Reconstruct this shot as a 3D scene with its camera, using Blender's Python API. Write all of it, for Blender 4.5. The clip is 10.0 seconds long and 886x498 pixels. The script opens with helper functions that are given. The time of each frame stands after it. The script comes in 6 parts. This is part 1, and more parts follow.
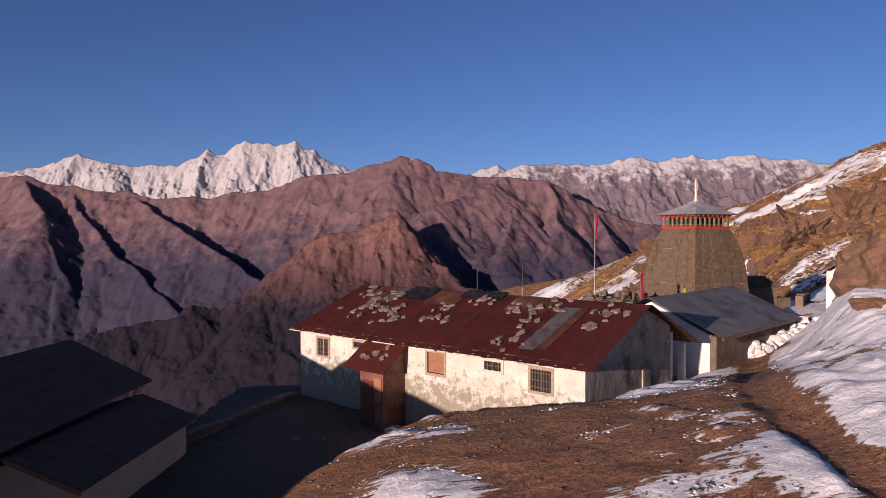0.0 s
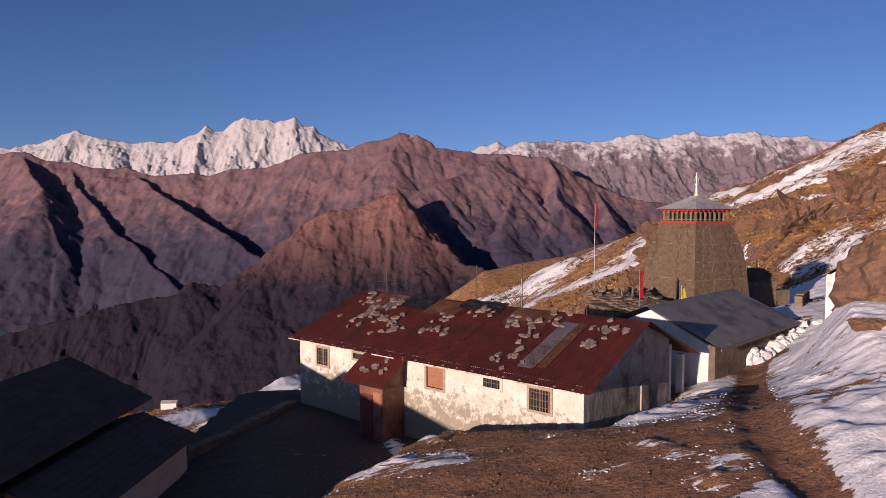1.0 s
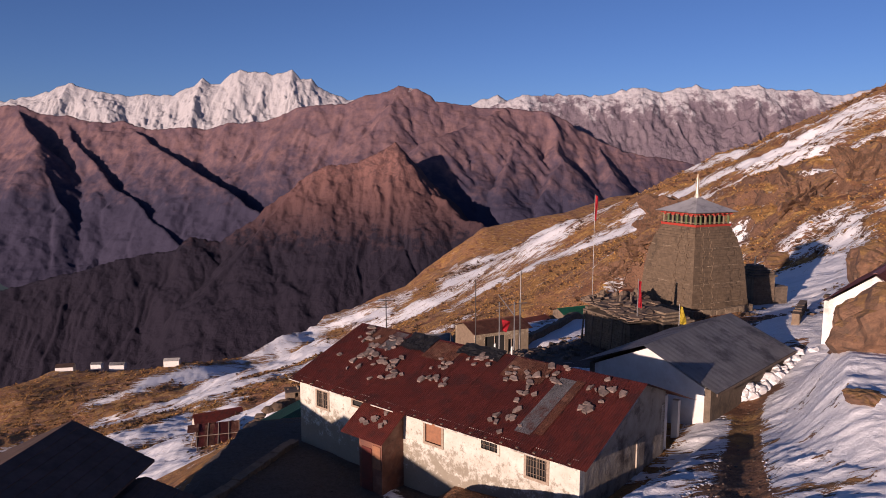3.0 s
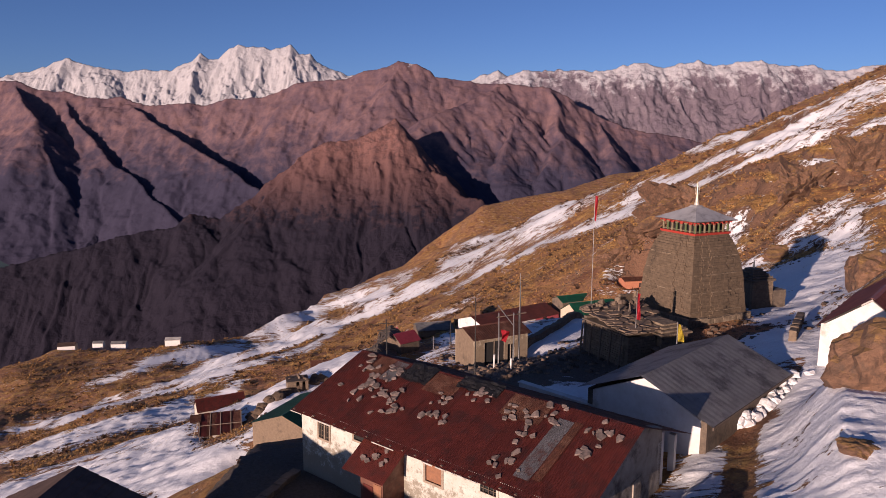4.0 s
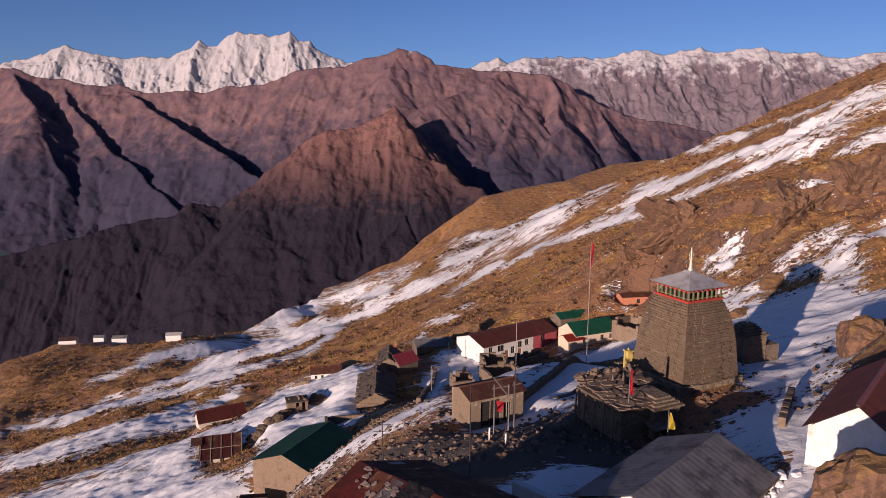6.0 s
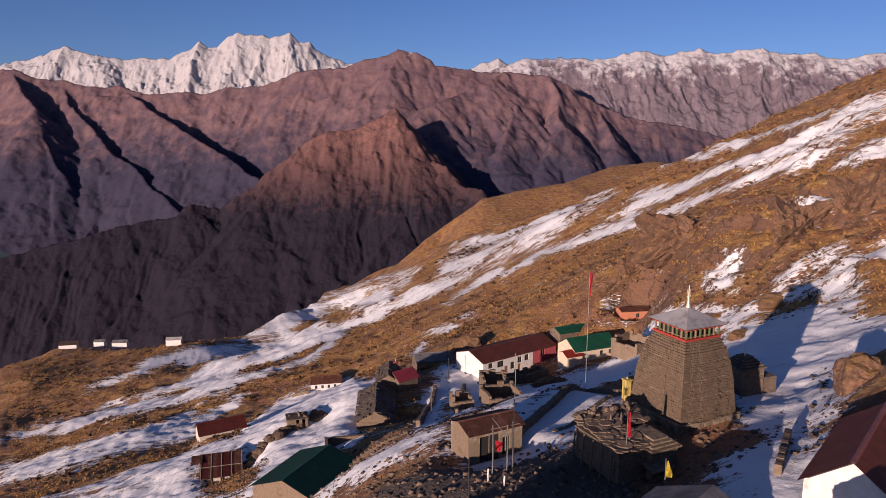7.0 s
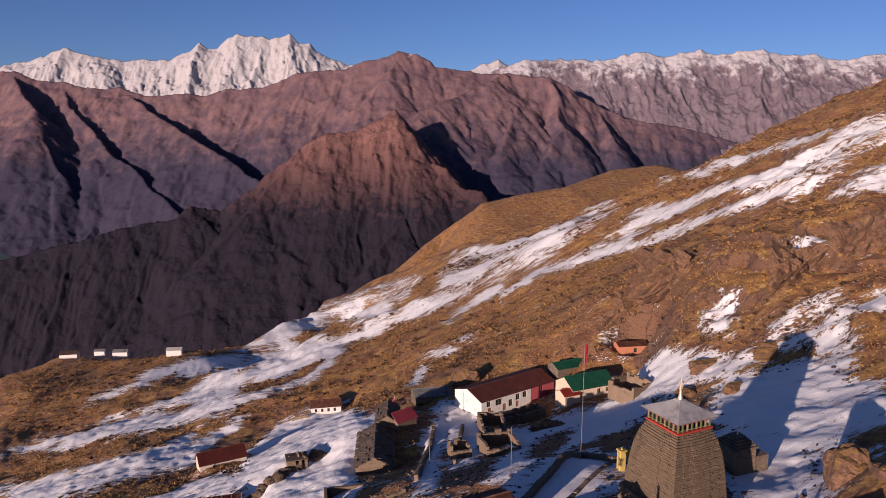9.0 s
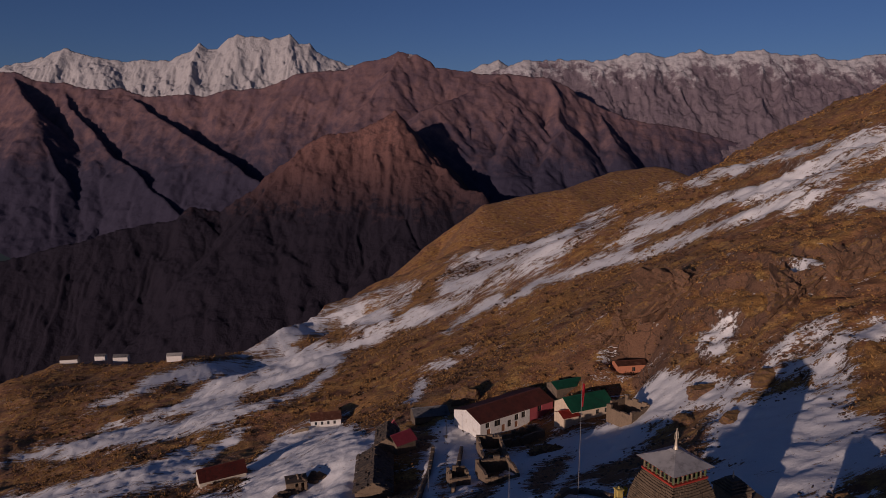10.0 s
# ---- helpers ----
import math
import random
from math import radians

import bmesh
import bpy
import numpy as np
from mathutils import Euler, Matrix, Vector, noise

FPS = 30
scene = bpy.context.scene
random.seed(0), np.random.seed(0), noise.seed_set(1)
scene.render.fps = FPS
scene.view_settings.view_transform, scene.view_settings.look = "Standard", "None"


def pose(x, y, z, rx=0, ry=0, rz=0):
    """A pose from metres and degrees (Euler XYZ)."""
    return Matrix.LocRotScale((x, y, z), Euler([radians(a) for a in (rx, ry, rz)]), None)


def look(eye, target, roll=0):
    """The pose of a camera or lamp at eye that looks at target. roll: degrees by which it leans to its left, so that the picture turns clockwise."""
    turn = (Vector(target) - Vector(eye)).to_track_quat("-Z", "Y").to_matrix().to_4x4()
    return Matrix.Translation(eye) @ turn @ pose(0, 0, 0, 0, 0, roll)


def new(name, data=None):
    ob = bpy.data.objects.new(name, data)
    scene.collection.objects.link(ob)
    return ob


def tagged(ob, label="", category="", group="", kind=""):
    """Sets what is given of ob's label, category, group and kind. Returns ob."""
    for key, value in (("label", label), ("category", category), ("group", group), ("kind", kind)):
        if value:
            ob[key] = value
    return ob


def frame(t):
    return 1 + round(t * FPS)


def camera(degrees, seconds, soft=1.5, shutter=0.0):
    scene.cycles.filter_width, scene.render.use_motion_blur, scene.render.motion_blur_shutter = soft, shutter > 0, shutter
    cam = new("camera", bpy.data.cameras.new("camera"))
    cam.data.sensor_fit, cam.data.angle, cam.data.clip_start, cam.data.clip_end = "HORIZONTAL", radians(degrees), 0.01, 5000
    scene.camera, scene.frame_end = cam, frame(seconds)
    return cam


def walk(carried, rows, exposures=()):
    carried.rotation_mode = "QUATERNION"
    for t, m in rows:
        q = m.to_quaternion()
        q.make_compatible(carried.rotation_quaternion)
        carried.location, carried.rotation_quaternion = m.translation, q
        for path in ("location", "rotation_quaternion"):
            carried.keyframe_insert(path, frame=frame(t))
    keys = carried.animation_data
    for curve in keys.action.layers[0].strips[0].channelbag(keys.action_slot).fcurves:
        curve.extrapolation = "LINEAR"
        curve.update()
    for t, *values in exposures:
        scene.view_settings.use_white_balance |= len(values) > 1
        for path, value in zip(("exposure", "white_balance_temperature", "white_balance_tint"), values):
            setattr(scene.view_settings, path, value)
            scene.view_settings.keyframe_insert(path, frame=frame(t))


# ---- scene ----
cam = camera(65.1, 10.0, soft=0.65)
METRES, EYE, TILT, LEAN, TURN = 36.0, 10.0, -1.6, 0.0, 0.0
ROWS = [
    (0.0, 0.0, 0.0, 0.0, 0.0, 0.0, 0.0),
    (0.5, -0.0001, 0.0021, 0.0215, -0.01, -0.95, -0.0),
    (1.0, 0.0008, 0.0036, 0.0474, -0.01, -1.9, -0.05),
    (1.5, 0.0015, 0.0058, 0.0747, -0.01, -2.86, -0.07),
    (2.0, 0.0019, 0.0085, 0.1061, -0.02, -3.83, -0.08),
    (2.5, 0.0018, 0.0111, 0.1406, -0.04, -4.79, -0.11),
    (4.0, 0.0016, 0.0176, 0.263, -0.05, -7.63, -0.13),
    (4.5, 0.0036, 0.0185, 0.3146, -0.06, -8.59, -0.14),
    (5.0, 0.0063, 0.0211, 0.3708, -0.05, -8.72, -0.13),
    (5.5, 0.009, 0.0246, 0.4264, -0.05, -8.73, -0.14),
    (7.0, 0.0134, 0.0311, 0.5839, -0.04, -8.68, -0.11),
    (7.5, 0.0152, 0.0338, 0.6389, -0.04, -8.68, -0.11),
    (8.0, 0.0172, 0.0347, 0.7018, -0.03, -8.69, -0.1),
    (8.5, 0.0215, 0.0371, 0.7746, -0.02, -8.69, -0.09),
    (9.0, 0.0246, 0.0388, 0.8488, -0.03, -8.7, -0.07),
    (9.5, 0.0262, 0.039, 0.9237, -0.03, -8.72, -0.08),
    (10.0, 0.033, 0.0465, 0.9977, -0.01, -8.74, -0.04),
]
walk(
    cam,
    [(t, pose(0, 0, EYE, TILT, LEAN, TURN) @ pose(METRES * x, METRES * y, METRES * z, 90 + pitch, roll, yaw)) for t, x, y, z, yaw, pitch, roll in ROWS],
    [(0.0, 0.45, 5700, 34), (9.5, 0.45, 5700, 34), (9.7, 0.2, 5700, 34), (10.0, -0.9, 5700, 34)],
)

# ---- sky and sun ----
SUN_TO = Vector((0.595, 0.804, 0)).normalized()
SUN_UP = radians(8.5)
world = bpy.data.worlds.new("sky")
scene.world = world
world.use_nodes = True
sky = world.node_tree.nodes.new("ShaderNodeTexSky")
sky.sky_type = "NISHITA"
sky.sun_disc = False
sky.sun_elevation = SUN_UP
sky.sun_rotation = math.atan2(-SUN_TO.x, -SUN_TO.y)
sky.altitude = 3600
sky.air_density, sky.dust_density, sky.ozone_density = 1.0, 7.0, 3.0
back = world.node_tree.nodes["Background"]
back.inputs[1].default_value = 0.06
world.node_tree.links.new(sky.outputs[0], back.inputs[0])
sun = new("sun", bpy.data.lights.new("sun", "SUN"))
sun.data.energy, sun.data.angle, sun.data.color = 5.0, radians(0.6), (1.0, 0.785, 0.515)
sun.matrix_world = look((0, 0, 0), (SUN_TO.x * math.cos(SUN_UP), SUN_TO.y * math.cos(SUN_UP), -math.sin(SUN_UP)))

# ---- materials ----
def material(name, base, second=None, scale=6.0, rough=0.85, metal=0.0, bump=0.15, stain=None, stain_scale=1.2, stain_at=0.55, wave=None, vary=0.0, coords="Object"):
    """A surface with grain, stains and fine relief; scale in features per metre."""
    m = bpy.data.materials.new(name)
    m.use_nodes = True
    n, ln = m.node_tree.nodes, m.node_tree.links
    bsdf = n["Principled BSDF"]
    bsdf.inputs["Roughness"].default_value, bsdf.inputs["Metallic"].default_value = rough, metal
    tc = n.new("ShaderNodeTexCoord")
    grain = n.new("ShaderNodeTexNoise")
    grain.inputs["Scale"].default_value, grain.inputs["Detail"].default_value, grain.inputs["Roughness"].default_value = scale, 6, 0.65
    ln.new(tc.outputs[coords], grain.inputs["Vector"])
    ramp = n.new("ShaderNodeMapRange")
    ramp.inputs[1].default_value, ramp.inputs[2].default_value = 0.35, 0.65
    ln.new(grain.outputs[0], ramp.inputs[0])
    mix = n.new("ShaderNodeMix")
    mix.data_type = "RGBA"
    mix.inputs["A"].default_value = (*base, 1)
    mix.inputs["B"].default_value = (*(second or [c * 0.7 for c in base]), 1)
    ln.new(ramp.outputs[0], mix.inputs["Factor"])
    colour = mix.outputs["Result"]
    if stain:
        big = n.new("ShaderNodeTexNoise")
        big.inputs["Scale"].default_value, big.inputs["Detail"].default_value, big.inputs["Roughness"].default_value = stain_scale, 8, 0.7
        ln.new(tc.outputs[coords], big.inputs["Vector"])
        edge = n.new("ShaderNodeMapRange")
        edge.inputs[1].default_value, edge.inputs[2].default_value = stain_at - 0.05, stain_at + 0.09
        ln.new(big.outputs[0], edge.inputs[0])
        over = n.new("ShaderNodeMix")
        over.data_type = "RGBA"
        over.inputs["B"].default_value = (*stain, 1)
        ln.new(edge.outputs[0], over.inputs["Factor"])
        ln.new(colour, over.inputs["A"])
        colour = over.outputs["Result"]
    if vary:
        info = n.new("ShaderNodeObjectInfo")
        span = n.new("ShaderNodeMapRange")
        span.inputs[3].default_value, span.inputs[4].default_value = 1 - vary, 1 + vary
        ln.new(info.outputs["Random"], span.inputs[0])
        tone = n.new("ShaderNodeVectorMath")
        tone.operation = "SCALE"
        ln.new(colour, tone.inputs[0])
        ln.new(span.outputs[0], tone.inputs["Scale"])
        colour = tone.outputs[0]
    ln.new(colour, bsdf.inputs["Base Color"])
    if bump:
        rel = n.new("ShaderNodeBump")
        rel.inputs["Strength"].default_value, rel.inputs["Distance"].default_value = 0.6, bump / scale
        ln.new(grain.outputs[0], rel.inputs["Height"])
        ln.new(rel.outputs[0], bsdf.inputs["Normal"])
    return m


WHITEWASH = material("whitewash", (0.58, 0.535, 0.45), (0.47, 0.41, 0.32), 1.1, 0.9, stain=(0.22, 0.16, 0.095), stain_scale=5.5, stain_at=0.585, bump=0.08)
CLEANWHITE = material("clean_whitewash", (0.68, 0.66, 0.62), (0.58, 0.55, 0.50), 1.5, 0.85, bump=0.05, stain=(0.42, 0.36, 0.29), stain_scale=0.6, stain_at=0.62)
PLASTER = material("grey_plaster", (0.42, 0.36, 0.28), (0.30, 0.25, 0.19), 1.4, 0.9, stain=(0.12, 0.09, 0.07), stain_scale=0.7)
REDROOF = material("rusty_red_sheet", (0.175, 0.040, 0.027), (0.118, 0.028, 0.020), 2.2, 0.46, stain=(0.085, 0.030, 0.024), stain_scale=1.0, stain_at=0.54, bump=0.03, vary=0.10)
RUST = material("rust_sheet", (0.20, 0.075, 0.04), (0.11, 0.045, 0.03), 2.5, 0.7, stain=(0.26, 0.13, 0.08), stain_scale=0.8, bump=0.05, vary=0.12)
GREYROOF = material("galvanised_sheet", (0.37, 0.355, 0.345), (0.27, 0.26, 0.25), 0.8, 0.5, 0.1, bump=0.03, stain=(0.13, 0.12, 0.12), stain_scale=0.4, vary=0.06)
DARKROOF = material("dark_slate_roof", (0.135, 0.092, 0.076), (0.095, 0.066, 0.055), 1.5, 0.95)
DARKROOF.node_tree.nodes["Principled BSDF"].inputs["Specular IOR Level"].default_value = 0.08
GREENROOF = material("green_sheet", (0.02, 0.16, 0.085), (0.015, 0.11, 0.06), 0.7, 0.45, bump=0.02, stain=(0.03, 0.09, 0.06), stain_scale=0.5, vary=0.08)
BLACKSHEET = material("black_tarpaulin", (0.022, 0.021, 0.022), (0.035, 0.033, 0.033), 3, 0.55, bump=0.3)
STONE = material("grey_stone", (0.17, 0.125, 0.085), (0.10, 0.075, 0.052), 3.0, 0.9, stain=(0.065, 0.05, 0.038), stain_scale=0.8, vary=0.16)
SLATE = material("loose_slate", (0.20, 0.145, 0.12), (0.10, 0.076, 0.064), 4, 0.85, stain=(0.10, 0.075, 0.06), stain_scale=2, vary=0.28)
ROCK = material("brown_rock", (0.17, 0.10, 0.055), (0.085, 0.052, 0.032), 1.6, 0.92, stain=(0.24, 0.145, 0.06), stain_scale=0.5, bump=0.5, vary=0.12)
TIMBER = material("weathered_timber", (0.17, 0.12, 0.08), (0.10, 0.07, 0.05), 8, 0.85)
REDPAINT = material("red_paint", (0.42, 0.045, 0.025), (0.30, 0.035, 0.02), 6, 0.6)
BLUEPAINT = material("blue_paint", (0.10, 0.13, 0.30), None, 6, 0.6)
GREENPAINT = material("green_paint", (0.11, 0.14, 0.05), (0.06, 0.09, 0.035), 6, 0.6)
YELLOWPAINT = material("yellow_paint", (0.55, 0.42, 0.10), (0.42, 0.30, 0.08), 3, 0.7)
ORANGEWALL = material("orange_wall", (0.50, 0.20, 0.10), (0.40, 0.15, 0.08), 2, 0.85)
PINKWALL = material("crimson_wall", (0.45, 0.09, 0.10), (0.36, 0.07, 0.08), 2, 0.85)
BOARD = material("brown_board", (0.30, 0.13, 0.06), (0.22, 0.10, 0.05), 5, 0.8)
IRON = material("dark_iron", (0.05, 0.045, 0.04), None, 8, 0.6, 0.4)
STEEL = material("steel_pole", (0.30, 0.29, 0.28), None, 8, 0.45, 0.6)
BRASS = material("pale_brass", (0.75, 0.66, 0.50), (0.6, 0.5, 0.36), 6, 0.35, 0.5, bump=0.02)
REDCLOTH = material("red_cloth", (0.55, 0.02, 0.03), None, 8, 0.8)
YELLOWCLOTH = material("yellow_cloth", (0.70, 0.52, 0.03), None, 8, 0.8)
# near-black fill that paints the shade inside windows, doorways and the gallery
SHADEIN = material("painted_interior_shade", (0.02, 0.018, 0.016), None, 4, 0.9)
SNOWLUMP = material("old_snow", (0.80, 0.79, 0.78), (0.62, 0.60, 0.58), 3, 0.6, bump=0.4, stain=(0.45, 0.38, 0.32), stain_scale=1.5, stain_at=0.66)
GLASS = material("window_glass", (0.03, 0.035, 0.04), None, 3, 0.12, bump=0.0)
OXIDE = material("red_oxide_sheet", (0.24, 0.075, 0.045), (0.18, 0.055, 0.035), 0.9, 0.55, bump=0.03, stain=(0.13, 0.05, 0.035), stain_scale=0.5, vary=0.10)
CREAM = material("cream_wash", (0.62, 0.50, 0.36), (0.52, 0.40, 0.28), 1.5, 0.85, bump=0.05)


def block_material(name, dark, light, moss):
    """Masonry: every block has its own tone, with grain and lichen over all."""
    m = material(name, dark, light, 3.0, 0.92, stain=moss, stain_scale=0.7, stain_at=0.60, bump=0.25)
    n, ln = m.node_tree.nodes, m.node_tree.links
    bsdf = n["Principled BSDF"]
    link = bsdf.inputs["Base Color"].links[0]
    source = link.from_socket
    geo = n.new("ShaderNodeNewGeometry")
    span = n.new("ShaderNodeMapRange")
    span.inputs[3].default_value, span.inputs[4].default_value = 0.86, 1.12
    ln.new(geo.outputs["Random Per Island"], span.inputs[0])
    tone = n.new("ShaderNodeVectorMath")
    tone.operation = "SCALE"
    ln.new(source, tone.inputs[0])
    ln.new(span.outputs[0], tone.inputs["Scale"])
    ln.new(tone.outputs[0], bsdf.inputs["Base Color"])
    return m


MASONRY = block_material("temple_masonry", (0.092, 0.062, 0.036), (0.135, 0.094, 0.057), (0.050, 0.035, 0.022))
RUBBLE = block_material("rubble_masonry", (0.15, 0.105, 0.068), (0.21, 0.15, 0.095), (0.09, 0.065, 0.042))
PATCH = material("stained_grey_sheet", (0.26, 0.25, 0.25), (0.20, 0.19, 0.19), 1.5, 0.5, 0.2, bump=0.03, stain=(0.16, 0.05, 0.035), stain_scale=1.0, stain_at=0.55)
PALEWOOD = material("pale_worn_wood", (0.36, 0.28, 0.20), (0.24, 0.18, 0.125), 9, 0.85)


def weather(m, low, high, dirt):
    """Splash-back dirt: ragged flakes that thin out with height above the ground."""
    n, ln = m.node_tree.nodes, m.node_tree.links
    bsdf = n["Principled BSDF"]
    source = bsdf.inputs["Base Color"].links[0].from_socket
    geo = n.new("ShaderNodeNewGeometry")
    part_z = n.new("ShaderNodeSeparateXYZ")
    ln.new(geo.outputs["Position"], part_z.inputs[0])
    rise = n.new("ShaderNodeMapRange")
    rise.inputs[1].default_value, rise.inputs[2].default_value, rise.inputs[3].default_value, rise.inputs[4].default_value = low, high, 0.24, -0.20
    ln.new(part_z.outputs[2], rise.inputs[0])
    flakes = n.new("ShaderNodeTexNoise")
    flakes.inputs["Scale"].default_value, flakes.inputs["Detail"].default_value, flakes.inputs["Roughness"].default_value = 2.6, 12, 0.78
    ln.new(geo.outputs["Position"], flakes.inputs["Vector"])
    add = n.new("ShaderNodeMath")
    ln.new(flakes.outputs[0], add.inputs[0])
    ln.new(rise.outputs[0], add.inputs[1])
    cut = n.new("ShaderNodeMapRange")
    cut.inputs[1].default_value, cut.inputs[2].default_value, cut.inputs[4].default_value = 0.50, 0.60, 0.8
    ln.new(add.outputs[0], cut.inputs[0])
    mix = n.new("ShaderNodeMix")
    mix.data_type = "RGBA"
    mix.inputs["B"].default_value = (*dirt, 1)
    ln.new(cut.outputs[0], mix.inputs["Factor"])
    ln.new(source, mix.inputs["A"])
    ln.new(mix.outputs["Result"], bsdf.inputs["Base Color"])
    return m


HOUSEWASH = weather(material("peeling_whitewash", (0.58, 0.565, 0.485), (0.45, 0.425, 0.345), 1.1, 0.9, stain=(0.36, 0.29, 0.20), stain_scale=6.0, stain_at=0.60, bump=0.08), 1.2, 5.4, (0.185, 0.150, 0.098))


def turfed(m, dark, light):
    """Dry grass that grows on the flatter tops of rocks."""
    n, ln = m.node_tree.nodes, m.node_tree.links
    bsdf = n["Principled BSDF"]
    source = bsdf.inputs["Base Color"].links[0].from_socket
    geo = n.new("ShaderNodeNewGeometry")
    tex = n.new("ShaderNodeTexNoise")
    tex.inputs["Scale"].default_value, tex.inputs["Detail"].default_value, tex.inputs["Roughness"].default_value = 0.9, 9, 0.7
    ln.new(geo.outputs["Position"], tex.inputs["Vector"])
    turf = n.new("ShaderNodeMix")
    turf.data_type = "RGBA"
    turf.inputs["A"].default_value, turf.inputs["B"].default_value = (*dark, 1), (*light, 1)
    ln.new(tex.outputs[0], turf.inputs["Factor"])
    up = n.new("ShaderNodeSeparateXYZ")
    ln.new(geo.outputs["Normal"], up.inputs[0])
    add = n.new("ShaderNodeMath")
    add.operation = "MULTIPLY_ADD"
    ln.new(tex.outputs[0], add.inputs[0])
    add.inputs[1].default_value = 1.6
    ln.new(up.outputs[2], add.inputs[2])
    cut = n.new("ShaderNodeMapRange")
    cut.inputs[1].default_value, cut.inputs[2].default_value = 1.44, 1.74
    ln.new(add.outputs[0], cut.inputs[0])
    mix = n.new("ShaderNodeMix")
    mix.data_type = "RGBA"
    ln.new(cut.outputs[0], mix.inputs["Factor"])
    ln.new(source, mix.inputs["A"])
    ln.new(turf.outputs["Result"], mix.inputs["B"])
    ln.new(mix.outputs["Result"], bsdf.inputs["Base Color"])
    return m


CRAG = turfed(material("grassy_brown_rock", (0.205, 0.108, 0.058), (0.100, 0.055, 0.032), 2.2, 0.92, stain=(0.085, 0.053, 0.034), stain_scale=0.7, stain_at=0.56, bump=0.8, vary=0.12), (0.13, 0.065, 0.022), (0.36, 0.205, 0.065))

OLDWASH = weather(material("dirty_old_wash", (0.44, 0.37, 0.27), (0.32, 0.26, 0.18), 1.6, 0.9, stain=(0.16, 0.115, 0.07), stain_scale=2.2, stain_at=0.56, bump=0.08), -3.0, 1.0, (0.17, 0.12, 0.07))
RUSTRED = material("bright_rusty_sheet", (0.28, 0.088, 0.05), (0.19, 0.057, 0.034), 1.1, 0.55, bump=0.03, stain=(0.17, 0.06, 0.04), stain_scale=0.6, vary=0.10)
DARKGREEN = material("dark_green_sheet", (0.012, 0.085, 0.050), (0.010, 0.058, 0.036), 0.7, 0.5, bump=0.02, stain=(0.02, 0.05, 0.035), stain_scale=0.5, vary=0.08)

# ---- land ----
TABLE = np.random.RandomState(7).rand(256, 256)


def vnoise(x, y):
    """Smooth value noise, 0 to 1."""
    xi, yi = np.floor(x).astype(int), np.floor(y).astype(int)
    fx, fy = x - xi, y - yi
    fx, fy = fx * fx * (3 - 2 * fx), fy * fy * (3 - 2 * fy)
    a, b = TABLE[xi % 256, yi % 256], TABLE[(xi + 1) % 256, yi % 256]
    c, d = TABLE[xi % 256, (yi + 1) % 256], TABLE[(xi + 1) % 256, (yi + 1) % 256]
    return (a * (1 - fx) + b * fx) * (1 - fy) + (c * (1 - fx) + d * fx) * fy


def fbm(x, y, octaves=4, gain=0.5):
    total, size, whole = 0.0, 1.0, 0.0
    for k in range(octaves):
        total = total + size * (vnoise(x * 2**k + 17.3 * k, y * 2**k + 9.1 * k) - 0.5)
        whole += size
        size *= gain
    return total / whole * 2


def ridged(x, y, octaves=4):
    total, size, whole = 0.0, 1.0, 0.0
    for k in range(octaves):
        total = total + size * (1 - np.abs(2 * vnoise(x * 2**k + 31.7 * k, y * 2**k + 5.3 * k) - 1))
        whole += size
        size *= 0.5
    return total / whole


# broad swells and hollows of the hillside: x, y, spread, height
HILLS = [
    (-12, 30, 30, 11.69),
    (30, 163, 30, -18.63),
    (350, 560, 200, 34.98),
    (0, 85, 16, 4.951),
    (77, 181, 30, 15.73),
    (-300, -60, 110, -22.1),
    (-115, 371, 110, -21.7),
    (40, 45, 9, 4.518),
    (-20, -40, 16, 4.19),
    (250, 250, 60, 15.99),
    (4, 168, 30, 8.422),
    (70, 60, 16, 6.507),
    (-113, 312, 60, 14.97),
    (149, 449, 60, 9.87),
    (250, 1000, 200, 27.15),
    (-401, 652, 130, 42),
    (250, 0, 110, -9.868),
    (6, 66, 16, 2.466),
    (25, 20, 9, 2.43),
    (13, 35, 9, -2.046),
    (180, 330, 60, 8.899),
    (-25, 40, 9, -2.245),
    (-195, 1050, 200, -17.84),
    (-300, 150, 60, -8.17),
]
# hollows and swells along the skyline
RIM = [
    (110, 440, 35, -7.4),
    (150, 500, 40, -11.02),
    (190, 540, 45, -5.09),
    (240, 600, 50, -8.92),
    (290, 620, 50, -6.23),
    (350, 640, 60, -4.63),
    (420, 640, 70, 2.55),
    (60, 420, 35, 12.55),
    (230, 450, 50, -6.23),
    (-150, 560, 40, -24.45),
    (-230, 600, 40, -12.76),
    (-330, 640, 50, -12.89),
    (-80, 640, 50, -30.0),
    (-45, 257, 40, -9.5),
    (-66, 201, 26, -4.5),
    (-25, 76, 10, -5.5),
]
# how far the hillside reaches before it breaks off into the valley: slant x / y, distance
EDGE_AT = [-1.2, -0.8, -0.62, -0.5, -0.4, -0.30, -0.25, -0.186, -0.117, -0.036, 0.013, 0.06, 0.1, 0.2, 0.25, 0.29, 0.34, 0.377, 0.42, 0.5, 0.57, 0.62, 1.2]
EDGE_FAR = [900, 850, 775, 705, 648, 647, 673, 723, 865, 1000, 900, 700, 640, 597, 600, 592, 603, 590, 615, 740, 800, 700, 780]
# a long golden spur on the far side
SPUR = [(-140, 1230, -262), (-85, 1250, -232), (-20, 1330, -186), (89, 1400, -116), (160, 1450, -109), (265, 1500, -96), (405, 1640, -67), (520, 1700, -60)]


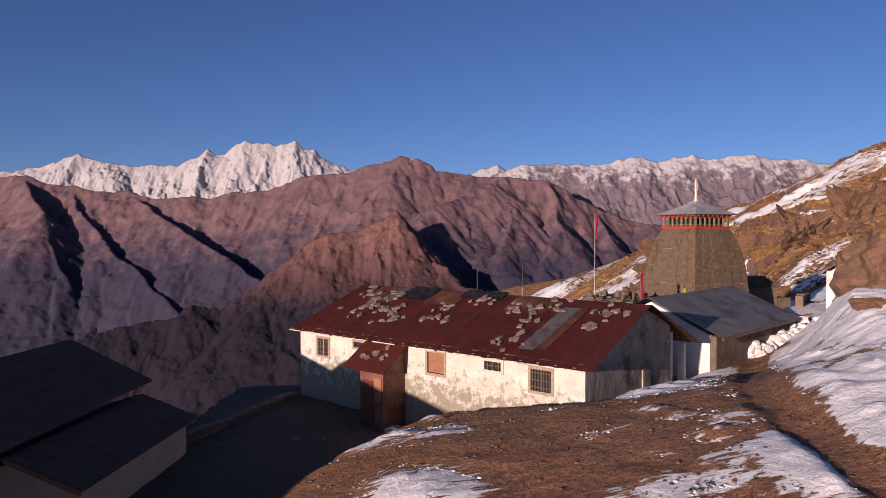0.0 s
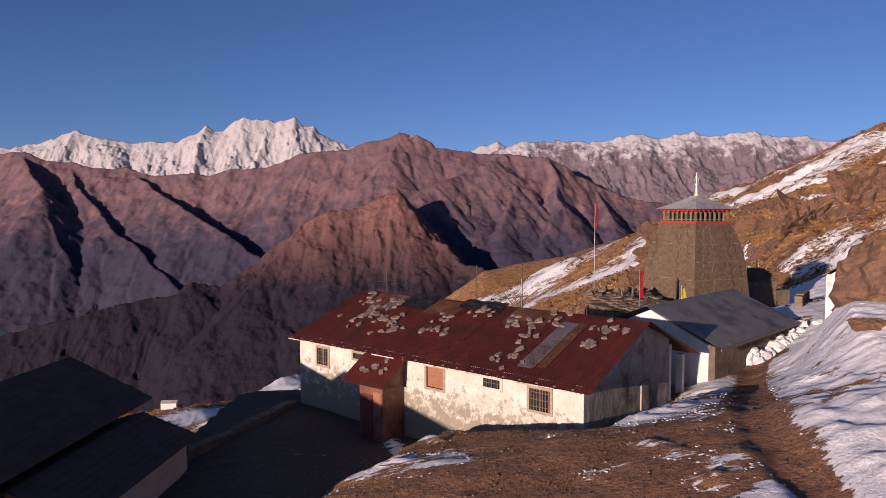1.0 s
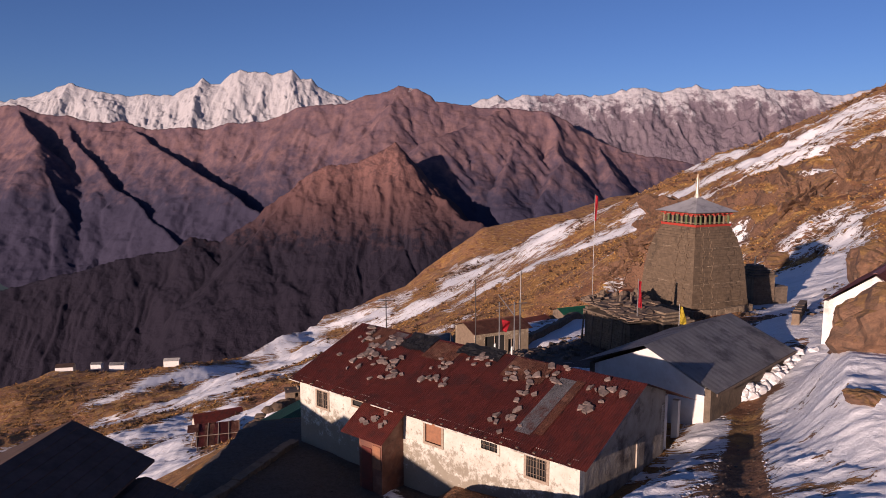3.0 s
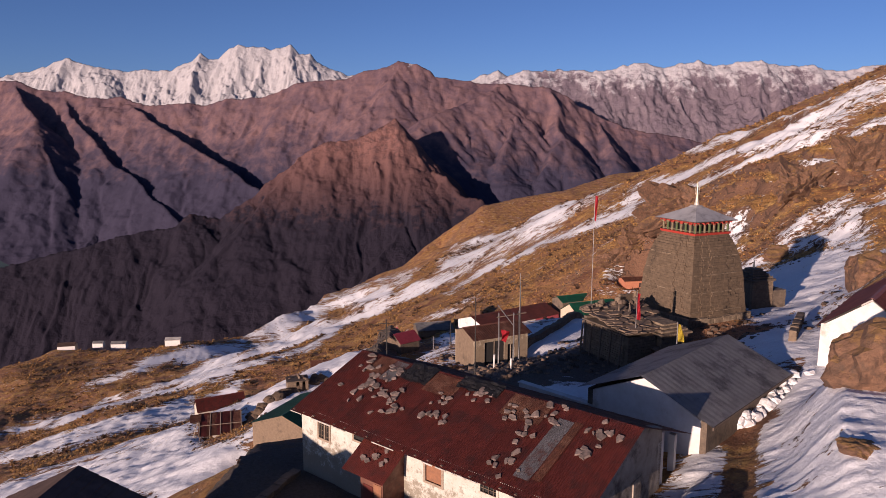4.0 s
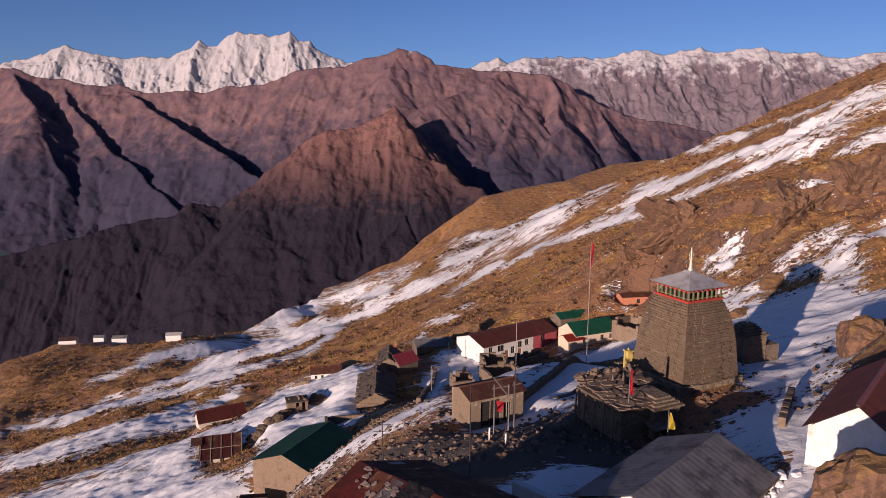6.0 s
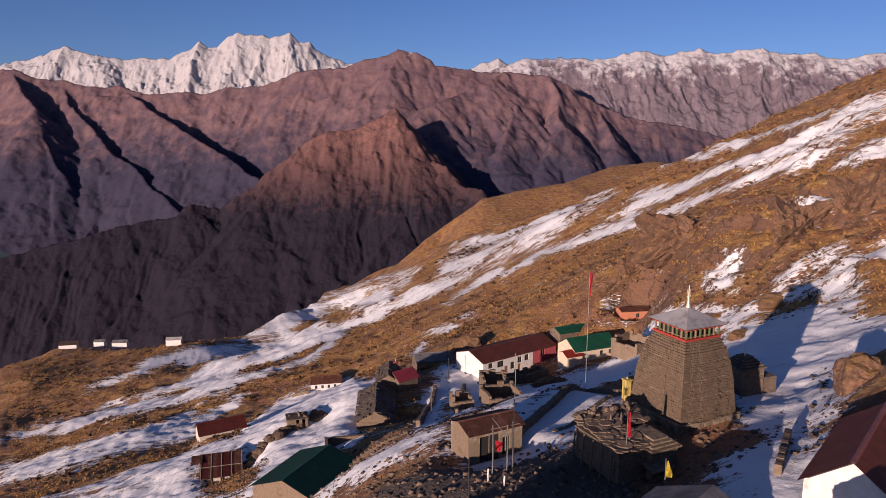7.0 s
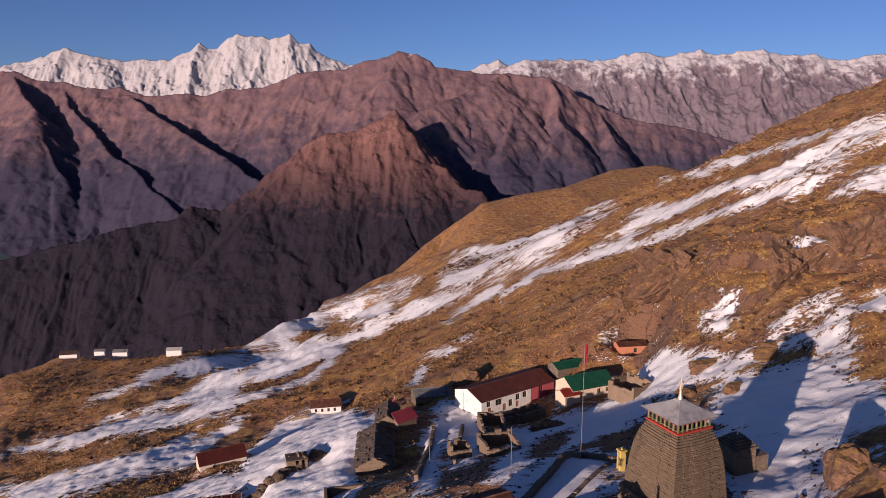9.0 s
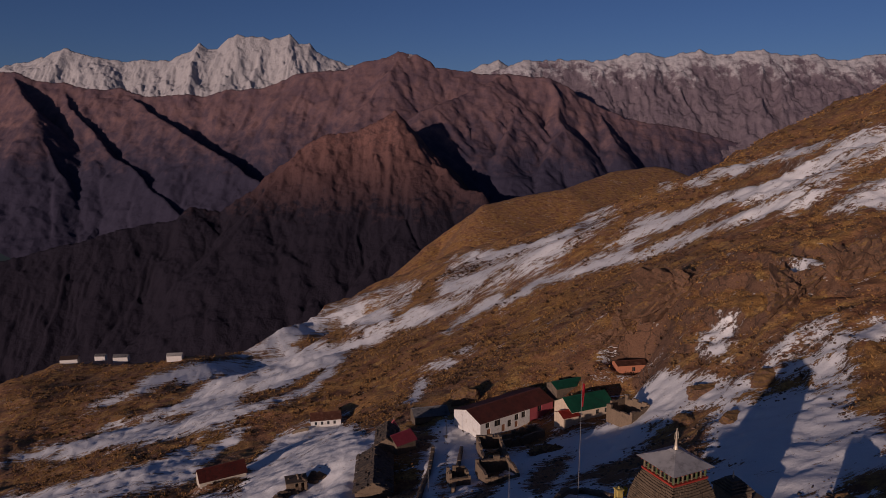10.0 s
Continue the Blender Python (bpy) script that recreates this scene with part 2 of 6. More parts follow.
def yard_mask(x, y):
    """1 in the yard of the long house, 0 on the mound."""
    u = (x + 4.3 - np.where(y < 22, 0.36, 0.55) * (y - 22)) / 1.3 + 0.5 * fbm(x / 2.2, y / 2.2, 3)
    low = 1 / (1 + np.exp(np.clip(3.4 * u, -30, 30)))
    return low / (1 + np.exp(np.clip((y - 45) / 3, -30, 30))) / (1 + np.exp(np.clip(-(y - 4) / 2, -30, 30)))


def steps(x, y, z):
    """Near the eye: the mound's drop to the yard, and the trodden path's trench."""
    # the yard below the mound
    low = yard_mask(x, y)
    yard = 0.35 + 0.028 * y + 0 * z
    yard = np.where(x < -11.5, np.minimum(yard, 0.6 + 0.55 * (x + 11.5)), yard)
    z = z + (yard - z) * low
    # the ditch between the mound and the long house
    hu, hv = (x + 7.61) * 0.772 - (y - 36.96) * 0.636, (x + 7.61) * 0.636 + (y - 36.96) * 0.772
    front = np.clip((hv + 2.3) / 0.7, 0, 1) * np.clip((hu - 9.2) / 1.2, 0, 1) * np.clip((18.9 - hu) / 0.9, 0, 1) * np.clip((10.5 - hv) / 1.0, 0, 1)
    z = z + (np.minimum(z, 2.15 + 0.05 * (hu - 10)) - z) * front
    off = path_off(x, y)
    # the bank above the path
    k = np.clip((off - 1.2) / 3.6, 0, 1) * (x > np.interp(y, [p[1] for p in PATH], [p[0] for p in PATH]))
    k = k * np.clip((y - 21) / 9, 0, 1) * np.clip((43 - y) / 5, 0, 1)
    z = z + np.minimum(2.7 * k * k * (3 - 2 * k), np.maximum(7.2 - z, 0) * np.minimum(1.6 * k, 1))
    return z - 0.17 * np.exp(-((off / 0.55) ** 4)) + 0.05 * np.exp(-(((off - 1.4) / 0.6) ** 2))


# the trodden path past the houses: x, y
PATH = [(9.0, 4), (8.1, 12.5), (8.3, 14.6), (8.6, 16.6), (9.1, 19.3), (10.2, 22.6), (12.3, 27.5), (14.8, 33), (17.2, 38), (20.0, 41.5), (23.2, 45.0), (27.0, 50.0), (32, 58), (36.5, 66), (42, 78)]


def path_off(x, y):
    off = np.full(np.shape(x), 1e3)
    for (ax, ay), (bx, by) in zip(PATH, PATH[1:]):
        k = np.clip(((x - ax) * (bx - ax) + (y - ay) * (by - ay)) / ((bx - ax) ** 2 + (by - ay) ** 2), 0, 1)
        off = np.minimum(off, np.hypot(x - ax - k * (bx - ax), y - ay - k * (by - ay)))
    return off


# levelled ground under the buildings: x, y, height, reach
TEMPLE_PADS = [(5, 72, -4.6, 6.5), (16, 59, -0.3, 6), (25.2, 69.3, 2.0, 6.5), (16, 84, -4.0, 9), (35, 78, 0.4, 5), (15, 50, 0.3, 6), (30, 47, 4.2, 6.5), (47, 59.5, 9.2, 8)]
VILLAGE_PADS = [
    (16, 168, -29.0, 15), (38, 163, -25.0, 9), (46, 170, -22.5, 7), (52, 181, -20.6, 7), (-31, 147, -35.8, 8), (-66, 202, -63.0, 9), (-45, 260, -71.0, 11),
    (-45, 134, -40.0, 8), (-22, 102, -25.2, 8), (-27, 91, -27.5, 6), (-12, 138, -30.0, 9), (-6, 151, -28.0, 7),
    (-240, 600, -163.5, 22), (-317, 655, -184, 25), (-362, 654, -186.5, 25), (-215, 545, -154, 40), (-290, 590, -172, 45), (-335, 605, -181, 40),
]



def land(x, y):
    x, y = np.asarray(x, float), np.asarray(y, float)
    z = -2.5296 + 0.3435 * x + -0.1431 * y
    for cx, cy, r, h in HILLS + RIM:
        z = z + h * np.exp(-((x - cx) ** 2 + (y - cy) ** 2) / (2 * r * r))
    z = steps(x, y, z)
    d = np.hypot(x, y)
    far = np.clip(d / 150, 0.05, 4)
    z = z + far * 1.9 * fbm(x / 42 + 3, y / 42, 4) + np.clip(d / 60, 0.15, 1.2) * 0.55 * fbm(x / 6.5, y / 6.5 + 8, 4)
    # rocky outcrops on the steep side
    steep = np.clip((x - 0.30 * y - 14) / 40, 0, 1) * np.clip((y - 70) / 60, 0, 1)
    z = z + steep * 9.0 * (ridged(x / 30 + 2, y / 24, 4) - 0.55) + steep * 2.6 * (ridged(x / 9 + 2, y / 7, 3) - 0.55)
    # grassy ledges with rock faces between them
    ledgy = np.clip((x - 0.27 * y - 4) / 22, 0, 1) * np.clip((y - 88) / 35, 0, 1) * np.clip((215 - y) / 60, 0, 1)
    ledgy = ledgy * np.clip(0.75 + 2.2 * fbm(x / 33 + 12, y / 33, 2), 0.1, 1.15)
    q = z / 5.6 + 1.5 * fbm(x / 19 + 6, y / 23, 4, 0.6) + 0.01 * y
    f = q - np.floor(q)
    r = np.clip((f - 0.66) / 0.34, 0, 1)
    z = z + ledgy * 4.4 * (r * r * (3 - 2 * r) - f) + ledgy * (1.5 * fbm(x / 5.5, y / 5.5 + 3, 4, 0.6) + 1.6 * (ridged(x / 11 + 5, y / 9, 3) - 0.6))
    # snow gullies run down across the slope
    z = z - np.clip((y - 180) / 200, 0, 1) * 3.0 * ridged((x + 0.55 * y) / 150, (y - 0.5 * x) / 420 + 4, 3)
    for cx, cy, h, r in TEMPLE_PADS + VILLAGE_PADS:
        k = 1 / (1 + (((x - cx) ** 2 + (y - cy) ** 2) / (r * r)) ** 2.5)
        z = z + (h - z) * k
    z = z + np.clip((d - 60) / 60, 0, 1) * 0.5 * fbm(x / 3.4, y / 3.0 + 2, 3)
    # break-off into the valley
    edge = np.interp(np.where(y > 1, x / np.maximum(y, 1), np.sign(x) * 1.2), EDGE_AT, EDGE_FAR)
    edge = edge * (1 + 0.02 * fbm(x / 60, y / 60, 3))
    over = np.maximum(d - edge, 0) * (y > 1)
    z = z - 0.55 * over - 0.0006 * over**2
    # far spur
    s = np.full(np.shape(x), -1e4)
    for (ax, ay, az), (bx, by, bz) in zip(SPUR, SPUR[1:]):
        k = np.clip(((x - ax) * (bx - ax) + (y - ay) * (by - ay)) / ((bx - ax) ** 2 + (by - ay) ** 2), 0, 1)
        off = np.hypot(x - ax - k * (bx - ax), y - ay - k * (by - ay))
        behind = (bx - ax) * (y - ay) - (by - ay) * (x - ax) > 0
        s = np.maximum(s, az + k * (bz - az) - np.where(behind, 1.4, 0.36 + 1.0 * np.clip((ax + k * (bx - ax) - x) / np.maximum(off, 1), 0, 1) ** 3) * (np.sqrt(off**2 + 400) - 20) + 4 * fbm(x / 90, y / 90, 3))
    z = np.maximum(z, np.where(y > 950, s, -1e4))
    return np.maximum(z, -1100)


def gz(x, y):
    return float(land(np.array([x]), np.array([y]))[0])


def grid_mesh(name, X, Y, Z, mat, layers={}):
    rows, cols = X.shape
    me = bpy.data.meshes.new(name)
    co = np.stack([X, Y, Z], -1).reshape(-1, 3)
    i = np.arange(rows * cols).reshape(rows, cols)
    quads = np.stack([i[:-1, :-1], i[:-1, 1:], i[1:, 1:], i[1:, :-1]], -1).reshape(-1, 4)
    me.vertices.add(len(co))
    me.vertices.foreach_set("co", co.ravel().astype(np.float32))
    me.loops.add(quads.size)
    me.loops.foreach_set("vertex_index", quads.ravel().astype(np.int32))
    me.polygons.add(len(quads))
    me.polygons.foreach_set("loop_start", np.arange(0, quads.size, 4, dtype=np.int32))
    me.polygons.foreach_set("use_smooth", np.ones(len(quads), dtype=bool))
    me.update(calc_edges=True)
    me.validate()
    for key, values in layers.items():
        at = me.attributes.new(key, "FLOAT", "POINT")
        at.data.foreach_set("value", np.asarray(values, np.float32).ravel())
    me.materials.append(mat)
    return new(name, me)


# fields and streaks of lying snow: outlines (x, y)
SNOW_MID = [
    [(-269, 397), (-261, 412), (-245, 417), (-210, 392), (-218, 429), (-200, 423), (-180, 438), (-174, 487), (-172, 562), (-88, 286), (-104, 283), (-134, 295), (-197, 362), (-209, 361), (-247, 401), (-261, 402)],
    [(-97, 284), (-139, 429), (-132, 444), (-126, 462), (-106, 480), (-82, 463), (-60, 418), (-54, 333), (-58, 311), (-67, 304), (-78, 296), (-87, 291)],
    [(-184, 571), (-166, 591), (-144, 606), (-178, 616), (-168, 642), (-149, 677), (-124, 699), (-72, 499), (-51, 462), (-34, 449), (-23, 457), (-12, 451), (3, 436), (16, 399), (6, 396), (-7, 404), (-26, 430), (-47, 431), (-65, 425), (-92, 450), (-120, 457), (-146, 463)],
]
SNOW_UPPER = [
    [(-129, 696), (-108, 710), (-85, 719), (-39, 516), (-34, 449), (-56, 470), (-104, 686)],
    [(-236, 513), (-230, 529), (-221, 541), (-200, 560), (-178, 601), (-168, 580), (-177, 548), (-192, 523), (-212, 519), (-225, 497)],
    [(-258, 486), (-234, 499), (-227, 502), (-246, 479)],
    [(11, 720), (27, 680), (45, 620), (66, 543), (66, 429), (78, 435), (125, 570), (138, 575), (127, 562), (75, 402), (57, 416), (48, 496), (33, 583)],
    [(-1, 533), (19, 485), (35, 479), (48, 422), (60, 410), (71, 400), (87, 398), (99, 393), (95, 390), (78, 386), (69, 378), (56, 380), (47, 383), (42, 427), (35, 425), (24, 416), (7, 446), (0, 452)],
]
SNOW_LOW = [
    [(-193, 284), (-148, 251), (-123, 245), (-107, 254), (-100, 265), (-95, 254), (-85, 271), (-81, 268), (-86, 238), (-83, 221), (-99, 216), (-115, 210), (-133, 215), (-149, 219)],
    [(-103, 171), (-86, 171), (-73, 172), (-73, 196), (-44, 150), (-42, 141), (-55, 146), (-47, 122)],
    [(-46, 152), (-64, 220), (-64, 257), (-55, 259), (-40, 263), (-19, 170), (-16, 176), (-17, 142), (-15, 116), (-21, 113), (-26, 107), (-27, 102), (-30, 102), (-32, 122), (-41, 139)],
]
SNOW_STREAKS = [
    [(49, 365), (55, 382), (66, 385), (68, 372), (55, 371)],
    [(3, 337), (9, 364), (21, 373), (33, 365), (30, 330), (39, 337), (49, 365), (56, 351), (50, 335), (40, 325), (26, 346), (17, 348), (6, 344)],
    [(49, 362), (62, 344), (71, 335), (85, 347), (76, 332), (86, 328), (92, 342), (98, 338), (86, 317), (91, 303), (103, 301), (99, 290), (90, 299), (83, 300), (71, 321), (59, 329), (50, 337)],
]
SNOW_RIGHT = [
    [(91, 348), (104, 367), (119, 351), (134, 322), (149, 301), (163, 310), (176, 301), (188, 298), (174, 274), (164, 286), (158, 291), (134, 270), (129, 292), (124, 327), (111, 324), (103, 343), (92, 341)],
    [(84, 311), (99, 304), (110, 290), (119, 283), (125, 272), (133, 268), (142, 268), (161, 285), (165, 277), (174, 274), (171, 269), (165, 273), (154, 268), (135, 252), (133, 251), (124, 257), (116, 267), (106, 279), (97, 298)],
    [(179, 555), (142, 385), (159, 396), (176, 393), (194, 392), (184, 337), (163, 330), (161, 361), (157, 384), (145, 385)],
]
SNOW_SCRAPS = [
    [(130, 228), (134, 225), (147, 241), (156, 241), (134, 207), (134, 220), (129, 217)],
    [(84, 164), (86, 162), (86, 160), (84, 163)],
    [(60, 151), (64, 156), (67, 156), (63, 150), (61, 146), (61, 149)],
    [(67, 136), (71, 135), (71, 134), (67, 134)],
    [(73, 136), (78, 136), (78, 134), (73, 135)],
    [(-7, 280), (2, 273), (6, 263), (2, 261)],
    [(7, 277), (11, 281), (11, 270)],
    [(-10, 207), (-8, 263), (-4, 244), (-7, 202)],
    [(45, 184), (49, 187), (49, 185)],
]
SNOW_TEMPLE = [
    [(56, 132), (61, 130), (66, 129), (72, 130), (77, 130), (84, 127), (80, 120), (75, 124), (69, 115), (68, 114), (62, 103), (61, 99), (64, 95), (54, 79), (51, 82), (45, 80), (38, 66), (37, 69), (38, 78), (41, 87), (44, 96), (43, 100), (51, 122)],
    [(51, 153), (57, 142), (55, 129), (52, 127), (53, 137), (49, 158)],
]
SNOW_VILLAGE = [
    [(7, 84), (13, 128), (16, 145), (23, 147), (29, 153), (35, 150), (39, 146), (46, 163), (49, 160), (52, 152), (57, 141), (58, 136), (53, 137), (48, 133), (42, 137), (40, 125), (34, 121), (27, 115), (22, 112), (14, 88), (9, 84)],
    [(2, 164), (9, 162), (9, 137), (7, 116), (3, 113), (2, 139)],
    [(-3, 114), (-3, 143), (0, 163), (2, 171), (2, 155), (0, 128), (0, 92), (-3, 96)],
    [(9, 81), (14, 87), (25, 106), (24, 87), (20, 85), (17, 81)],
]
SNOW_CRUST = [
    [(-110, 161), (-94, 159), (-65, 141), (-51, 137), (-42, 114), (-31, 101), (-29, 97), (-30, 92), (-33, 85), (-94, 137)],
]
SNOW_THIN = [
    [(-184, 604), (-164, 647), (-141, 695), (-113, 742), (-83, 757), (-50, 743), (-21, 675), (-25, 496), (-37, 491), (-56, 475), (-125, 670), (-160, 609)],
    [(-1, 533), (10, 665), (45, 613), (59, 428), (119, 568), (137, 555), (83, 377), (68, 380), (48, 365), (26, 392), (3, 432)],
]
# bare ground inside them
SNOW_BARE = [
    [(-91, 302), (-118, 406), (-79, 331), (-74, 389), (-63, 352), (-65, 320), (-77, 304)],
    [(-138, 625), (-123, 660), (-66, 489), (-54, 455), (-80, 471)],
    [(56, 124), (63, 126), (67, 122), (66, 114), (64, 120), (58, 120)],
    [(160, 310), (180, 329), (169, 300), (158, 296)],
    [(129, 253), (142, 266), (158, 286), (142, 261), (132, 253)],
    [(-185, 421), (-163, 395), (-145, 386), (-139, 353)],
]
VILLAGE_BARE = [
    [(15, 112), (20, 129), (28, 136), (22, 117), (15, 90)],
    [(15, 143), (22, 157), (25, 143), (19, 141)],
]
# narrow strips: half width, and the line (x, y) they follow
SNOW_PATH = [
    (6, [(42, 91), (37, 70)]),
    (3, [(28, 51), (24, 45), (21, 41)]),
    (4, [(24, 51), (36, 66)]),
    (3.5, [(33, 68), (25, 53)]),
    (6, [(10.5, 74), (22, 92)]),
    (5, [(-5, 81), (-10, 85)]),
    (2.5, [(7, 47.5), (9.5, 50), (12.5, 52)]),
    (2.2, [(29, 50), (18, 32), (17, 31)]),
    (2, [(18, 35), (13, 23)]),
    (2.2, [(14, 24), (13, 20)]),
    (2, [(24, 48), (30, 53)]),
    (2, [(13, 20), (11, 17)]),
    (0.7, [(9.2, 20.6), (9.0, 18.2)]),
    (0.6, [(8.5, 17.7), (7.9, 15.4), (7.2, 12.6)]),
    (0.6, [(7.9, 18.4), (6.6, 16.8)]),
    (1.25, [(14.0, 35.6), (9.0, 26.0), (7.0, 24.2)]),
    (0.8, [(8.5, 30.5), (6.7, 30.8), (3.0, 31.6)]),
    (0.6, [(6.1, 20.4), (6.6, 19.0)]),
    (1.2, [(-3.0, 22.5), (-1.8, 23.0), (-0.4, 22.1)]),
    (1.0, [(-1.3, 17.8), (-0.1, 16.3)]),
    (0.4, [(-2.6, 21.7), (-1.7, 22.5)]),
    (0.4, [(-2.4, 31.5), (-0.1, 25.5)]),
    (2.6, [(15, 27), (12.5, 20), (11.5, 13)]),
]


def inside_by(x, y, outline):
    """Metres inside (+) or outside (-) an outline, depth along y counted for a third."""
    k = 0.35
    best, within = np.full(np.shape(x), 1e9), np.zeros(np.shape(x), bool)
    for (ax, ay), (bx, by) in zip(outline, outline[1:] + outline[:1]):
        ex, ey = bx - ax, k * (by - ay)
        f = np.clip(((x - ax) * ex + k * (y - ay) * ey) / (ex * ex + ey * ey + 1e-6), 0, 1)
        best = np.minimum(best, (x - ax - f * ex) ** 2 + (k * (y - ay) - f * ey) ** 2)
        if ay != by:
            within ^= ((ay > y) != (by > y)) & (x < ax + (y - ay) * (bx - ax) / (by - ay))
    return np.where(within, 1, -1) * np.sqrt(best)


def snow_cover(x, y):
    """How snowy a spot is, about -1 (bare) to 1 (deep)."""
    best = np.full(np.shape(x), -1.0)
    d = np.hypot(x, y)
    px, py = x + 0.004 * d * fbm(x / 9, y / 20, 3), y + 0.02 * d * fbm(x / 14 + 40, y / 30, 3)
    soft = 0.0135 * d + 0.25
    for outline in SNOW_MID + SNOW_UPPER + SNOW_LOW + SNOW_STREAKS + SNOW_RIGHT + SNOW_SCRAPS + SNOW_TEMPLE + SNOW_VILLAGE + SNOW_CRUST:
        best = np.maximum(best, np.clip(inside_by(px, py, outline) / soft + 0.22, -1, 0.8))
    for outline in SNOW_THIN:
        best = np.maximum(best, np.clip(inside_by(px, py, outline) / soft, -1, 0.02))
    for outline in SNOW_BARE + VILLAGE_BARE:
        best = np.minimum(best, np.clip(-inside_by(px, py, outline) / soft, -1, 1))
    for w, line in SNOW_PATH:
        for (ax, ay), (bx, by) in zip(line, line[1:]):
            k = np.clip(((x - ax) * (bx - ax) + (y - ay) * (by - ay)) / ((bx - ax) ** 2 + (by - ay) ** 2 + 1e-6), 0, 1)
            best = np.maximum(best, 1.0 - np.hypot(x - ax - k * (bx - ax), y - ay - k * (by - ay)) / w)
    # the village lies half under snow
    best = best + 0.3 * np.clip((y - 66) / 8, 0, 1) * np.clip((185 - y) / 20, 0, 1) * np.clip((x + 60) / 15, 0, 1) * np.clip((70 - x) / 15, 0, 1)
    # scraps of snow on the trodden ground by the path
    scraps = 1.5 * fbm(x / 1.7 + 5, y / 0.8, 5, 0.6) - 0.55
    by_path = np.clip((x - 2) / 2, 0, 1) * np.clip((31 - y) / 2, 0, 1) * np.clip((y - 11) / 2, 0, 1)
    best = np.maximum(best, -1 + (scraps + 1) * by_path)
    # the bank right of the path lies under snow
    off = path_off(x, y)
    bank = np.clip((off - 0.75) / 0.9, -1, 0.8) * np.clip((46 - y) / 4, 0, 1) + 0.9 * fbm(x / 3.1, y / 2.0 + 3, 4) - 0.1
    bank = bank + 0.25 - np.clip((off - 11) / 4, 0, 3) - np.clip((13 - y) / 4, 0, 3)
    best = np.where((x > np.interp(y, [p[1] for p in PATH], [p[0] for p in PATH])) & (y < 46), np.maximum(best, bank), best)
    # the trodden path is kept clear near the houses
    clear = np.exp(-((off / 0.62) ** 4)) * np.clip((48 - y) / 6, 0, 1)
    for cx, cy, r in ((22.5, 62.5, 4.5), (27.0, 62.5, 3.4), (14.0, 58.0, 5.0), (4.0, 60.0, 6.0)):
        clear = np.maximum(clear, 1 / (1 + (((x - cx) ** 2 + (y - cy) ** 2) / (r * r)) ** 4))
    return best * (1 - clear) - 1.6 * clear


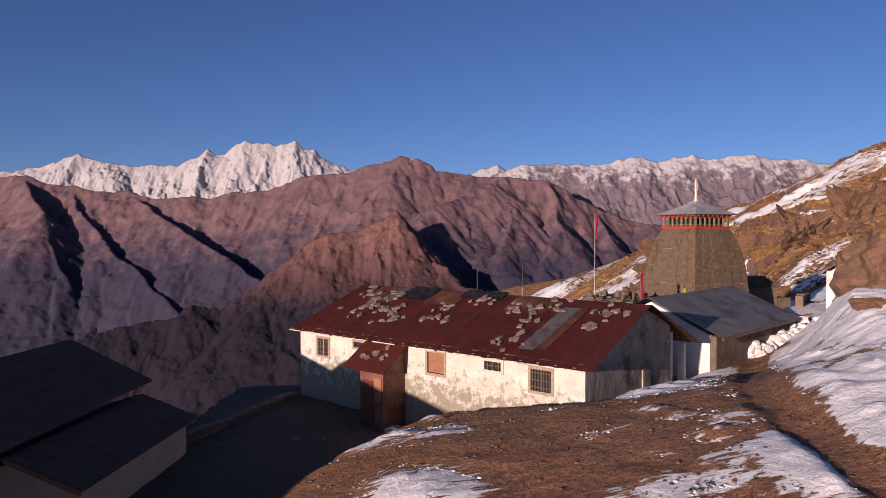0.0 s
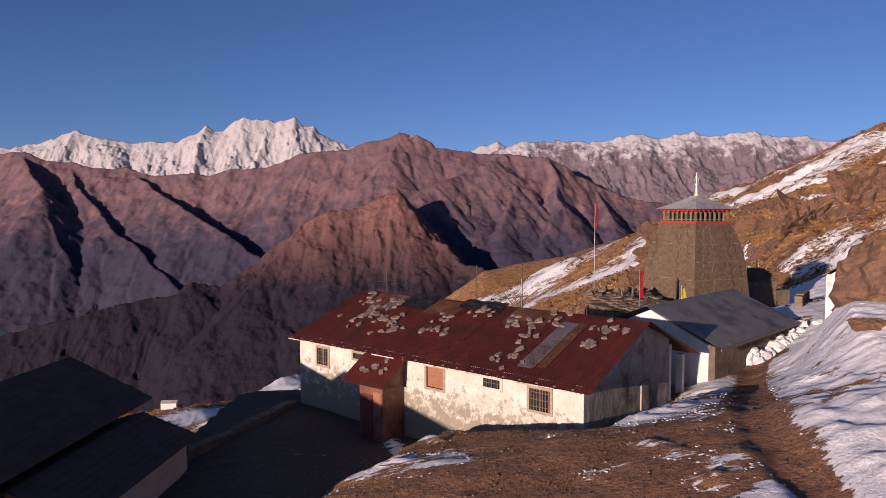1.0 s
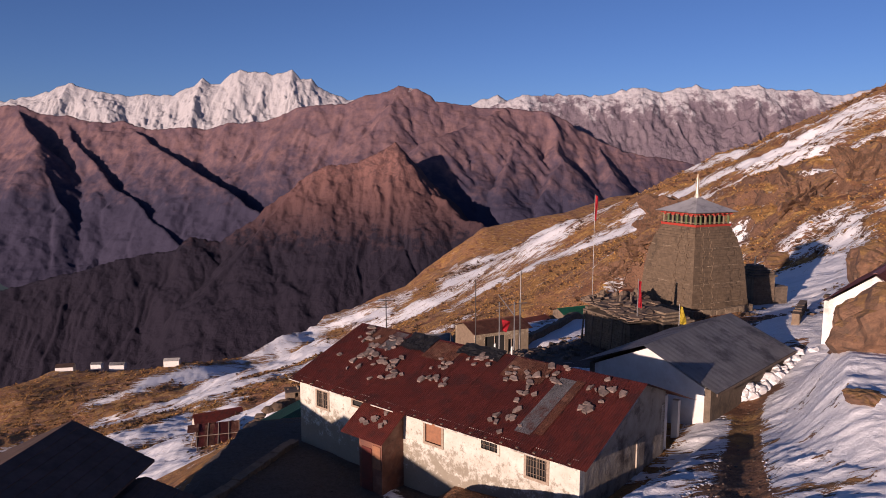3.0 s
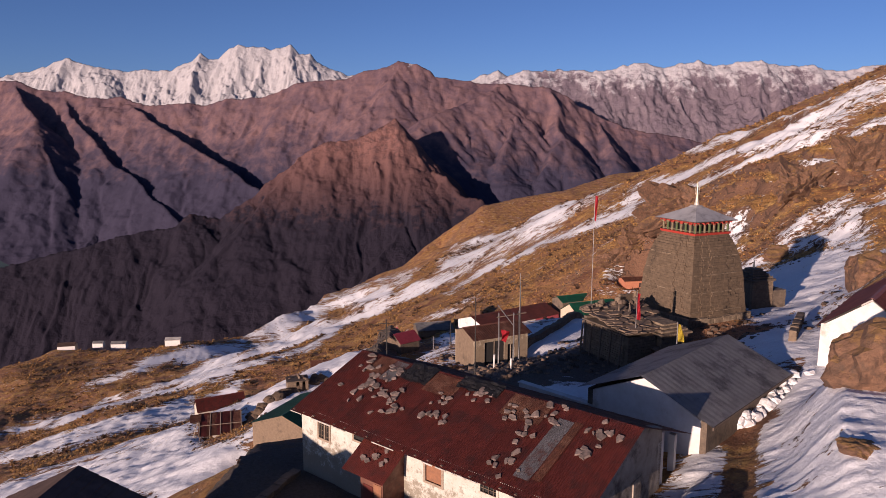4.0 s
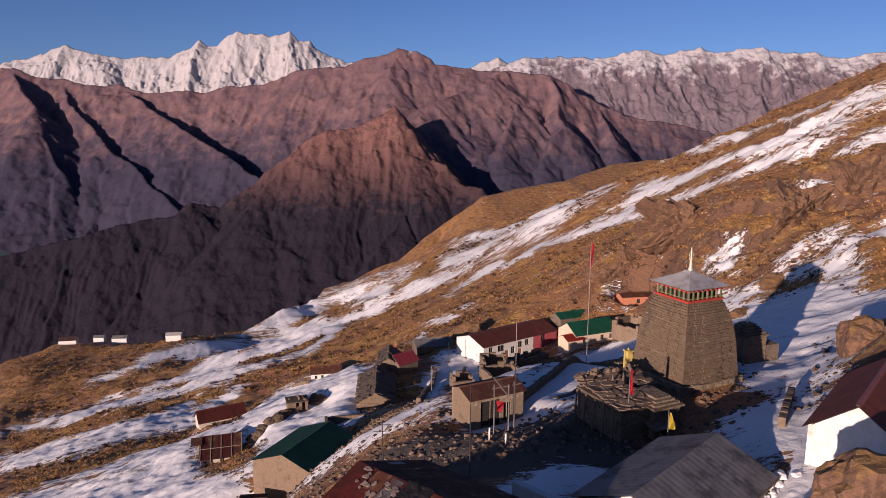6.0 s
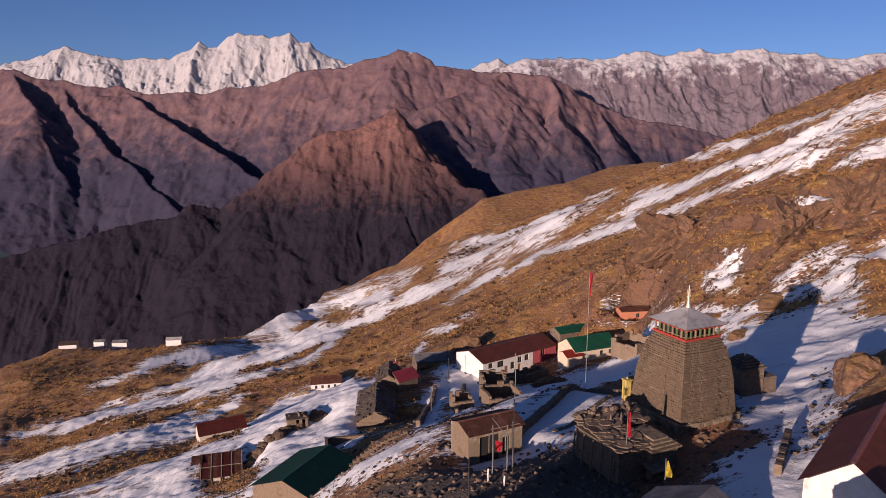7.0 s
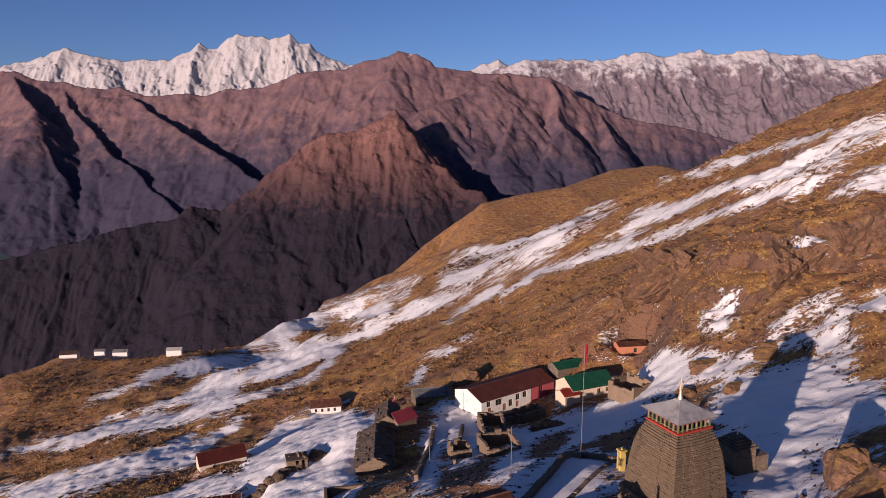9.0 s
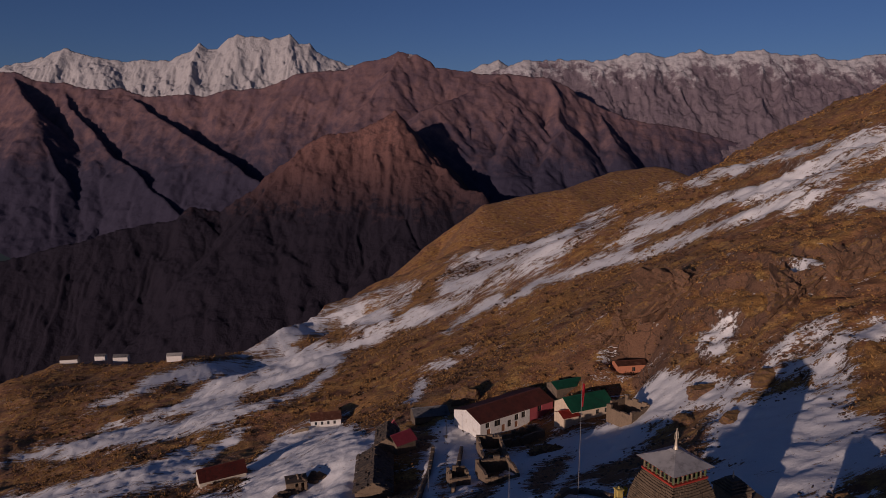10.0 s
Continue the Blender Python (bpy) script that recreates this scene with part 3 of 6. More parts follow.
def ground_material():
    m = bpy.data.materials.new("hillside")
    m.use_nodes = True
    n, ln = m.node_tree.nodes, m.node_tree.links
    bsdf = n["Principled BSDF"]
    geo = n.new("ShaderNodeNewGeometry")

    def noise_of(scale, detail=8, rough=0.65, stretch=None):
        t = n.new("ShaderNodeTexNoise")
        t.inputs["Scale"].default_value, t.inputs["Detail"].default_value, t.inputs["Roughness"].default_value = scale, detail, rough
        if stretch:
            mp = n.new("ShaderNodeMapping")
            mp.inputs["Rotation"].default_value, mp.inputs["Scale"].default_value = (0, 0, stretch[0]), stretch[1:]
            ln.new(geo.outputs["Position"], mp.inputs["Vector"])
            ln.new(mp.outputs[0], t.inputs["Vector"])
        else:
            ln.new(geo.outputs["Position"], t.inputs["Vector"])
        return t.outputs[0]

    def span(v, a, b, c=0.0, d=1.0):
        r = n.new("ShaderNodeMapRange")
        r.inputs[1].default_value, r.inputs[2].default_value, r.inputs[3].default_value, r.inputs[4].default_value = a, b, c, d
        ln.new(v, r.inputs[0])
        return r.outputs[0]

    def blend(f, a, b):
        x = n.new("ShaderNodeMix")
        x.data_type = "RGBA"
        ln.new(f, x.inputs["Factor"])
        for key, v in (("A", a), ("B", b)):
            if isinstance(v, tuple):
                x.inputs[key].default_value = (*v, 1)
            else:
                ln.new(v, x.inputs[key])
        return x.outputs["Result"]

    def maths(op, a, b):
        x = n.new("ShaderNodeMath")
        x.operation = op
        for i, v in enumerate((a, b)):
            if isinstance(v, float):
                x.inputs[i].default_value = v
            else:
                ln.new(v, x.inputs[i])
        return x.outputs[0]

    tuft = noise_of(1.1, 10, 0.7)
    patch = noise_of(0.055, 6, 0.6)
    grit = noise_of(5.0, 8, 0.7)
    grass = blend(span(tuft, 0.35, 0.65), (0.165, 0.073, 0.019), (0.48, 0.252, 0.060))
    earth = blend(span(grit, 0.35, 0.68), (0.20, 0.088, 0.036), (0.50, 0.250, 0.110))
    earth = blend(span(noise_of(15.0, 4, 0.6), 0.48, 0.36), earth, (0.085, 0.040, 0.020))
    earth = blend(span(noise_of(0.9, 8, 0.7), 0.46, 0.34), earth, (0.13, 0.058, 0.026))
    base = blend(span(patch, 0.44, 0.56), grass, earth)
    base = blend(span(noise_of(0.13, 9, 0.72), 0.50, 0.58), base, blend(span(grit, 0.3, 0.7), (0.10, 0.04, 0.017), (0.235, 0.095, 0.036)))
    # golden mats of long grass
    mats = maths("ADD", noise_of(0.19, 8, 0.62, (0.0, 0.6, 1.0, 1.0)), maths("MULTIPLY", maths("SUBTRACT", noise_of(2.3, 6, 0.7), 0.5), 0.35))
    base = blend(span(mats, 0.53, 0.62), base, blend(span(tuft, 0.36, 0.60), (0.20, 0.10, 0.026), (0.58, 0.345, 0.095)))
    # dark gaps between the tufts
    base = blend(span(noise_of(0.75, 9, 0.74), 0.44, 0.30), base, (0.075, 0.031, 0.014))
    # bare rock on steep faces
    up = n.new("ShaderNodeSeparateXYZ")
    ln.new(geo.outputs["Normal"], up.inputs[0])
    rocky = span(maths("ADD", up.outputs[2], maths("MULTIPLY", tuft, 0.35)), 1.02, 0.86)
    stone = blend(span(grit, 0.35, 0.7), (0.085, 0.040, 0.023), (0.27, 0.145, 0.078))
    crack = n.new("ShaderNodeTexVoronoi")
    crack.feature = "DISTANCE_TO_EDGE"
    crack.inputs["Scale"].default_value = 0.13
    warp = n.new("ShaderNodeVectorMath")
    warp.operation = "MULTIPLY_ADD"
    wob = n.new("ShaderNodeTexNoise")
    wob.inputs["Scale"].default_value, wob.inputs["Detail"].default_value = 0.35, 6
    ln.new(geo.outputs["Position"], wob.inputs["Vector"])
    ln.new(wob.outputs["Color"], warp.inputs[0])
    warp.inputs[1].default_value = (5, 5, 5)
    ln.new(geo.outputs["Position"], warp.inputs[2])
    ln.new(warp.outputs[0], crack.inputs["Vector"])
    stone = blend(span(crack.outputs[0], 0.0, 0.035), (0.05, 0.026, 0.016), stone)
    base = blend(rocky, base, stone)
    # trodden earth
    bare = n.new("ShaderNodeAttribute")
    bare.attribute_name = "bare"
    base = blend(span(maths("ADD", bare.outputs["Fac"], maths("MULTIPLY", maths("SUBTRACT", tuft, 0.5), 0.9)), 0.35, 0.6), base, earth)
    # darker ground in the yard and before the temple
    dark_ground = n.new("ShaderNodeAttribute")
    dark_ground.attribute_name = "dark_ground"
    base = blend(span(maths("ADD", dark_ground.outputs["Fac"], maths("MULTIPLY", maths("SUBTRACT", tuft, 0.5), 0.8)), 0.62, 0.80), base, blend(span(grit, 0.3, 0.7), (0.070, 0.052, 0.040), (0.135, 0.102, 0.076)))
    # lying snow with ragged edges
    cover = n.new("ShaderNodeAttribute")
    cover.attribute_name = "snow"
    ragged = maths("ADD", maths("MULTIPLY", maths("SUBTRACT", noise_of(0.42, 10, 0.76, (0.0, 0.22, 1.0, 1.0)), 0.5), 4.8), maths("MULTIPLY", maths("SUBTRACT", noise_of(0.10, 6, 0.68, (0.0, 0.16, 1.0, 1.0)), 0.5), 3.8))
    ragged = maths("ADD", ragged, maths("MULTIPLY", maths("SUBTRACT", noise_of(1.1, 9, 0.72, (0.1, 0.22, 1.0, 1.0)), 0.5), 3.0))
    ragged = maths("ADD", ragged, maths("MULTIPLY", maths("SUBTRACT", noise_of(3.4, 7, 0.7, (0.15, 0.3, 1.0, 1.0)), 0.5), 2.8))
    lying = span(maths("ADD", cover.outputs["Fac"], ragged), 0.02, 0.14)
    snow = blend(span(grit, 0.3, 0.7), (0.86, 0.855, 0.845), (0.74, 0.73, 0.715))
    ln.new(blend(lying, base, snow), bsdf.inputs["Base Color"])
    bsdf.inputs["Roughness"].default_value = 0.9
    rel = n.new("ShaderNodeBump")
    rel.inputs["Strength"].default_value, rel.inputs["Distance"].default_value = 0.9, 0.55
    flat = maths("SUBTRACT", 1.0, maths("MULTIPLY", lying, 0.8))
    ln.new(maths("MULTIPLY", flat, maths("ADD", maths("ADD", tuft, maths("MULTIPLY", noise_of(0.24, 8, 0.6), 2.6)), maths("MULTIPLY", grit, 0.4))), rel.inputs["Height"])
    ln.new(rel.outputs[0], bsdf.inputs["Normal"])
    return m


GROUND = ground_material()


def build_ground():
    ys = [-70.0]
    while ys[-1] < 2350:
        y = ys[-1]
        ys.append(y + (2.5 if y < 4 else 0.17 if 11 < y < 45 else 0.30 if y < 50 else max(0.30, 0.0058 * y) if y < 330 else 0.011 * y))
    y = np.array(ys)[:, None]
    u = np.linspace(-1, 1, 641)
    u = 0.75 * u + 0.25 * u**3
    half = 46 + 0.80 * np.maximum(y, 0) + 0.25 * np.maximum(-y, 0)
    X, Y = u[None, :] * half, np.repeat(y, len(u), 1)
    Z = land(X, Y)
    cover = snow_cover(X, Y)
    deep = np.clip(cover, 0, 1)
    near = np.clip(1.15 - Y / 75, 0, 1)
    Z = Z + deep * (0.08 + near * (0.10 * (ridged(X / 1.9 + 0.3 * Y, Y / 0.9, 3) - 0.45) + 0.22 * np.maximum(fbm(X / 0.8, Y / 0.42, 4, 0.6), -0.2) + 0.10 * np.maximum(fbm(X / 0.34 + 3, Y / 0.26, 3, 0.6), -0.1)))
    Z = Z + near * (1 - deep) * 0.06 * fbm(X / 0.9 + 7, Y / 0.9, 4)
    open_side = (X < np.interp(Y, [p[1] for p in PATH], [p[0] for p in PATH])) & (Y < 33) & (Y > 8)
    cover = np.where(open_side & (cover > 0), 0.5 * cover, cover)
    bare = np.clip(1.2 - np.hypot(X - 5, Y - 18) / 16, 0, 1) * 0.8 + np.clip(1 - np.hypot((X - 12) / 45, (Y - 95) / 60), 0, 1) + 2 * np.clip(1.4 - np.hypot((X - 12) / 14, (Y - 57) / 12), 0, 1)
    return tagged(grid_mesh("ground", X, Y, Z, GROUND, {"snow": cover, "bare": bare, "dark_ground": np.maximum(yard_mask(X, Y) * (X > -13), 1.25 * np.exp(-(((X - 4) / 15) ** 4) - ((Y - 59) / 9) ** 4))}), "steep golden-brown grassy mountainside with streaks of old snow", "ground", kind="structure")


build_ground()


# ---- mountains across the valley ----
def range_material(name, rock_a, rock_b, snow_at=None, scrub_and_shade=None, fine=0.02, relief=0.35, white=(0.50, 0.475, 0.475)):
    m = bpy.data.materials.new(name)
    m.use_nodes = True
    n, ln = m.node_tree.nodes, m.node_tree.links
    bsdf = n["Principled BSDF"]
    bsdf.inputs["Roughness"].default_value = 0.95
    bsdf.inputs["Specular IOR Level"].default_value = 0.1
    geo = n.new("ShaderNodeNewGeometry")
    tex = n.new("ShaderNodeTexNoise")
    tex.inputs["Scale"].default_value, tex.inputs["Detail"].default_value, tex.inputs["Roughness"].default_value = fine, 12, 0.68
    ln.new(geo.outputs["Position"], tex.inputs["Vector"])

    def span(v, a, b):
        r = n.new("ShaderNodeMapRange")
        r.inputs[1].default_value, r.inputs[2].default_value = a, b
        ln.new(v, r.inputs[0])
        return r.outputs[0]

    def blend(f, a, b):
        x = n.new("ShaderNodeMix")
        x.data_type = "RGBA"
        ln.new(f, x.inputs["Factor"])
        for key, v in (("A", a), ("B", b)):
            if isinstance(v, tuple):
                x.inputs[key].default_value = (*v, 1)
            else:
                ln.new(v, x.inputs[key])
        return x.outputs["Result"]

    colour = blend(span(tex.outputs[0], 0.38, 0.62), rock_a, rock_b)
    # darker low slopes: forest on the pointed hill, painted blue shade on the brown range
    if scrub_and_shade:
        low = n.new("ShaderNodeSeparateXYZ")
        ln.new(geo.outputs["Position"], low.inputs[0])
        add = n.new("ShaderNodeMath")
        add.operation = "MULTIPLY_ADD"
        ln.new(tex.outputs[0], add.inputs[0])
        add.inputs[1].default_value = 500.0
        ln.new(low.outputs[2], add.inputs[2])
        colour = blend(span(add.outputs[0], scrub_and_shade[0], scrub_and_shade[1]), colour, scrub_and_shade[2])
    if snow_at:
        at = n.new("ShaderNodeAttribute")
        at.attribute_name = "snow"
        add = n.new("ShaderNodeMath")
        add.operation = "MULTIPLY_ADD"
        ln.new(tex.outputs[0], add.inputs[0])
        add.inputs[1].default_value = 1.1
        ln.new(at.outputs["Fac"], add.inputs[2])
        colour = blend(span(add.outputs[0], snow_at[0], snow_at[1]), colour, white)
    ln.new(colour, bsdf.inputs["Base Color"])
    rel = n.new("ShaderNodeBump")
    rel.inputs["Strength"].default_value, rel.inputs["Distance"].default_value = 0.8, relief / fine
    sharp = n.new("ShaderNodeTexNoise")
    sharp.noise_type = "RIDGED_MULTIFRACTAL"
    sharp.inputs["Scale"].default_value, sharp.inputs["Detail"].default_value = fine * 0.6, 8
    ln.new(geo.outputs["Position"], sharp.inputs["Vector"])
    both = n.new("ShaderNodeMath")
    both.operation = "MULTIPLY_ADD"
    ln.new(sharp.outputs[0], both.inputs[0])
    both.inputs[1].default_value = 0.14
    ln.new(tex.outputs[0], both.inputs[2])
    ln.new(both.outputs[0], rel.inputs["Height"])
    ln.new(rel.outputs[0], bsdf.inputs["Normal"])
    return m


def mountain_range(name, label, crest, far, foot, base, mat, spur=260.0, rough=0.3, shear=0.0, lean=0.35, crag=45.0, jag=8.0, cols=420, rows=110, power=1.0, seed=0.0, snow=(0, 1)):
    """A range whose crest line (x, z) stands at y = far and whose flank comes down to z = base at y = foot."""
    cx, cz = np.array(crest, float).T
    x = np.linspace(cx[0], cx[-1], cols)[None, :]
    t = np.concatenate([np.linspace(0, 1, rows), np.linspace(1.04, 1.4, 10)])[:, None]
    y = foot + (far - foot) * t
    down = np.maximum(1 - t, 0)
    depth = (far - foot) * down
    sx = x - lean * depth + 0.30 * spur * fbm(x / spur + 5, y / spur, 3)
    cross = x + 0.55 * lean * depth + 0.35 * spur * fbm(x / (0.8 * spur) + 2, y / (0.8 * spur) + seed, 4)
    lines = 0.68 * ridged(sx / spur + seed, y / (2.6 * spur) + seed, 4) + 0.32 * ridged(cross / (0.55 * spur) + seed, y / (1.1 * spur) + 3, 5)
    small = ridged((sx + 0.5 * depth) / (spur * 0.30) + seed, y / (spur * 0.5), 4)
    top = np.interp(x - shear * depth, cx, cz) + jag * fbm(x / 40 + seed, y / 40, 4)
    z = base + (top - base) * np.power(np.clip(1 - down, 0, 1), power)
    hold = np.clip(down * 4.0, 0, 1) * np.clip((1 - down) * 5, 0.2, 1)
    z = z + hold * (top - base) * rough * (lines - 0.62) + hold * (top - base) * rough * 0.30 * (small - 0.6) + hold * (top - base) * rough * 0.12 * (ridged(sx / (spur * 0.09), y / (spur * 0.14) + seed, 3) - 0.6) + hold * crag * fbm(x / 75 + seed, y / 75, 6, 0.62)
    z = np.where(t > 1, top - (t - 1) * (far - foot) * 1.0, z)
    X, Y = np.repeat(x, len(t), 0), np.repeat(y, x.shape[1], 1)
    lie = (z - snow[0]) / (snow[1] - snow[0]) + 0.5 * (lines - 0.6)
    return tagged(grid_mesh(name, X, Y, z, mat, {"snow": lie}), label, "mountain", kind="structure")


MASSIF = [(-3224, 435), (-2997, 409), (-2899, 435), (-2763, 454), (-2664, 491), (-2556, 539), (-2472, 503), (-2360, 481), (-2247, 462), (-2134, 444), (-2037, 462), (-1942, 451), (-1846, 459), (-1768, 492), (-1709, 511), (-1641, 570), (-1582, 529), (-1517, 537), (-1438, 599), (-1379, 629), (-1304, 607), (-1228, 611), (-1161, 592), (-1095, 607), (-1022, 625), (-964, 567), (-895, 571), (-851, 512), (-757, 468), (-663, 431), (-510, 409), (-243, 364)]
WHITE_PEAK = [(26, 327), (179, 384), (255, 428), (324, 439), (377, 462), (427, 428), (505, 384)]
EAST_RANGE = [(-297, 271), (273, 348), (415, 390), (520, 431), (627, 424), (768, 435), (946, 425), (1087, 439), (1157, 463), (1227, 480), (1298, 473), (1388, 446), (1493, 470), (1608, 494), (1706, 457), (1794, 467), (1863, 488), (2004, 495), (2113, 464), (2255, 464), (2344, 464), (2417, 437), (2542, 430), (2646, 454), (2778, 472), (3037, 448)]
BROWN_RANGE = [(-2729, 303), (-2474, 319), (-2379, 325), (-2288, 288), (-2196, 264), (-2132, 267), (-2009, 233), (-1882, 227), (-1802, 234), (-1725, 203), (-1657, 187), (-1567, 197), (-1440, 200), (-1345, 191), (-1216, 228), (-1121, 231), (-1010, 231), (-897, 275), (-832, 315), (-705, 327), (-547, 334), (-467, 367), (-388, 389), (-309, 413), (-246, 438), (-152, 420), (-89, 383), (-57, 353), (53, 337), (148, 325), (243, 313), (369, 316), (496, 301), (607, 292), (688, 246), (785, 184), (883, 137), (1013, 75), (1175, 44), (1336, 22), (1531, -19), (1763, -98), (2331, -291)]

# distance haze is put into the colours: mauve-grey rock, snow dulled below its true white
SNOWY = range_material("hazed_high_snow", (0.17, 0.147, 0.165), (0.235, 0.205, 0.215), (0.55, 1.0), fine=0.010, relief=0.24, white=(0.40, 0.385, 0.39))
DUSTED = range_material("hazed_dusted_rock", (0.135, 0.107, 0.128), (0.18, 0.145, 0.162), (1.20, 1.36), fine=0.016, white=(0.42, 0.40, 0.41))
# mauve rock holds painted haze; the blue-dark low slopes hold painted valley shade
BROWNHILL = range_material("hazed_brown_mountain", (0.104, 0.069, 0.084), (0.178, 0.108, 0.107), (1.62, 1.74), (345, 60, (0.042, 0.038, 0.062)), fine=0.014, relief=0.18)
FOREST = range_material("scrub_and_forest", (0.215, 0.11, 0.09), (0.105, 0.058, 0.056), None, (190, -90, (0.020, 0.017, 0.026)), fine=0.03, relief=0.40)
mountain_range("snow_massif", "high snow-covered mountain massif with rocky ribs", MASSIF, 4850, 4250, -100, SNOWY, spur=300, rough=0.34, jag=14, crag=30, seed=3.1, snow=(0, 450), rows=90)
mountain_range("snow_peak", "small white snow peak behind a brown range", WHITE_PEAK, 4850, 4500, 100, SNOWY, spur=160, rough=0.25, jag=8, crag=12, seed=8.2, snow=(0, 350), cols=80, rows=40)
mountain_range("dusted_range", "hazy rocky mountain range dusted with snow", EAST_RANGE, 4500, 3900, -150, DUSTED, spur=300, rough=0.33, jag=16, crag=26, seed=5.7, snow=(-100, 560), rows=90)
BROWN_SPURS = [
    [(-2411, 4000, 318), (-2133, 3700, 111), (-1908, 3450, -196), (-1756, 3250, -584)],
    [(-2135, 3990, 250), (-1944, 3800, 60), (-1770, 3650, -68), (-1548, 3500, -204), (-1275, 3300, -359), (-1045, 3150, -485)],
    [(-1804, 4000, 211), (-1570, 3850, 94), (-1318, 3680, -33), (-1083, 3520, -142), (-905, 3400, -232), (-698, 3250, -339)],
    [(-1233, 4000, 206), (-1151, 3920, 102), (-1023, 3800, -49)],
    [(-978, 3950, 88), (-762, 3750, -111)],
    [(-881, 4000, 281), (-667, 3850, 108), (-552, 3760, -3)],
    [(-230, 4000, 435), (-287, 3900, 330), (-367, 3750, 174), (-528, 3600, -2)],
    [(352, 3980, 316), (111, 3800, 191), (-124, 3600, 98)],
    [(368, 3980, 292), (365, 3750, 87), (302, 3500, -82)],
    [(603, 3970, 270), (643, 3700, 29), (494, 3450, -163)],
    [(871, 3970, 107), (914, 3700, -58)],
]
HILL_CREST = [(-1991, 2650, -561), (-1783, 2750, -508), (-1389, 2900, -408), (-1132, 2960, -365), (-1072, 2990, -307), (-978, 3020, -345), (-880, 3060, -277), (-711, 3130, -140), (-641, 3160, -68), (-536, 3200, -5), (-396, 3250, 2), (-221, 3300, 104)]
HILL_SPURS = [
    [(-221, 3300, 104), (-228, 3270, -24), (-232, 3240, -114), (-163, 3200, -132), (-79, 3170, -115), (5, 3120, -163), (26, 3080, -213), (97, 3040, -239), (181, 3000, -247), (280, 2900, -393)],
    [(-322, 3270, 7), (-553, 3050, -241), (-711, 2850, -435), (-816, 2700, -593)],
    [(-163, 3200, -132), (-345, 2950, -353), (-500, 2700, -546)],
    [(5, 3120, -163), (-149, 2900, -346), (-297, 2700, -523)],
    [(-641, 3160, -68), (-801, 2950, -281), (-915, 2750, -465)],
    [(-1133, 2960, -372), (-1238, 2800, -545)],
]


def ridge_mountain(name, label, ridges, x, y, mat, fall, base, seed=0.0, gully=26.0, rib=70.0, jag=9.0, snow=(0, 1), behind=None, cols=560, rows=190):
    """Land that falls away from a net of ridge lines (x, y, z), with ribs and gullies running down from them."""
    X, Y = np.meshgrid(np.linspace(*x, cols), np.linspace(*y, rows))
    wx = X + 38 * fbm(X / 150 + seed, Y / 150, 4, 0.6)
    wy = Y + 38 * fbm(X / 150, Y / 150 + seed + 40, 4, 0.6)
    Z, along, away = np.full(X.shape, -1e5), np.zeros(X.shape), np.zeros(X.shape)
    for r, (line, slope) in enumerate(zip(ridges, fall)):
        run = 137.0 * r
        for (ax, ay, az), (bx, by, bz) in zip(line, line[1:]):
            L = math.hypot(bx - ax, by - ay)
            k = np.clip(((wx - ax) * (bx - ax) + (wy - ay) * (by - ay)) / (L * L), 0, 1)
            off = np.hypot(wx - ax - k * (bx - ax), wy - ay - k * (by - ay))
            side = (bx - ax) * (wy - ay) - (by - ay) * (wx - ax) > 0
            z = az + k * (bz - az) - slope * off + (0.0 if behind is None else 1.0) * np.where(side & (r == 0), -(behind or 0) * off, 0)
            win = z > Z
            Z, along, away = np.where(win, z, Z), np.where(win, run + k * L + 0.25 * off, along), np.where(win, off, away)
            run += L
    deep = np.clip(away / 160, 0, 1)
    ribs = ridged(along / rib + seed, away / 420 + seed, 4)
    Z = Z + gully * deep * (ribs - 0.75) * 2 + 0.35 * gully * deep * (ridged(along / (0.3 * rib), away / 130 + seed, 3) - 0.6)
    Z = Z + jag * fbm(X / 42 + seed, Y / 42, 5, 0.6) + 0.35 * gully * deep * fbm(X / 70 + seed, Y / 70, 5, 0.62)
    Z = np.maximum(Z, base)
    lie = (Z - snow[0]) / (snow[1] - snow[0]) + 0.5 * (ribs - 0.6)
    return tagged(grid_mesh(name, X, Y, Z, mat, {"snow": lie}), label, "mountain", kind="structure")


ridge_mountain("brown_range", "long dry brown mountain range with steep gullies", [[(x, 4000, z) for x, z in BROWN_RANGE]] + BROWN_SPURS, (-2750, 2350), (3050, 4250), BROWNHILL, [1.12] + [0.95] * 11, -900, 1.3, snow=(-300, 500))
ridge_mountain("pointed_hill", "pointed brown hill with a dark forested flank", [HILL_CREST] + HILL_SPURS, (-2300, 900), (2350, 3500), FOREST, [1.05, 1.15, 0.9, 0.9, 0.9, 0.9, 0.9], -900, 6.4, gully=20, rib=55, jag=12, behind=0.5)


# ---- building kit ----
def part(name, bm, mat, parent, label=""):
    me = bpy.data.meshes.new(name)
    bmesh.ops.recalc_face_normals(bm, faces=bm.faces[:])
    bm.to_mesh(me)
    bm.free()
    me.materials.append(mat)
    ob = new(name, me)
    if parent:
        ob.parent = parent
    return tagged(ob, label)


def thing(name, label, category, x, y, z, rz=0.0, group=""):
    ob = new(name)
    ob.empty_display_size = 0.3
    ob.matrix_world = pose(x, y, z, 0, 0, rz)
    return tagged(ob, label, category, group)


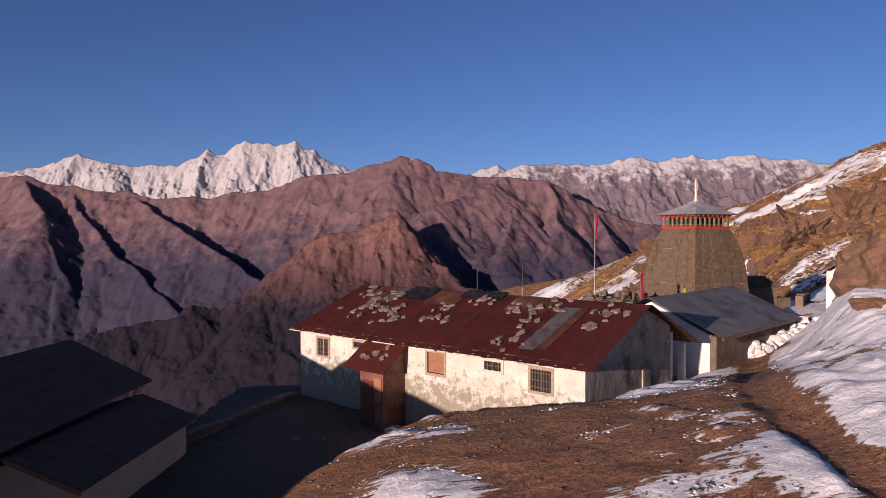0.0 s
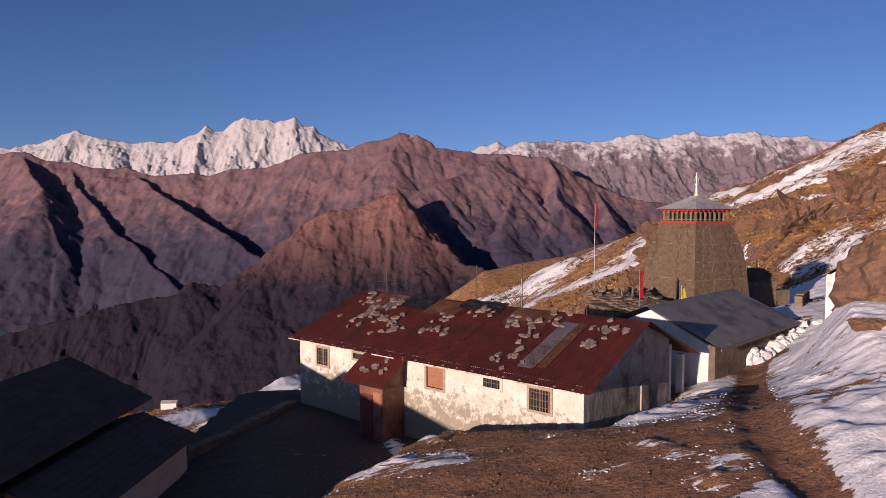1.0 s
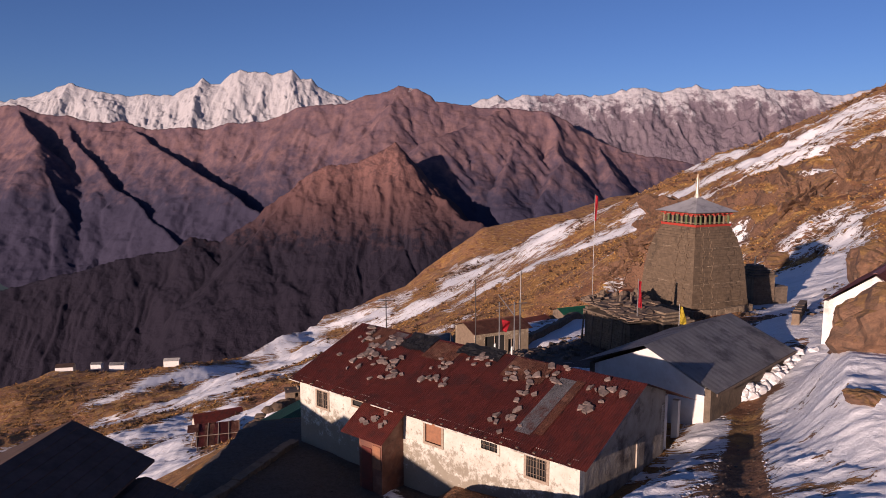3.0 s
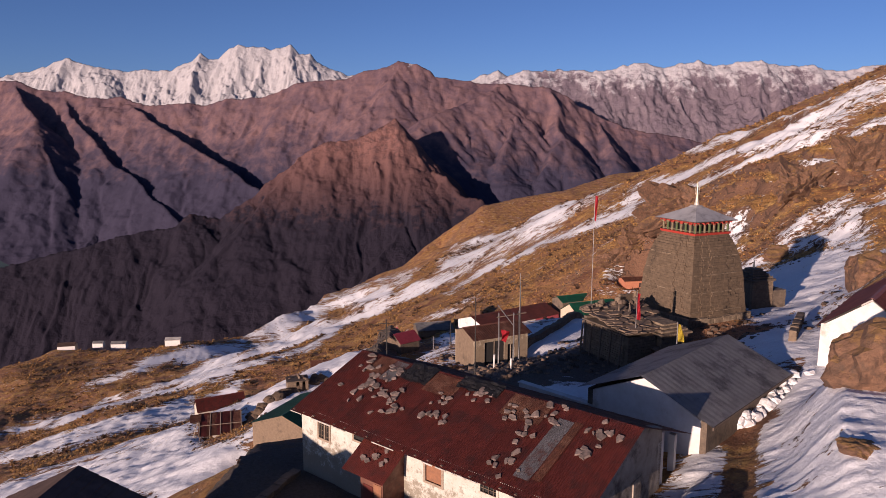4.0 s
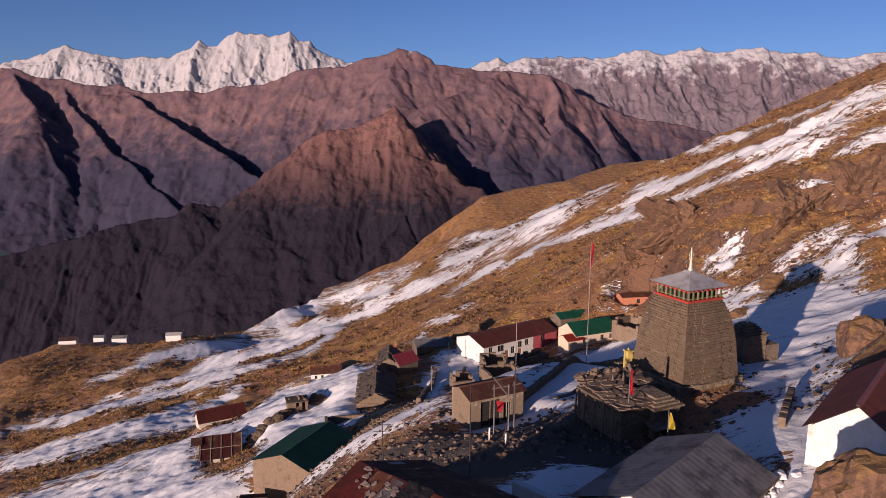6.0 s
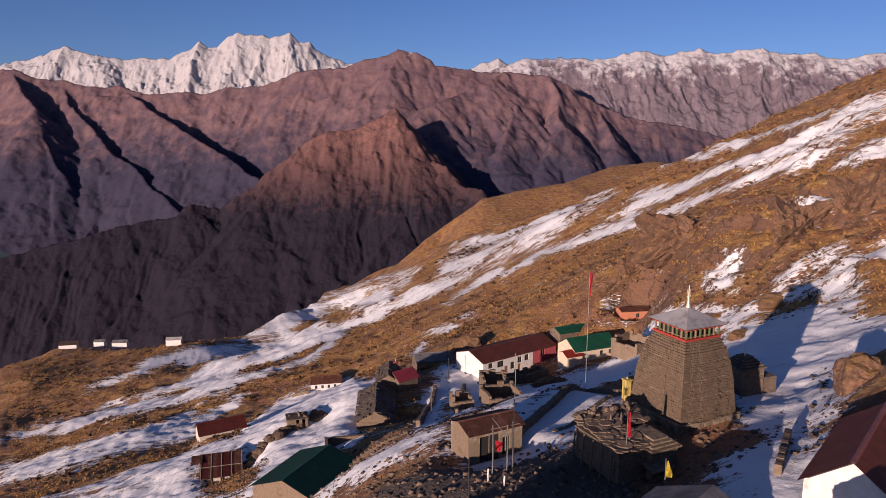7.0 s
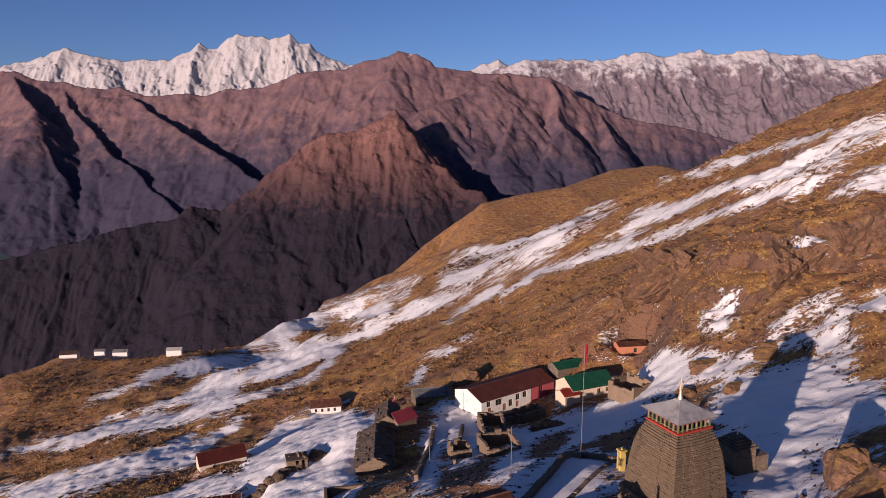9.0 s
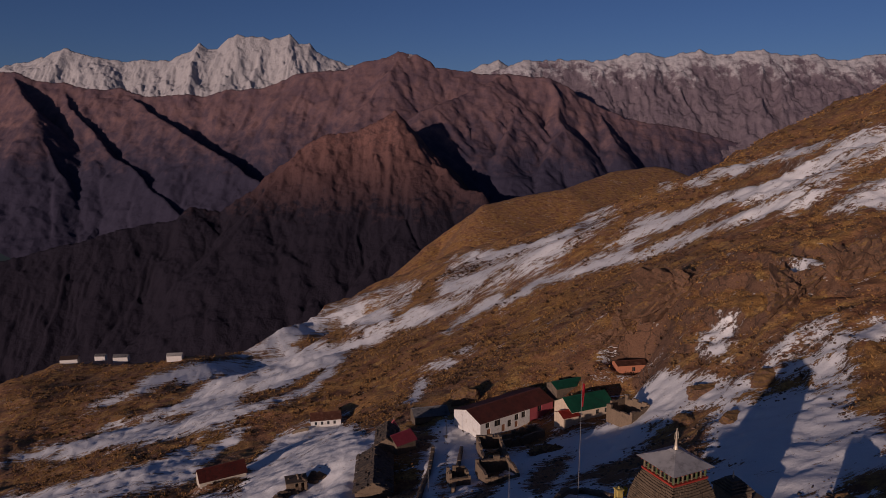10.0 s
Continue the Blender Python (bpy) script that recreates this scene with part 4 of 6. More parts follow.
def put_box(bm, x0, x1, y0, y1, z0, z1, shift=None):
    v = [bm.verts.new((x, y, z)) for x in (x0, x1) for y in (y0, y1) for z in (z0, z1)]
    for f in ((0, 1, 3, 2), (4, 6, 7, 5), (0, 4, 5, 1), (2, 3, 7, 6), (0, 2, 6, 4), (1, 5, 7, 3)):
        bm.faces.new([v[i] for i in f])
    if shift:
        for q in v:
            q.co = shift @ q.co
    return v


def box(x0, x1, y0, y1, z0, z1, bevel=0.0, shift=None):
    bm = bmesh.new()
    put_box(bm, x0, x1, y0, y1, z0, z1, shift)
    if bevel:
        bmesh.ops.bevel(bm, geom=bm.edges[:], offset=bevel, segments=1, affect="EDGES")
    return bm


def prism(points, axis, a, b):
    """A solid with the outline points (2D) swept along axis from a to b."""
    bm = bmesh.new()
    def spot(p, d):
        return {"x": (d, p[0], p[1]), "y": (p[0], d, p[1]), "z": (p[0], p[1], d)}[axis]
    va, vb = [bm.verts.new(spot(p, a)) for p in points], [bm.verts.new(spot(p, b)) for p in points]
    bm.faces.new(va), bm.faces.new(vb[::-1])
    for i in range(len(points)):
        j = (i + 1) % len(points)
        bm.faces.new((va[i], va[j], vb[j], vb[i]))
    return bm


def tube(path, radius, sides=8, taper=1.0):
    bm = bmesh.new()
    rings = []
    path = [Vector(p) for p in path]
    for i, p in enumerate(path):
        way = (path[min(i + 1, len(path) - 1)] - path[max(i - 1, 0)]).normalized()
        turn = way.to_track_quat("Z", "Y").to_matrix()
        r = radius * (1 + (taper - 1) * i / max(len(path) - 1, 1))
        rings.append([bm.verts.new(p + turn @ Vector((r * math.cos(k * math.tau / sides), r * math.sin(k * math.tau / sides), 0))) for k in range(sides)])
    for a, b in zip(rings, rings[1:]):
        for k in range(sides):
            bm.faces.new((a[k], a[(k + 1) % sides], b[(k + 1) % sides], b[k]))
    bm.faces.new(rings[0]), bm.faces.new(rings[-1][::-1])
    return bm


def wall_with(length, thick, z0, z1, holes, along="x", flip=False):
    """An upright wall from 0 to length with real openings: holes (u0, u1, z0, z1)."""
    bm = bmesh.new()
    us = sorted({0.0, length, *[h[0] for h in holes], *[h[1] for h in holes]})
    zs = sorted({z0, z1, *[h[2] for h in holes], *[h[3] for h in holes]})
    for ua, ub in zip(us, us[1:]):
        for za, zb in zip(zs, zs[1:]):
            mu, mz = (ua + ub) / 2, (za + zb) / 2
            if any(h[0] < mu < h[1] and h[2] < mz < h[3] for h in holes):
                continue
            put_box(bm, ua, ub, 0, thick, za, zb)
    bmesh.ops.remove_doubles(bm, verts=bm.verts[:], dist=1e-4)
    inner = {}
    for f in bm.faces:
        inner.setdefault(tuple(sorted(v.index for v in f.verts)), []).append(f)
    bm.verts.index_update()
    seen = {}
    for f in bm.faces[:]:
        seen.setdefault(frozenset(v.index for v in f.verts), []).append(f)
    bmesh.ops.delete(bm, geom=[f for fs in seen.values() if len(fs) > 1 for f in fs], context="FACES_ONLY")
    return bm


def corrugated(length, run, pitch=0.16, depth=0.025, sheet=None, thick=0.012, wobble=0.0):
    """A sheet of ridged metal: ridges run along y, from y = 0 to run, x = 0 to length."""
    bm = bmesh.new()
    count = max(2, int(length / pitch * 2))
    rows = 4
    top = []
    for j in range(rows + 1):
        line = []
        for i in range(count + 1):
            lift = depth * (0.5 if i % 2 else -0.5) + wobble * (noise.noise((i * 0.11, j * 0.9, length)))
            line.append(bm.verts.new((length * i / count, run * j / rows, lift)))
        top.append(line)
    for a, b in zip(top, top[1:]):
        for i in range(count):
            bm.faces.new((a[i], a[i + 1], b[i + 1], b[i]))
    made = bmesh.ops.solidify(bm, geom=bm.faces[:], thickness=thick)
    return bm


def turned(bm, m):
    bmesh.ops.transform(bm, matrix=m, verts=bm.verts[:])
    return bm


def window(parent, m, w, h, mat_frame=TIMBER, fill=GLASS, bars=0, mullion=True, name="window", shutter=None, depth=0.12):
    """A framed window; m takes its own frame (x across, y inward, z up, from the lower left corner) into the parent's."""
    holder = new(name)
    holder.parent = parent
    holder.matrix_local = m
    f = min(0.12, w * 0.14)
    bm = bmesh.new()
    for b in ((-f, 0, 0 - f, h + f), (w, w + f, -f, h + f)):
        put_box(bm, b[0], b[1], -0.03, depth, b[2], b[3])
    put_box(bm, 0, w, -0.03, depth, -f, 0)
    put_box(bm, 0, w, -0.03, depth, h, h + f)
    if mullion:
        put_box(bm, w / 2 - 0.02, w / 2 + 0.02, 0.02, depth - 0.03, 0, h)
    part("window_frame", bm, mat_frame, holder)
    part("pane", box(0, w, depth - 0.03, depth - 0.015, 0, h), fill, holder)
    for k in range(bars):
        x = w * (k + 0.5) / bars
        part("bar", box(x - 0.014, x + 0.014, 0.0, 0.02, 0, h), TIMBER, holder)
    for k in range(bars // 2):
        z = h * (k + 0.5) / (bars // 2)
        part("cross_bar", box(0, w, 0.022, 0.04, z - 0.014, z + 0.014), TIMBER, holder)
    if shutter:
        part("shutter", box(0.02, w - 0.02, 0.03, 0.07, 0.02, h - 0.02, 0.01), shutter, holder)
    return holder


def gable_roof(parent, L, y0, y1, ridge_y, z0, z1, zr, mat, over=0.35, side=0.3, bands=1, pitch=0.18, depth=0.03, mats=None, wobble=0.0):
    """Two ridged-metal slopes over x = 0..L; eaves at y0 (z0) and y1 (z1), ridge at ridge_y (zr). Split into sheets along x."""
    made = []
    for name, ye, ze, sgn in (("roof_front", y0, z0, -1), ("roof_back", y1, z1, 1)):
        run, fall = abs(ridge_y - ye), zr - ze
        slope = math.atan2(fall, run)
        full = math.hypot(run, fall) * (1 + over / max(run, 0.1))
        width = (L + 2 * side) / bands
        for k in range(bands):
            bm = corrugated(width + 0.03, full, pitch, depth, wobble=wobble)
            # own frame: y runs down the slope from the ridge
            m = Matrix.Translation((-side + k * width, ridge_y, zr + 0.006 * (k % 2))) @ Matrix.Rotation(slope * sgn * -1, 4, "X")
            if sgn < 0:
                m = m @ Matrix.Diagonal((1, -1, 1, 1))
            pick = mats(k, sgn) if mats else mat
            made.append(part(name, turned(bm, m), pick, parent))
    return made


def gable_house(name, label, x, y, z, rz, L, W, H, rise, wall, roof, holes=(), bands=4, over=0.35, side=0.3, deep=2.0, category="house", end_holes=(), fill=GLASS, frame_mat=TIMBER, wall_ends=None, pitch=0.25, depth=0.018, doors=()):
    """A plain gabled house: front wall along its x at y = 0, depth W, wall height H; deep: how far its walls go into the slope."""
    h = thing(name, label, category, x, y, z, rz)
    t = 0.25
    cut = [(u, u + w, s, s + k) for u, w, s, k in holes] + [(u, u + w, -0.02, k) for u, w, k in doors]
    part("front_wall", wall_with(L, t, -deep, H, cut), wall, h)
    part("back_wall", box(0, L, W - t, W, -deep, H), wall, h)
    for xa, xb in ((0, t), (L - t, L)):
        part("gable_wall", prism([(t, -deep), (W - t, -deep), (W - t, H), (W / 2, H + rise * (1 - 2 * t / W) + 0.0), (t, H)], "x", xa, xb), wall_ends or wall, h)
    part("floor", box(t, L - t, t, W - t, -0.15, 0), PLASTER, h)
    for u, w, s, k in holes:
        window(h, Matrix.Translation((u, 0.06, s)), w, k, frame_mat, fill)
    for u, w, k in doors:
        part("door", box(u + 0.03, u + w - 0.03, 0.08, 0.14, 0, k - 0.03, 0.01), BOARD, h)
    gable_roof(h, L, 0, W, W / 2, H, H, H + rise, roof, over, side, bands, pitch, depth)
    part("ridge_cap", prism([(W / 2 - 0.2, H + rise - 0.02), (W / 2, H + rise + 0.07), (W / 2 + 0.2, H + rise - 0.02), (W / 2, H + rise + 0.03)], "x", -side, L + side), roof, h)
    return h


def rough_stone(sx, sy, sz, seed, rough, cuts):
    """A broken stone: a ball cut flat by random planes, with a rough skin."""
    bm = bmesh.new()
    bmesh.ops.create_icosphere(bm, subdivisions=cuts, radius=1.0)
    rnd = random.Random(seed)
    cuts_at = [(Vector((rnd.gauss(0, 1), rnd.gauss(0, 1), rnd.gauss(0, 0.8))).normalized(), rnd.uniform(0.55, 0.9)) for _ in range(16)]
    for v in bm.verts:
        p = v.co * 1.1 + Vector((seed * 3.7, seed * 1.9, 0))
        w = v.co * (1 + 0.5 * rough * noise.noise(p))
        for n, d in cuts_at:
            over = w.dot(n) - d
            if over > 0:
                w = w - n * over * 0.92
        k = 1.2 + rough * (0.28 * noise.noise(p * 2.3) + 0.20 * noise.noise(p * 5.1) + 0.10 * noise.noise(p * 11) - (0.16 * max(0.0, 0.22 - abs(noise.noise(p * 3.1 + Vector((9, 4, 2))))) / 0.22 if cuts > 4 else 0.0))
        v.co = Vector((w.x * k * sx, w.y * k * sy, w.z * k * sz))
    return bm


def rock(name, label, x, y, z, sx, sy, sz, seed, mat=ROCK, rz=0.0, category="boulder", rough=0.45, cuts=3, group=""):
    """A rough angular boulder, sunk a little into the ground."""
    bm = rough_stone(sx, sy, sz, seed, rough, cuts)
    me = bpy.data.meshes.new(name)
    bm.to_mesh(me)
    bm.free()
    me.materials.append(mat)
    ob = new(name, me)
    ob.matrix_world = pose(x, y, z, 0, 0, rz)
    return tagged(ob, label, category, group)


def slab_stone(r, thick, seed):
    """A split slate: an uneven flat polygon with chipped, slanting edges."""
    rnd = random.Random(seed)
    n = rnd.choice((4, 5, 5, 6))
    ring = [(math.tau * (i + rnd.uniform(-0.28, 0.28)) / n, r * rnd.uniform(0.6, 1.15)) for i in range(n)]
    flat = rnd.uniform(0.55, 0.95)
    bm = bmesh.new()
    low = [bm.verts.new((k * math.cos(a), flat * k * math.sin(a), -0.03)) for a, k in ring]
    top = [bm.verts.new((k * 0.9 * math.cos(a), flat * k * 0.9 * math.sin(a), thick * rnd.uniform(0.7, 1.3))) for a, k in ring]
    peak = bm.verts.new((0, 0, thick * 1.15))
    for i in range(n):
        j = (i + 1) % n
        bm.faces.new((low[i], low[j], top[j], top[i]))
        bm.faces.new((top[i], top[j], peak))
    bm.faces.new(low[::-1])
    return bm


# ---- the long house with the rusty roof ----
PALEBOARD = material("pale_board", (0.56, 0.52, 0.45), (0.36, 0.32, 0.26), 5, 0.85, stain=(0.22, 0.17, 0.12), stain_scale=2.0, stain_at=0.56)
def long_house():
    h = thing("long_house", "long whitewashed house with a rusty roof weighed down by stones", "house", -7.61, 36.96, 0.0, -39.5)
    L, W, t, top, low, ridge = 16.87, 11.0, 0.4, 4.85, -0.6, 5.1
    zr, zb = 6.75, 4.45
    holes = [(1.42, 2.25, 3.5, 4.36), (4.15, 4.95, 4.18, 4.45), (8.97, 9.93, 3.55, 4.48), (12.15, 13.0, 4.1, 4.47), (14.45, 15.4, 3.55, 4.42)]
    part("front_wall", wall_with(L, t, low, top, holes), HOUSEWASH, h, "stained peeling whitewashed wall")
    part("back_wall", box(0, L, W - 2.6 - t, W - 2.6, low, top), WHITEWASH, h)
    for xa, xb in ((0, t), (L - t, L)):
        part("gable_wall", prism([(t, low), (8.4, low), (8.4, zr - (8.4 - ridge) * 0.37), (ridge, zr - 0.1), (t, top)], "x", xa, xb), PLASTER, h, "grey weathered plaster gable")
    window(h, Matrix.Translation((1.42, -0.012, 3.5)), 0.83, 0.86, PALEWOOD, SHADEIN, bars=6)
    window(h, Matrix.Translation((4.15, -0.012, 4.18)), 0.8, 0.27, PALEWOOD, SHADEIN, mullion=False)
    window(h, Matrix.Translation((8.97, -0.012, 3.55)), 0.96, 0.93, PALEWOOD, SHADEIN, mullion=False, shutter=BOARD)
    window(h, Matrix.Translation((12.15, -0.012, 4.1)), 0.85, 0.37, WHITEWASH, SHADEIN, bars=3, mullion=False)
    window(h, Matrix.Translation((14.45, -0.012, 3.55)), 0.95, 0.87, PALEWOOD, SHADEIN, bars=7)
    # verandah behind: posts and slab
    for u in (0.3, 4.3, 8.4, 12.4, L - 0.45):
        part("post", box(u, u + 0.32, W - 0.5, W - 0.18, low, 4.35), CLEANWHITE, h, "white verandah post")
    part("post", box(L - 0.45, L - 0.13, 8.75, 9.07, low, 5.1), CLEANWHITE, h, "white verandah post")
    part("verandah_floor", box(0, L, W - 2.6, W, low, 2.2), PLASTER, h)
    # gable end: pale door leaf and a tin apron under the verge
    part("door", box(L, L + 0.06, 5.2, 6.0, 2.2, 4.0), PLASTER, h, "pale weathered door in the gable")
    part("gable_apron", prism([(0.1, 4.75), (ridge, zr - 0.12), (ridge, zr - 0.9), (1.6, 4.6)], "x", L + 0.004, L + 0.03), GREYROOF, h, "grey metal apron under the verge")
    rnd = random.Random(4)
    def pick(k, s):
        return REDROOF if s < 0 else RUST
    gable_roof(h, L, 0, W, ridge, top, zb, zr, REDROOF, 0.42, 0.45, 21, 0.1, 0.018, pick, 0.015)
    for k in range(22):
        part("eave_batten", box(k * 0.8 - 0.3, k * 0.8 - 0.18, -0.32, 0.05, top - 0.2, top - 0.08), TIMBER, h)
    u = -0.4
    while u < L + 0.3:
        w = min(rnd.uniform(0.7, 1.9), L + 0.4 - u)
        drop = rnd.uniform(0.03, 0.08)
        if rnd.random() < 0.75:
            part("eave_board", box(u, u + w - rnd.uniform(0.02, 0.3), -0.47, -0.44, top - 0.15 - drop, top - 0.14), PALEBOARD, h, "pale eave board")
        u += w
    # odd sheets on the front slope: x, distance down from the ridge, width, length, material
    slope = math.atan2(zr - top, ridge)
    def on_roof(u, d, lift=0.03):
        return Vector((u, ridge - d * math.cos(slope), zr - d * math.sin(slope) + lift))
    for u, d, w, ln, m, lab in ((13.55, 0.9, 0.8, 4.0, PATCH, "pale grey patch sheet"), (14.35, 0.85, 0.42, 3.9, RUST, "brown patch sheet"), (2.6, 0.15, 0.9, 1.7, PATCH, "pale grey patch sheet"), (1.3, 0.1, 1.2, 1.5, RUST, "brown patch sheet"), (5.6, 0.2, 2.0, 1.5, RUST, "brown patch sheet"), (10.6, 0.1, 2.3, 1.6, RUST, "brown patch sheet")):
        m4 = Matrix.Translation(on_roof(u, d)) @ Matrix.Rotation(slope, 4, "X") @ Matrix.Rotation(rnd.uniform(-0.04, 0.04), 4, "Z") @ Matrix.Diagonal((1, -1, 1, 1))
        part("patch_sheet", turned(corrugated(w, ln, 0.1, 0.018, wobble=0.02), m4), m, h, lab)
    for u, d, w, ln in ((3.7, -0.1, 1.9, 1.5), (7.3, -0.15, 2.6, 1.0)):
        bm = bmesh.new()
        grid = [[bm.verts.new(on_roof(u + w * i / 12, d + ln * j / 8, 0.06 + 0.10 * noise.noise((u + i * 0.5, j * 0.6, 2)))) for i in range(13)] for j in range(9)]
        for j in range(8):
            for i in range(12):
                bm.faces.new((grid[j][i], grid[j][i + 1], grid[j + 1][i + 1], grid[j + 1][i]))
        bmesh.ops.solidify(bm, geom=bm.faces[:], thickness=0.02)
        part("tarpaulin", bm, BLACKSHEET, h, "crumpled black tarpaulin over the ridge")
    # lean-to porch of rusty sheets against the front
    p = part("porch", box(6.1, 7.58, -1.46, 0, low, 3.5), RUST, h, "rusty sheet-metal porch")
    part("porch_door", box(6.3, 6.95, -1.50, -1.455, low, 3.1), REDROOF, p)
    part("porch_panel", box(7.0, 7.5, -1.49, -1.455, 2.2, 3.3), BOARD, p)
    part("porch_roof", turned(corrugated(2.75, 2.05, 0.1, 0.02, wobble=0.02), Matrix.Translation((5.05, 0.0, 4.66)) @ Matrix.Rotation(radians(33), 4, "X") @ Matrix.Diagonal((1, -1, 1, 1))), REDROOF, p)
    for xa in (6.1, 7.53):
        part("porch_cheek", prism([(-1.44, 3.48), (0, 3.48), (0, 4.5)], "x", xa, xa + 0.05), RUST, p)
    # stones that weigh down the roof
    M = h.matrix_world
    for u, d, n, spread in ((1.0, 1.2, 7, 0.7), (2.1, 2.4, 7, 0.7), (3.3, 1.0, 7, 0.6), (3.6, 3.2, 13, 0.9), (5.0, 3.6, 9, 0.7), (4.7, 2.3, 2, 0.3), (6.9, 2.2, 6, 0.5), (7.5, 3.1, 10, 0.6), (9.2, 0.8, 9, 0.7), (11.0, 1.5, 6, 0.6), (12.2, 1.2, 4, 0.4), (12.6, 2.9, 4, 0.5), (12.9, 4.2, 7, 0.6), (13.3, 1.0, 4, 0.4), (15.9, 1.2, 9, 0.6), (15.6, 2.6, 3, 0.3), (13.0, 0.35, 3, 0.5)):
        for k in range(n + 1):
            uu, dd = u + rnd.gauss(0, spread * 0.75), min(max(d + rnd.gauss(0, spread * 0.65), 0.1), 5.2)
            s = rnd.uniform(0.13, 0.33)
            at = on_roof(uu, dd, 0.05)
            me = bpy.data.meshes.new("roof_stone")
            bm = slab_stone(s * 1.0, rnd.uniform(0.03, 0.06), rnd.random())
            bmesh.ops.recalc_face_normals(bm, faces=bm.faces[:])
            bm.to_mesh(me)
            bm.free()
            me.materials.append(SLATE)
            stone = tagged(new("roof_stone", me), "flat slate stone weighing down the roof", "stone", "stones on the roof")
            stone.matrix_world = M @ Matrix.Translation(at) @ Matrix.Rotation(slope, 4, "X") @ Matrix.Rotation(rnd.uniform(0, 6.28), 4, "Z") @ Matrix.Rotation(rnd.uniform(-0.18, 0.18), 4, "X")
    for k in range(7):
        me = bpy.data.meshes.new("porch_stone")
        bm = slab_stone(rnd.uniform(0.14, 0.26), rnd.uniform(0.03, 0.06), k + 0.5)
        bmesh.ops.recalc_face_normals(bm, faces=bm.faces[:])
        bm.to_mesh(me)
        bm.free()
        me.materials.append(SLATE)
        run = rnd.uniform(0.3, 1.5)
        stone = tagged(new("roof_stone", me), "flat slate stone weighing down the porch roof", "stone", "stones on the roof")
        stone.matrix_world = M @ Matrix.Translation((rnd.uniform(5.4, 7.5), -run * math.cos(radians(33)), 4.66 - run * math.sin(radians(33)) + 0.05)) @ Matrix.Rotation(radians(33), 4, "X") @ Matrix.Rotation(rnd.uniform(0, 6.28), 4, "Z")
    return h


long_house()


# ---- hall with the grey metal roof ----
def grey_hall():
    h = thing("grey_roofed_hall", "low stone hall with a grey galvanised metal roof", "building", 14.3, 35.2, 0.0, 45.2)
    L, W = 11.3, 8.4
    part("front_wall", box(0.3, L - 0.2, 0.5, 0.85, 0, 4.45), STONE, h, "rubble stone wall")
    part("back_wall", box(0.3, L - 0.2, W - 0.85, W - 0.5, 0, 4.45), STONE, h)
    for xa, xb, m in ((0.3, 0.6, CLEANWHITE), (L - 0.5, L - 0.2, STONE)):
        part("gable_wall", prism([(0.85, 0), (W - 0.85, 0), (W - 0.85, 4.45), (W / 2, 6.0), (0.85, 4.45)], "x", xa, xb), m, h, "whitewashed gable" if m is CLEANWHITE else "")
    gable_roof(h, L, 0.3, W - 0.3, W / 2, 4.62, 4.62, 6.25, GREYROOF, 0.3, 0.2, 11, 0.48, 0.010)
    part("fascia", box(-0.2, L + 0.2, -0.06, 0.0, 4.34, 4.5), TIMBER, h)
    part("low_wall", box(0.3, 0.6, W - 0.85, 13.2, -0.5, 3.4), CLEANWHITE, h, "low whitewashed side wall")
    part("low_wall_cap", box(0.22, 0.68, W - 0.85, 13.25, 3.4, 3.48), CLEANWHITE, h)
    return h


grey_hall()


# ---- dark two-part house below the near slope ----
def dark_house():
    h = thing("dark_house", "dark slate-roofed house of two steps in deep shade", "house", -12.8, 20.0, 0.0, -4.0)
    part("wall", box(-2.4, 1.9, 0.7, 7.9, -4, 2.4), CREAM, h, "grey plastered wall")
    part("gable_wall", prism([(-2.4, -4), (1.9, -4), (1.9, 2.4), (0, 3.05), (-2.4, 2.3)], "y", 0.5, 0.7), CREAM, h)
    part("upper_wall", box(-6.5, -1.2, -1.4, 8.3, -4, 3.6), CREAM, h)
    for xa, za, xb, zb, ya, yb, nm in ((0, 3.3, 2.3, 2.42, 0.1, 8.1, "lower_roof"), (0, 3.3, -2.9, 2.42, 0.1, 8.1, "lower_roof"), (-3.4, 5.4, 0.1, 3.75, -1.0, 8.7, "upper_roof"), (-3.4, 5.4, -7.2, 3.6, -1.0, 8.7, "upper_roof")):
        n = 8
        for k in range(n):
            f0, f1 = k / n, (k + 1) / n
            x0, z0, x1, z1 = xa + (xb - xa) * f0, za + (zb - za) * f0, xa + (xb - xa) * f1, za + (zb - za) * f1
            part(nm, prism([(x0, z0 + 0.02), (x1, z1 + 0.05), (x1, z1 - 0.06), (x0, z0 - 0.06)], "y", ya, yb), DARKROOF, h)
    # unseen wing left of the view, added to shade the yard and long house
    for s in (-1, 1):
        part("unseen_wing_roof", prism([(-3.8, 6.4), (-3.8 + 3.4 * s, 4.9), (-3.8 + 3.4 * s, 4.78), (-3.8, 6.28)], "y", -16.0, -1.4), DARKROOF, h)
    part("unseen_wing_wall", prism([(-6.8, -4), (-0.9, -4), (-0.9, 4.9), (-3.8, 6.25), (-6.8, 4.9)], "y", -15.6, -1.8), CREAM, h)
    part("fascia", prism([(0, 3.3), (2.3, 2.4), (2.3, 2.28), (0, 3.18)], "y", 0.02, 0.08), BOARD, h, "brown fascia board")
    return h


dark_house()


# ---- stone temple tower ----
CARVED = material("carved_wood", (0.24, 0.20, 0.11), (0.12, 0.08, 0.05), 5, 0.8)


STRINGSTONE = material("pale_worn_stone", (0.27, 0.205, 0.135), (0.15, 0.108, 0.068), 2.4, 0.9, stain=(0.10, 0.072, 0.045), stain_scale=1.6, stain_at=0.52, bump=0.3)


